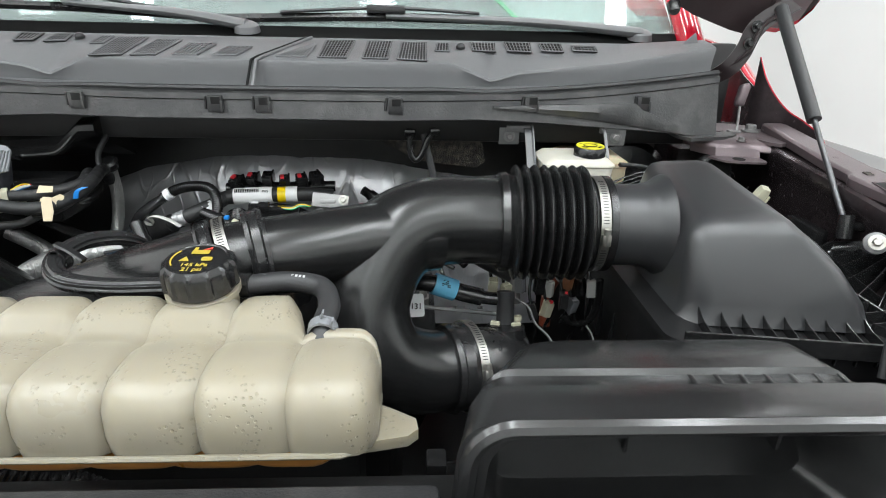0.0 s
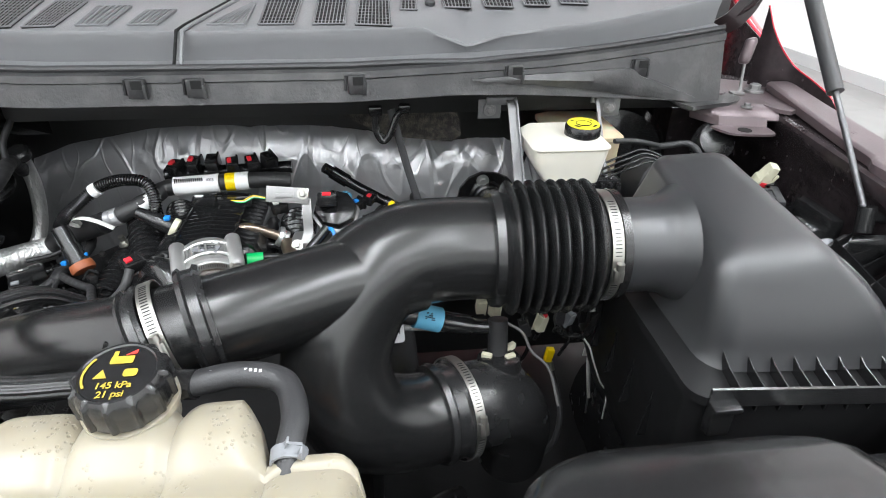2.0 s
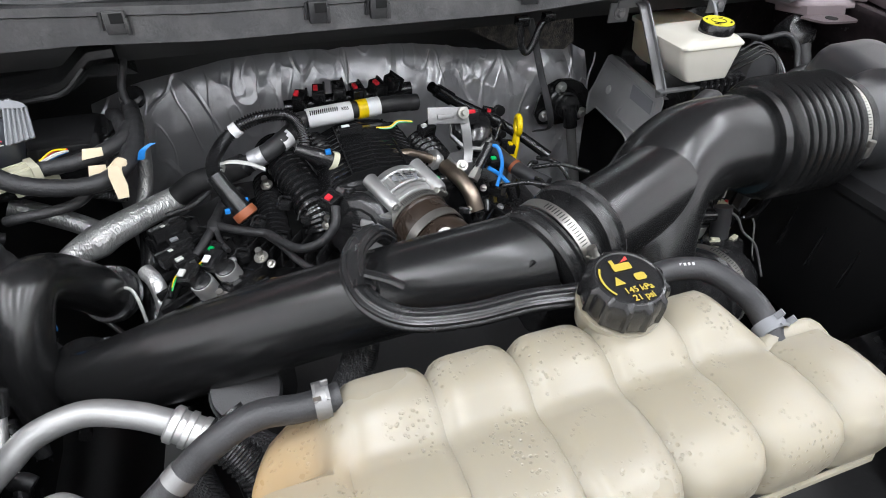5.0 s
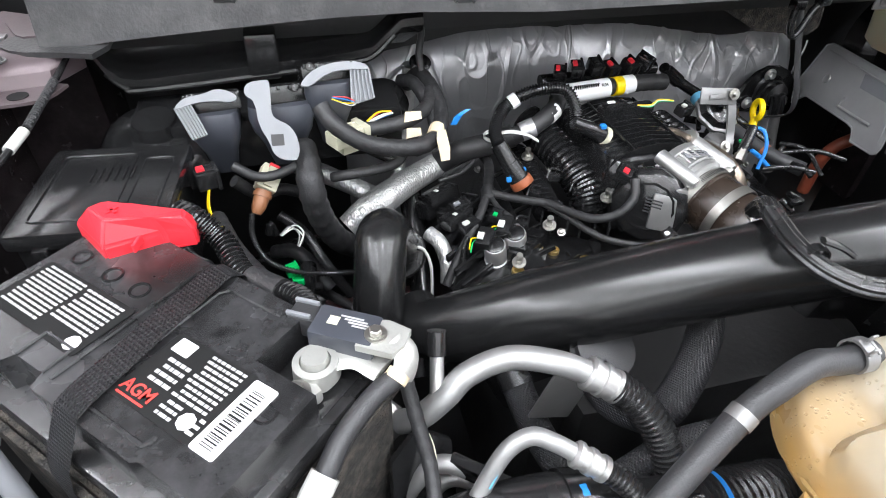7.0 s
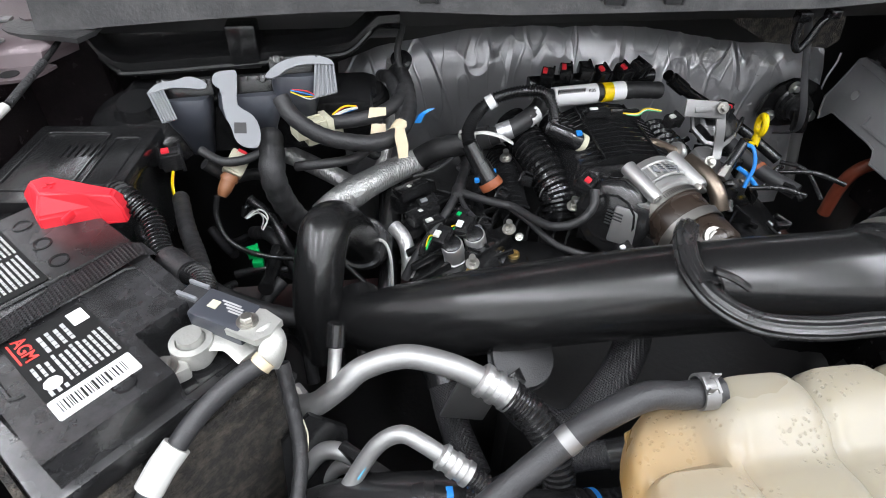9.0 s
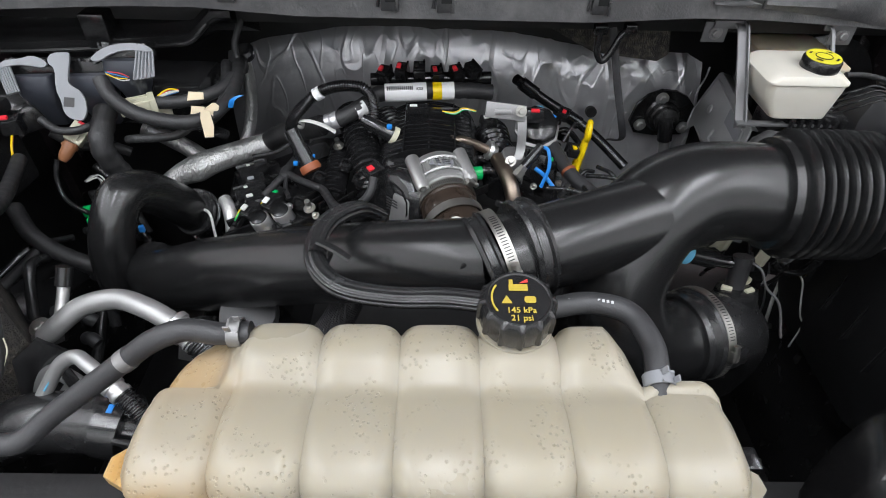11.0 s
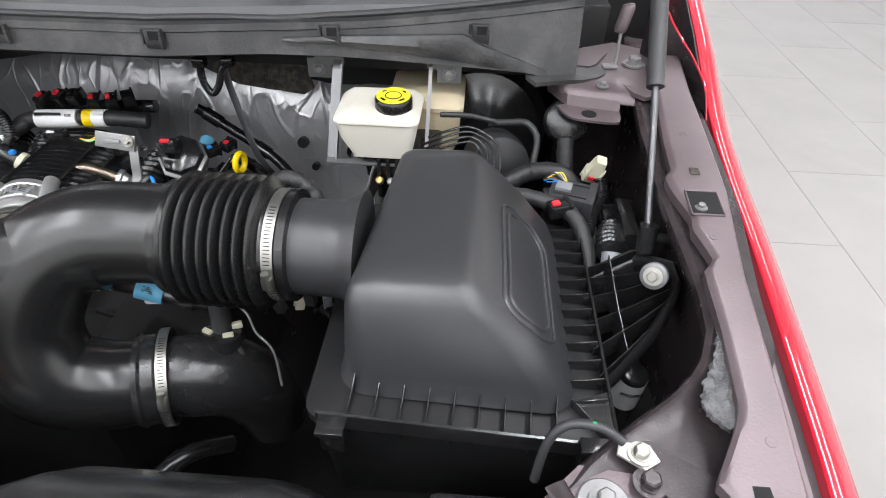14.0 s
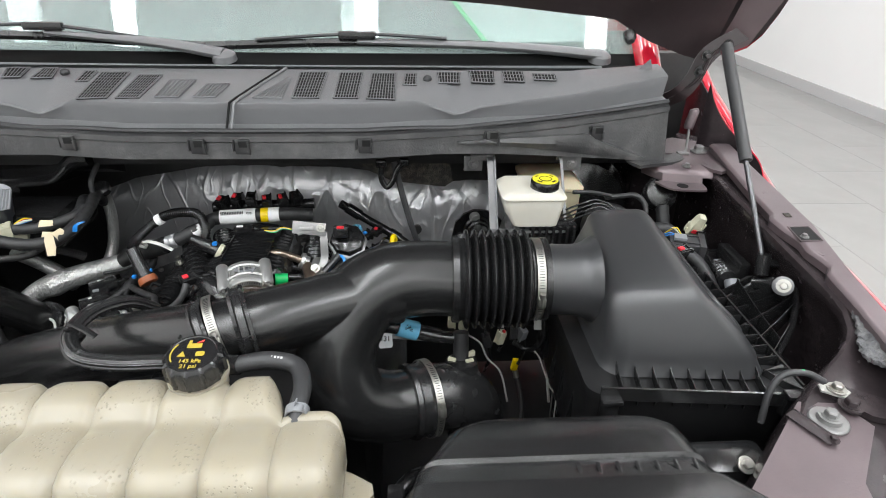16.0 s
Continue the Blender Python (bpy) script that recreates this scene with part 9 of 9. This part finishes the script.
wires([(0.50, 0.865, 1.118), (0.512, 0.86, 1.125), (0.525, 0.855, 1.12)], (BRTYEL, BLUE, WHITE, ORANGE, GREYLEV, BLUE, GREYRUB), 0.008, 0.0009)
loom([(0.42, 0.83, 1.11), (0.46, 0.835, 1.112), (0.50, 0.828, 1.108), (0.535, 0.81, 1.10), (0.55, 0.775, 1.08), (0.555, 0.74, 1.05)], 0.0105, seg=14)
loom([(0.44, 0.90, 1.08), (0.48, 0.91, 1.10), (0.52, 0.90, 1.11), (0.55, 0.89, 1.09)], 0.0125, seg=14)
loom([(0.42, 0.97, 1.145), (0.45, 0.965, 1.15), (0.475, 0.955, 1.155), (0.49, 0.94, 1.14), (0.487, 0.92, 1.11)], 0.005)
loom([(0.35, 0.95, 1.165), (0.39, 0.96, 1.16), (0.43, 0.965, 1.15)], 0.004)
loom([(0.572, 0.876, 1.10), (0.57, 0.862, 1.085), (0.558, 0.84, 1.07), (0.548, 0.81, 1.06)], 0.0085, "grey corrugated conduit below the ivory plug", GREYRUB, ripple=0.0012, pitch=0.005)
loom([(0.50, 0.87, 1.09), (0.53, 0.868, 1.085), (0.555, 0.845, 1.07), (0.575, 0.80, 1.05), (0.58, 0.76, 1.01)], 0.011)
loom([(0.59, 0.87, 1.06), (0.60, 0.84, 1.05), (0.595, 0.80, 1.03), (0.58, 0.77, 0.98)], 0.009, "black hose beside the wing", RUBBER)
loom([(0.56, 0.92, 1.06), (0.585, 0.90, 1.05), (0.605, 0.86, 1.02), (0.61, 0.82, 0.97)], 0.012, "black hose beside the wing", RUBBER)
plug((0.515, 0.815, 1.108), (0.03, 0.02, 0.018), BLACK, "black plug with a red lock behind the airbox", 0.4, 0.1, RED)
plug((0.60, 0.855, 1.07), (0.04, 0.03, 0.026), BLACK, "black plug on the wing", 0.2, 0.3)
plug((0.545, 0.88, 1.08), (0.035, 0.03, 0.024), BLACK, "black plug behind the airbox", -0.4, 0.3)
cyl = thing("pump", (0.575, 0.75, 1.05), "black cylindrical pump with grey cap beside the strut", "pump")
part("body", tube([(0.59, 0.82, 1.075), (0.582, 0.79, 1.08), (0.578, 0.762, 1.083)], 0.016, 18, 4, ripple=0.0012, pitch=0.009), BLACK, cyl)
part("cap", tube([(0.577, 0.752, 1.09), (0.575, 0.73, 1.07)], 0.012, 18, 2), GREYLEV, cyl)
part("bracket", box((0.60, 0.80, 1.09), (0.02, 0.08, 0.05), 0.006), BLACK, cyl)
ac_ = thing("canister", (0.592, 0.622, 0.935), "black canister with a white printed label", "canister")
part("body", lathe((0.592, 0.622, 0.935), (0, -0.1, 1), [(0, 0.016), (0.1, 0.016), (0.103, 0.0135), (0.103, 0.001)], 22), BLACK, ac_)
lab = part("label", lathe((0.592, 0.6175, 0.981), (0, -0.1, 1), [(0, 0.0165), (0.05, 0.0165)], 22, cap=False), LABEL, ac_)
for k in (-1, 1):
    printed("88D", V(0.592 + 0.0065 * k, 0.5985, 1.012), (0.25 * k, -1, -0.1), (0.15, 0, 1), 0.008, INKGAP, lab)
gw = thing("ground_wire", (0.549, 0.462, 1.12), "grey-green ground wire with a ring lug", "wire")
part("wire", tube([(0.535, 0.468, 1.126), (0.515, 0.475, 1.134), (0.49, 0.478, 1.13), (0.475, 0.472, 1.11), (0.468, 0.46, 1.07)], 0.0042, 10, 6), GREYRUB, gw)
part("tracer", tube([(0.512, 0.4762, 1.1375), (0.492, 0.4783, 1.1335)], 0.0015, 6, 4), GREEN, gw)
part("lug", plate([(-0.018, -0.006), (0.006, -0.012), (0.016, 0.0), (0.006, 0.012), (-0.018, 0.006)], 0, 0.0025, Matrix.Translation((0.549, 0.462, 1.116)) @ Matrix.Rotation(-0.3, 4, "Z"), 0.0006), LEADZ, gw)
bolt(gw, (0.549, 0.462, 1.1185), (0, 0, 1), 0.0065, STEEL)
lt = thing("latch_bracket", (0.42, 0.42, 1.0), "black bracket with a small bolt below the airbox", "bracket")
part("bracket", box((0.42, 0.43, 1.02), (0.09, 0.05, 0.06), 0.01), BLACK, lt)
bolt(lt, (0.427, 0.41, 1.055), (0, -0.5, 0.85), 0.006, STEEL)
for k in range(10):
    random.seed(400 + k)
    p = V(random.uniform(0.0, 0.2), random.uniform(0.38, 0.56), random.uniform(0.76, 0.85))
    q = p + V(random.uniform(-0.1, 0.1), random.uniform(-0.05, 0.1), random.uniform(-0.08, 0.0))
    loom([p, (p + q) / 2 + V(0, 0, 0.02), q], random.uniform(0.006, 0.016), "black hose deep behind the radiator", RUBBER)
rs = thing("radiator_shroud", (CX, 0.42, 0.6), "black plastic radiator fan shroud", "shroud")
part("frame", box((CX, 0.35, 0.78), (0.95, 0.12, 0.46), 0.02), DARK, rs)
for x in (0.02, 0.06):
    part("clip", box((x, 0.43, 0.99), (0.02, 0.025, 0.03), 0.004), BLACK, rs)

# ---- foil heat shield on the firewall ----
from mathutils.geometry import delaunay_2d_cdt


def foil_top(x):
    return float(np.interp(x, [-0.68, -0.60, -0.45, -0.3, -0.1, 0.1, 0.25, 0.29], [1.05, 1.085, 1.112, 1.12, 1.105, 1.068, 1.068, 1.05]))


def crumpled_sheet(seed):
    """A film that has been creased and pressed flat: random folds join random points."""
    rng = np.random.default_rng(seed)
    pts = []
    for x in np.linspace(-0.68, 0.29, 60):
        pts += [(x, 1.0), (x, 0.0)]
    for f in np.linspace(0.05, 0.95, 12):
        pts += [(-0.68, f), (0.29, f)]
    while len(pts) < 1900:
        x, f = rng.uniform(-0.675, 0.285), rng.uniform(0.02, 0.995) ** 0.7
        if rng.uniform() < 0.3 + 0.7 * (x + 0.68) / 0.97:
            for k in range(rng.integers(1, 4)):   # short runs of points make long folds
                pts.append((min(0.285, max(-0.675, x + 0.018 * k * rng.normal(1, 0.3))), min(0.99, max(0.01, f + 0.03 * k * rng.normal(0.8, 0.5)))))
    co, _, faces = delaunay_2d_cdt([Vector((x, f * 0.42)) for x, f in pts], [], [], 0, 0.0005)[:3]
    bm = bmesh.new()
    vs = []
    for p in co:
        x, f = p.x, p.y / 0.42
        z = 0.7 + (foil_top(x) - 0.7) * f
        rough = float(np.interp(x, [-0.68, -0.3, 0.0, 0.29], [0.15, 0.3, 0.8, 1.0]))
        fold = 1 - abs(noise.noise(V(x * 9 + z * 4, z * 3, 7))) * 3
        vs.append(bm.verts.new(V(x, 1.218 + 0.028 * f + 0.007 * noise.noise(V(x * 5, z * 5, 3)) - 0.004 * max(0.0, rough - 0.3) * max(0.0, fold) + 0.05 * f ** 8 + rough * rng.normal(0, 0.0009), z)))
    for f in faces:
        bm.faces.new([vs[i] for i in f])
    return bm


shield = thing("heat_shield", (-0.2, 1.22, 0.7), "wrinkled dull silver foil heat shield on the firewall", "heat shield")
part("foil", crumpled_sheet(5), FOIL, shield)
part("edge_lip", tube([(0.283, 1.226, 1.05), (0.28, 1.222, 1.03), (0.272, 1.22, 0.994), (0.284, 1.224, 0.92)], 0.002, 6, 5), FOIL, shield)
# Foil is not pierced: dark discs before it paint the shade of holes.
part("hole", lathe((0.059, 1.205, 0.961), (0, -1, 0.2), [(0, 0.011), (0.012, 0.011)], 16), DARK, shield)
part("hole", lathe((0.075, 1.215, 0.90), (0, -1, 0.2), [(0, 0.008), (0.012, 0.008)], 16), DARK, shield)

flap = thing("felt_flap", (0.03, 1.08, 1.12), "thin black felt flap hanging under the cowl", "flap")
part("sheet", plate([(-0.075, 1.177), (0.006, 1.137), (0.054, 1.131), (0.115, 1.124), (0.132, 1.136), (0.123, 1.186)], -0.002, 0.002, Matrix.Translation((0, 1.08, 0)) @ Matrix.Rotation(math.pi / 2, 4, "X"), 0.001), FOAM, flap)

# ---- floor tiles beside the truck ----
tm = bpy.data.meshes.new("tile")
tbm = box((0, 0, -0.003), (0.5975, 1.1975, 0.006), 0, None, None, 1)
tbm.to_mesh(tm)
tbm.free()
tm.materials.append(FLOORM)
for i in range(8):
    for j in range(9):
        tl = new("tile", tm)
        tl.location = (0.52 + 0.6 * i, -1.4 + 1.2 * j + (0.0 if i % 2 else 0.6), 0.0)
        tl.parent = floor
for i in range(5):
    for j in range(5):
        tl = new("tile", tm)
        tl.location = (-1.6 - 0.6 * i, -1.4 + 1.2 * j + (0.0 if i % 2 else 0.6), 0.0)
        tl.parent = floor
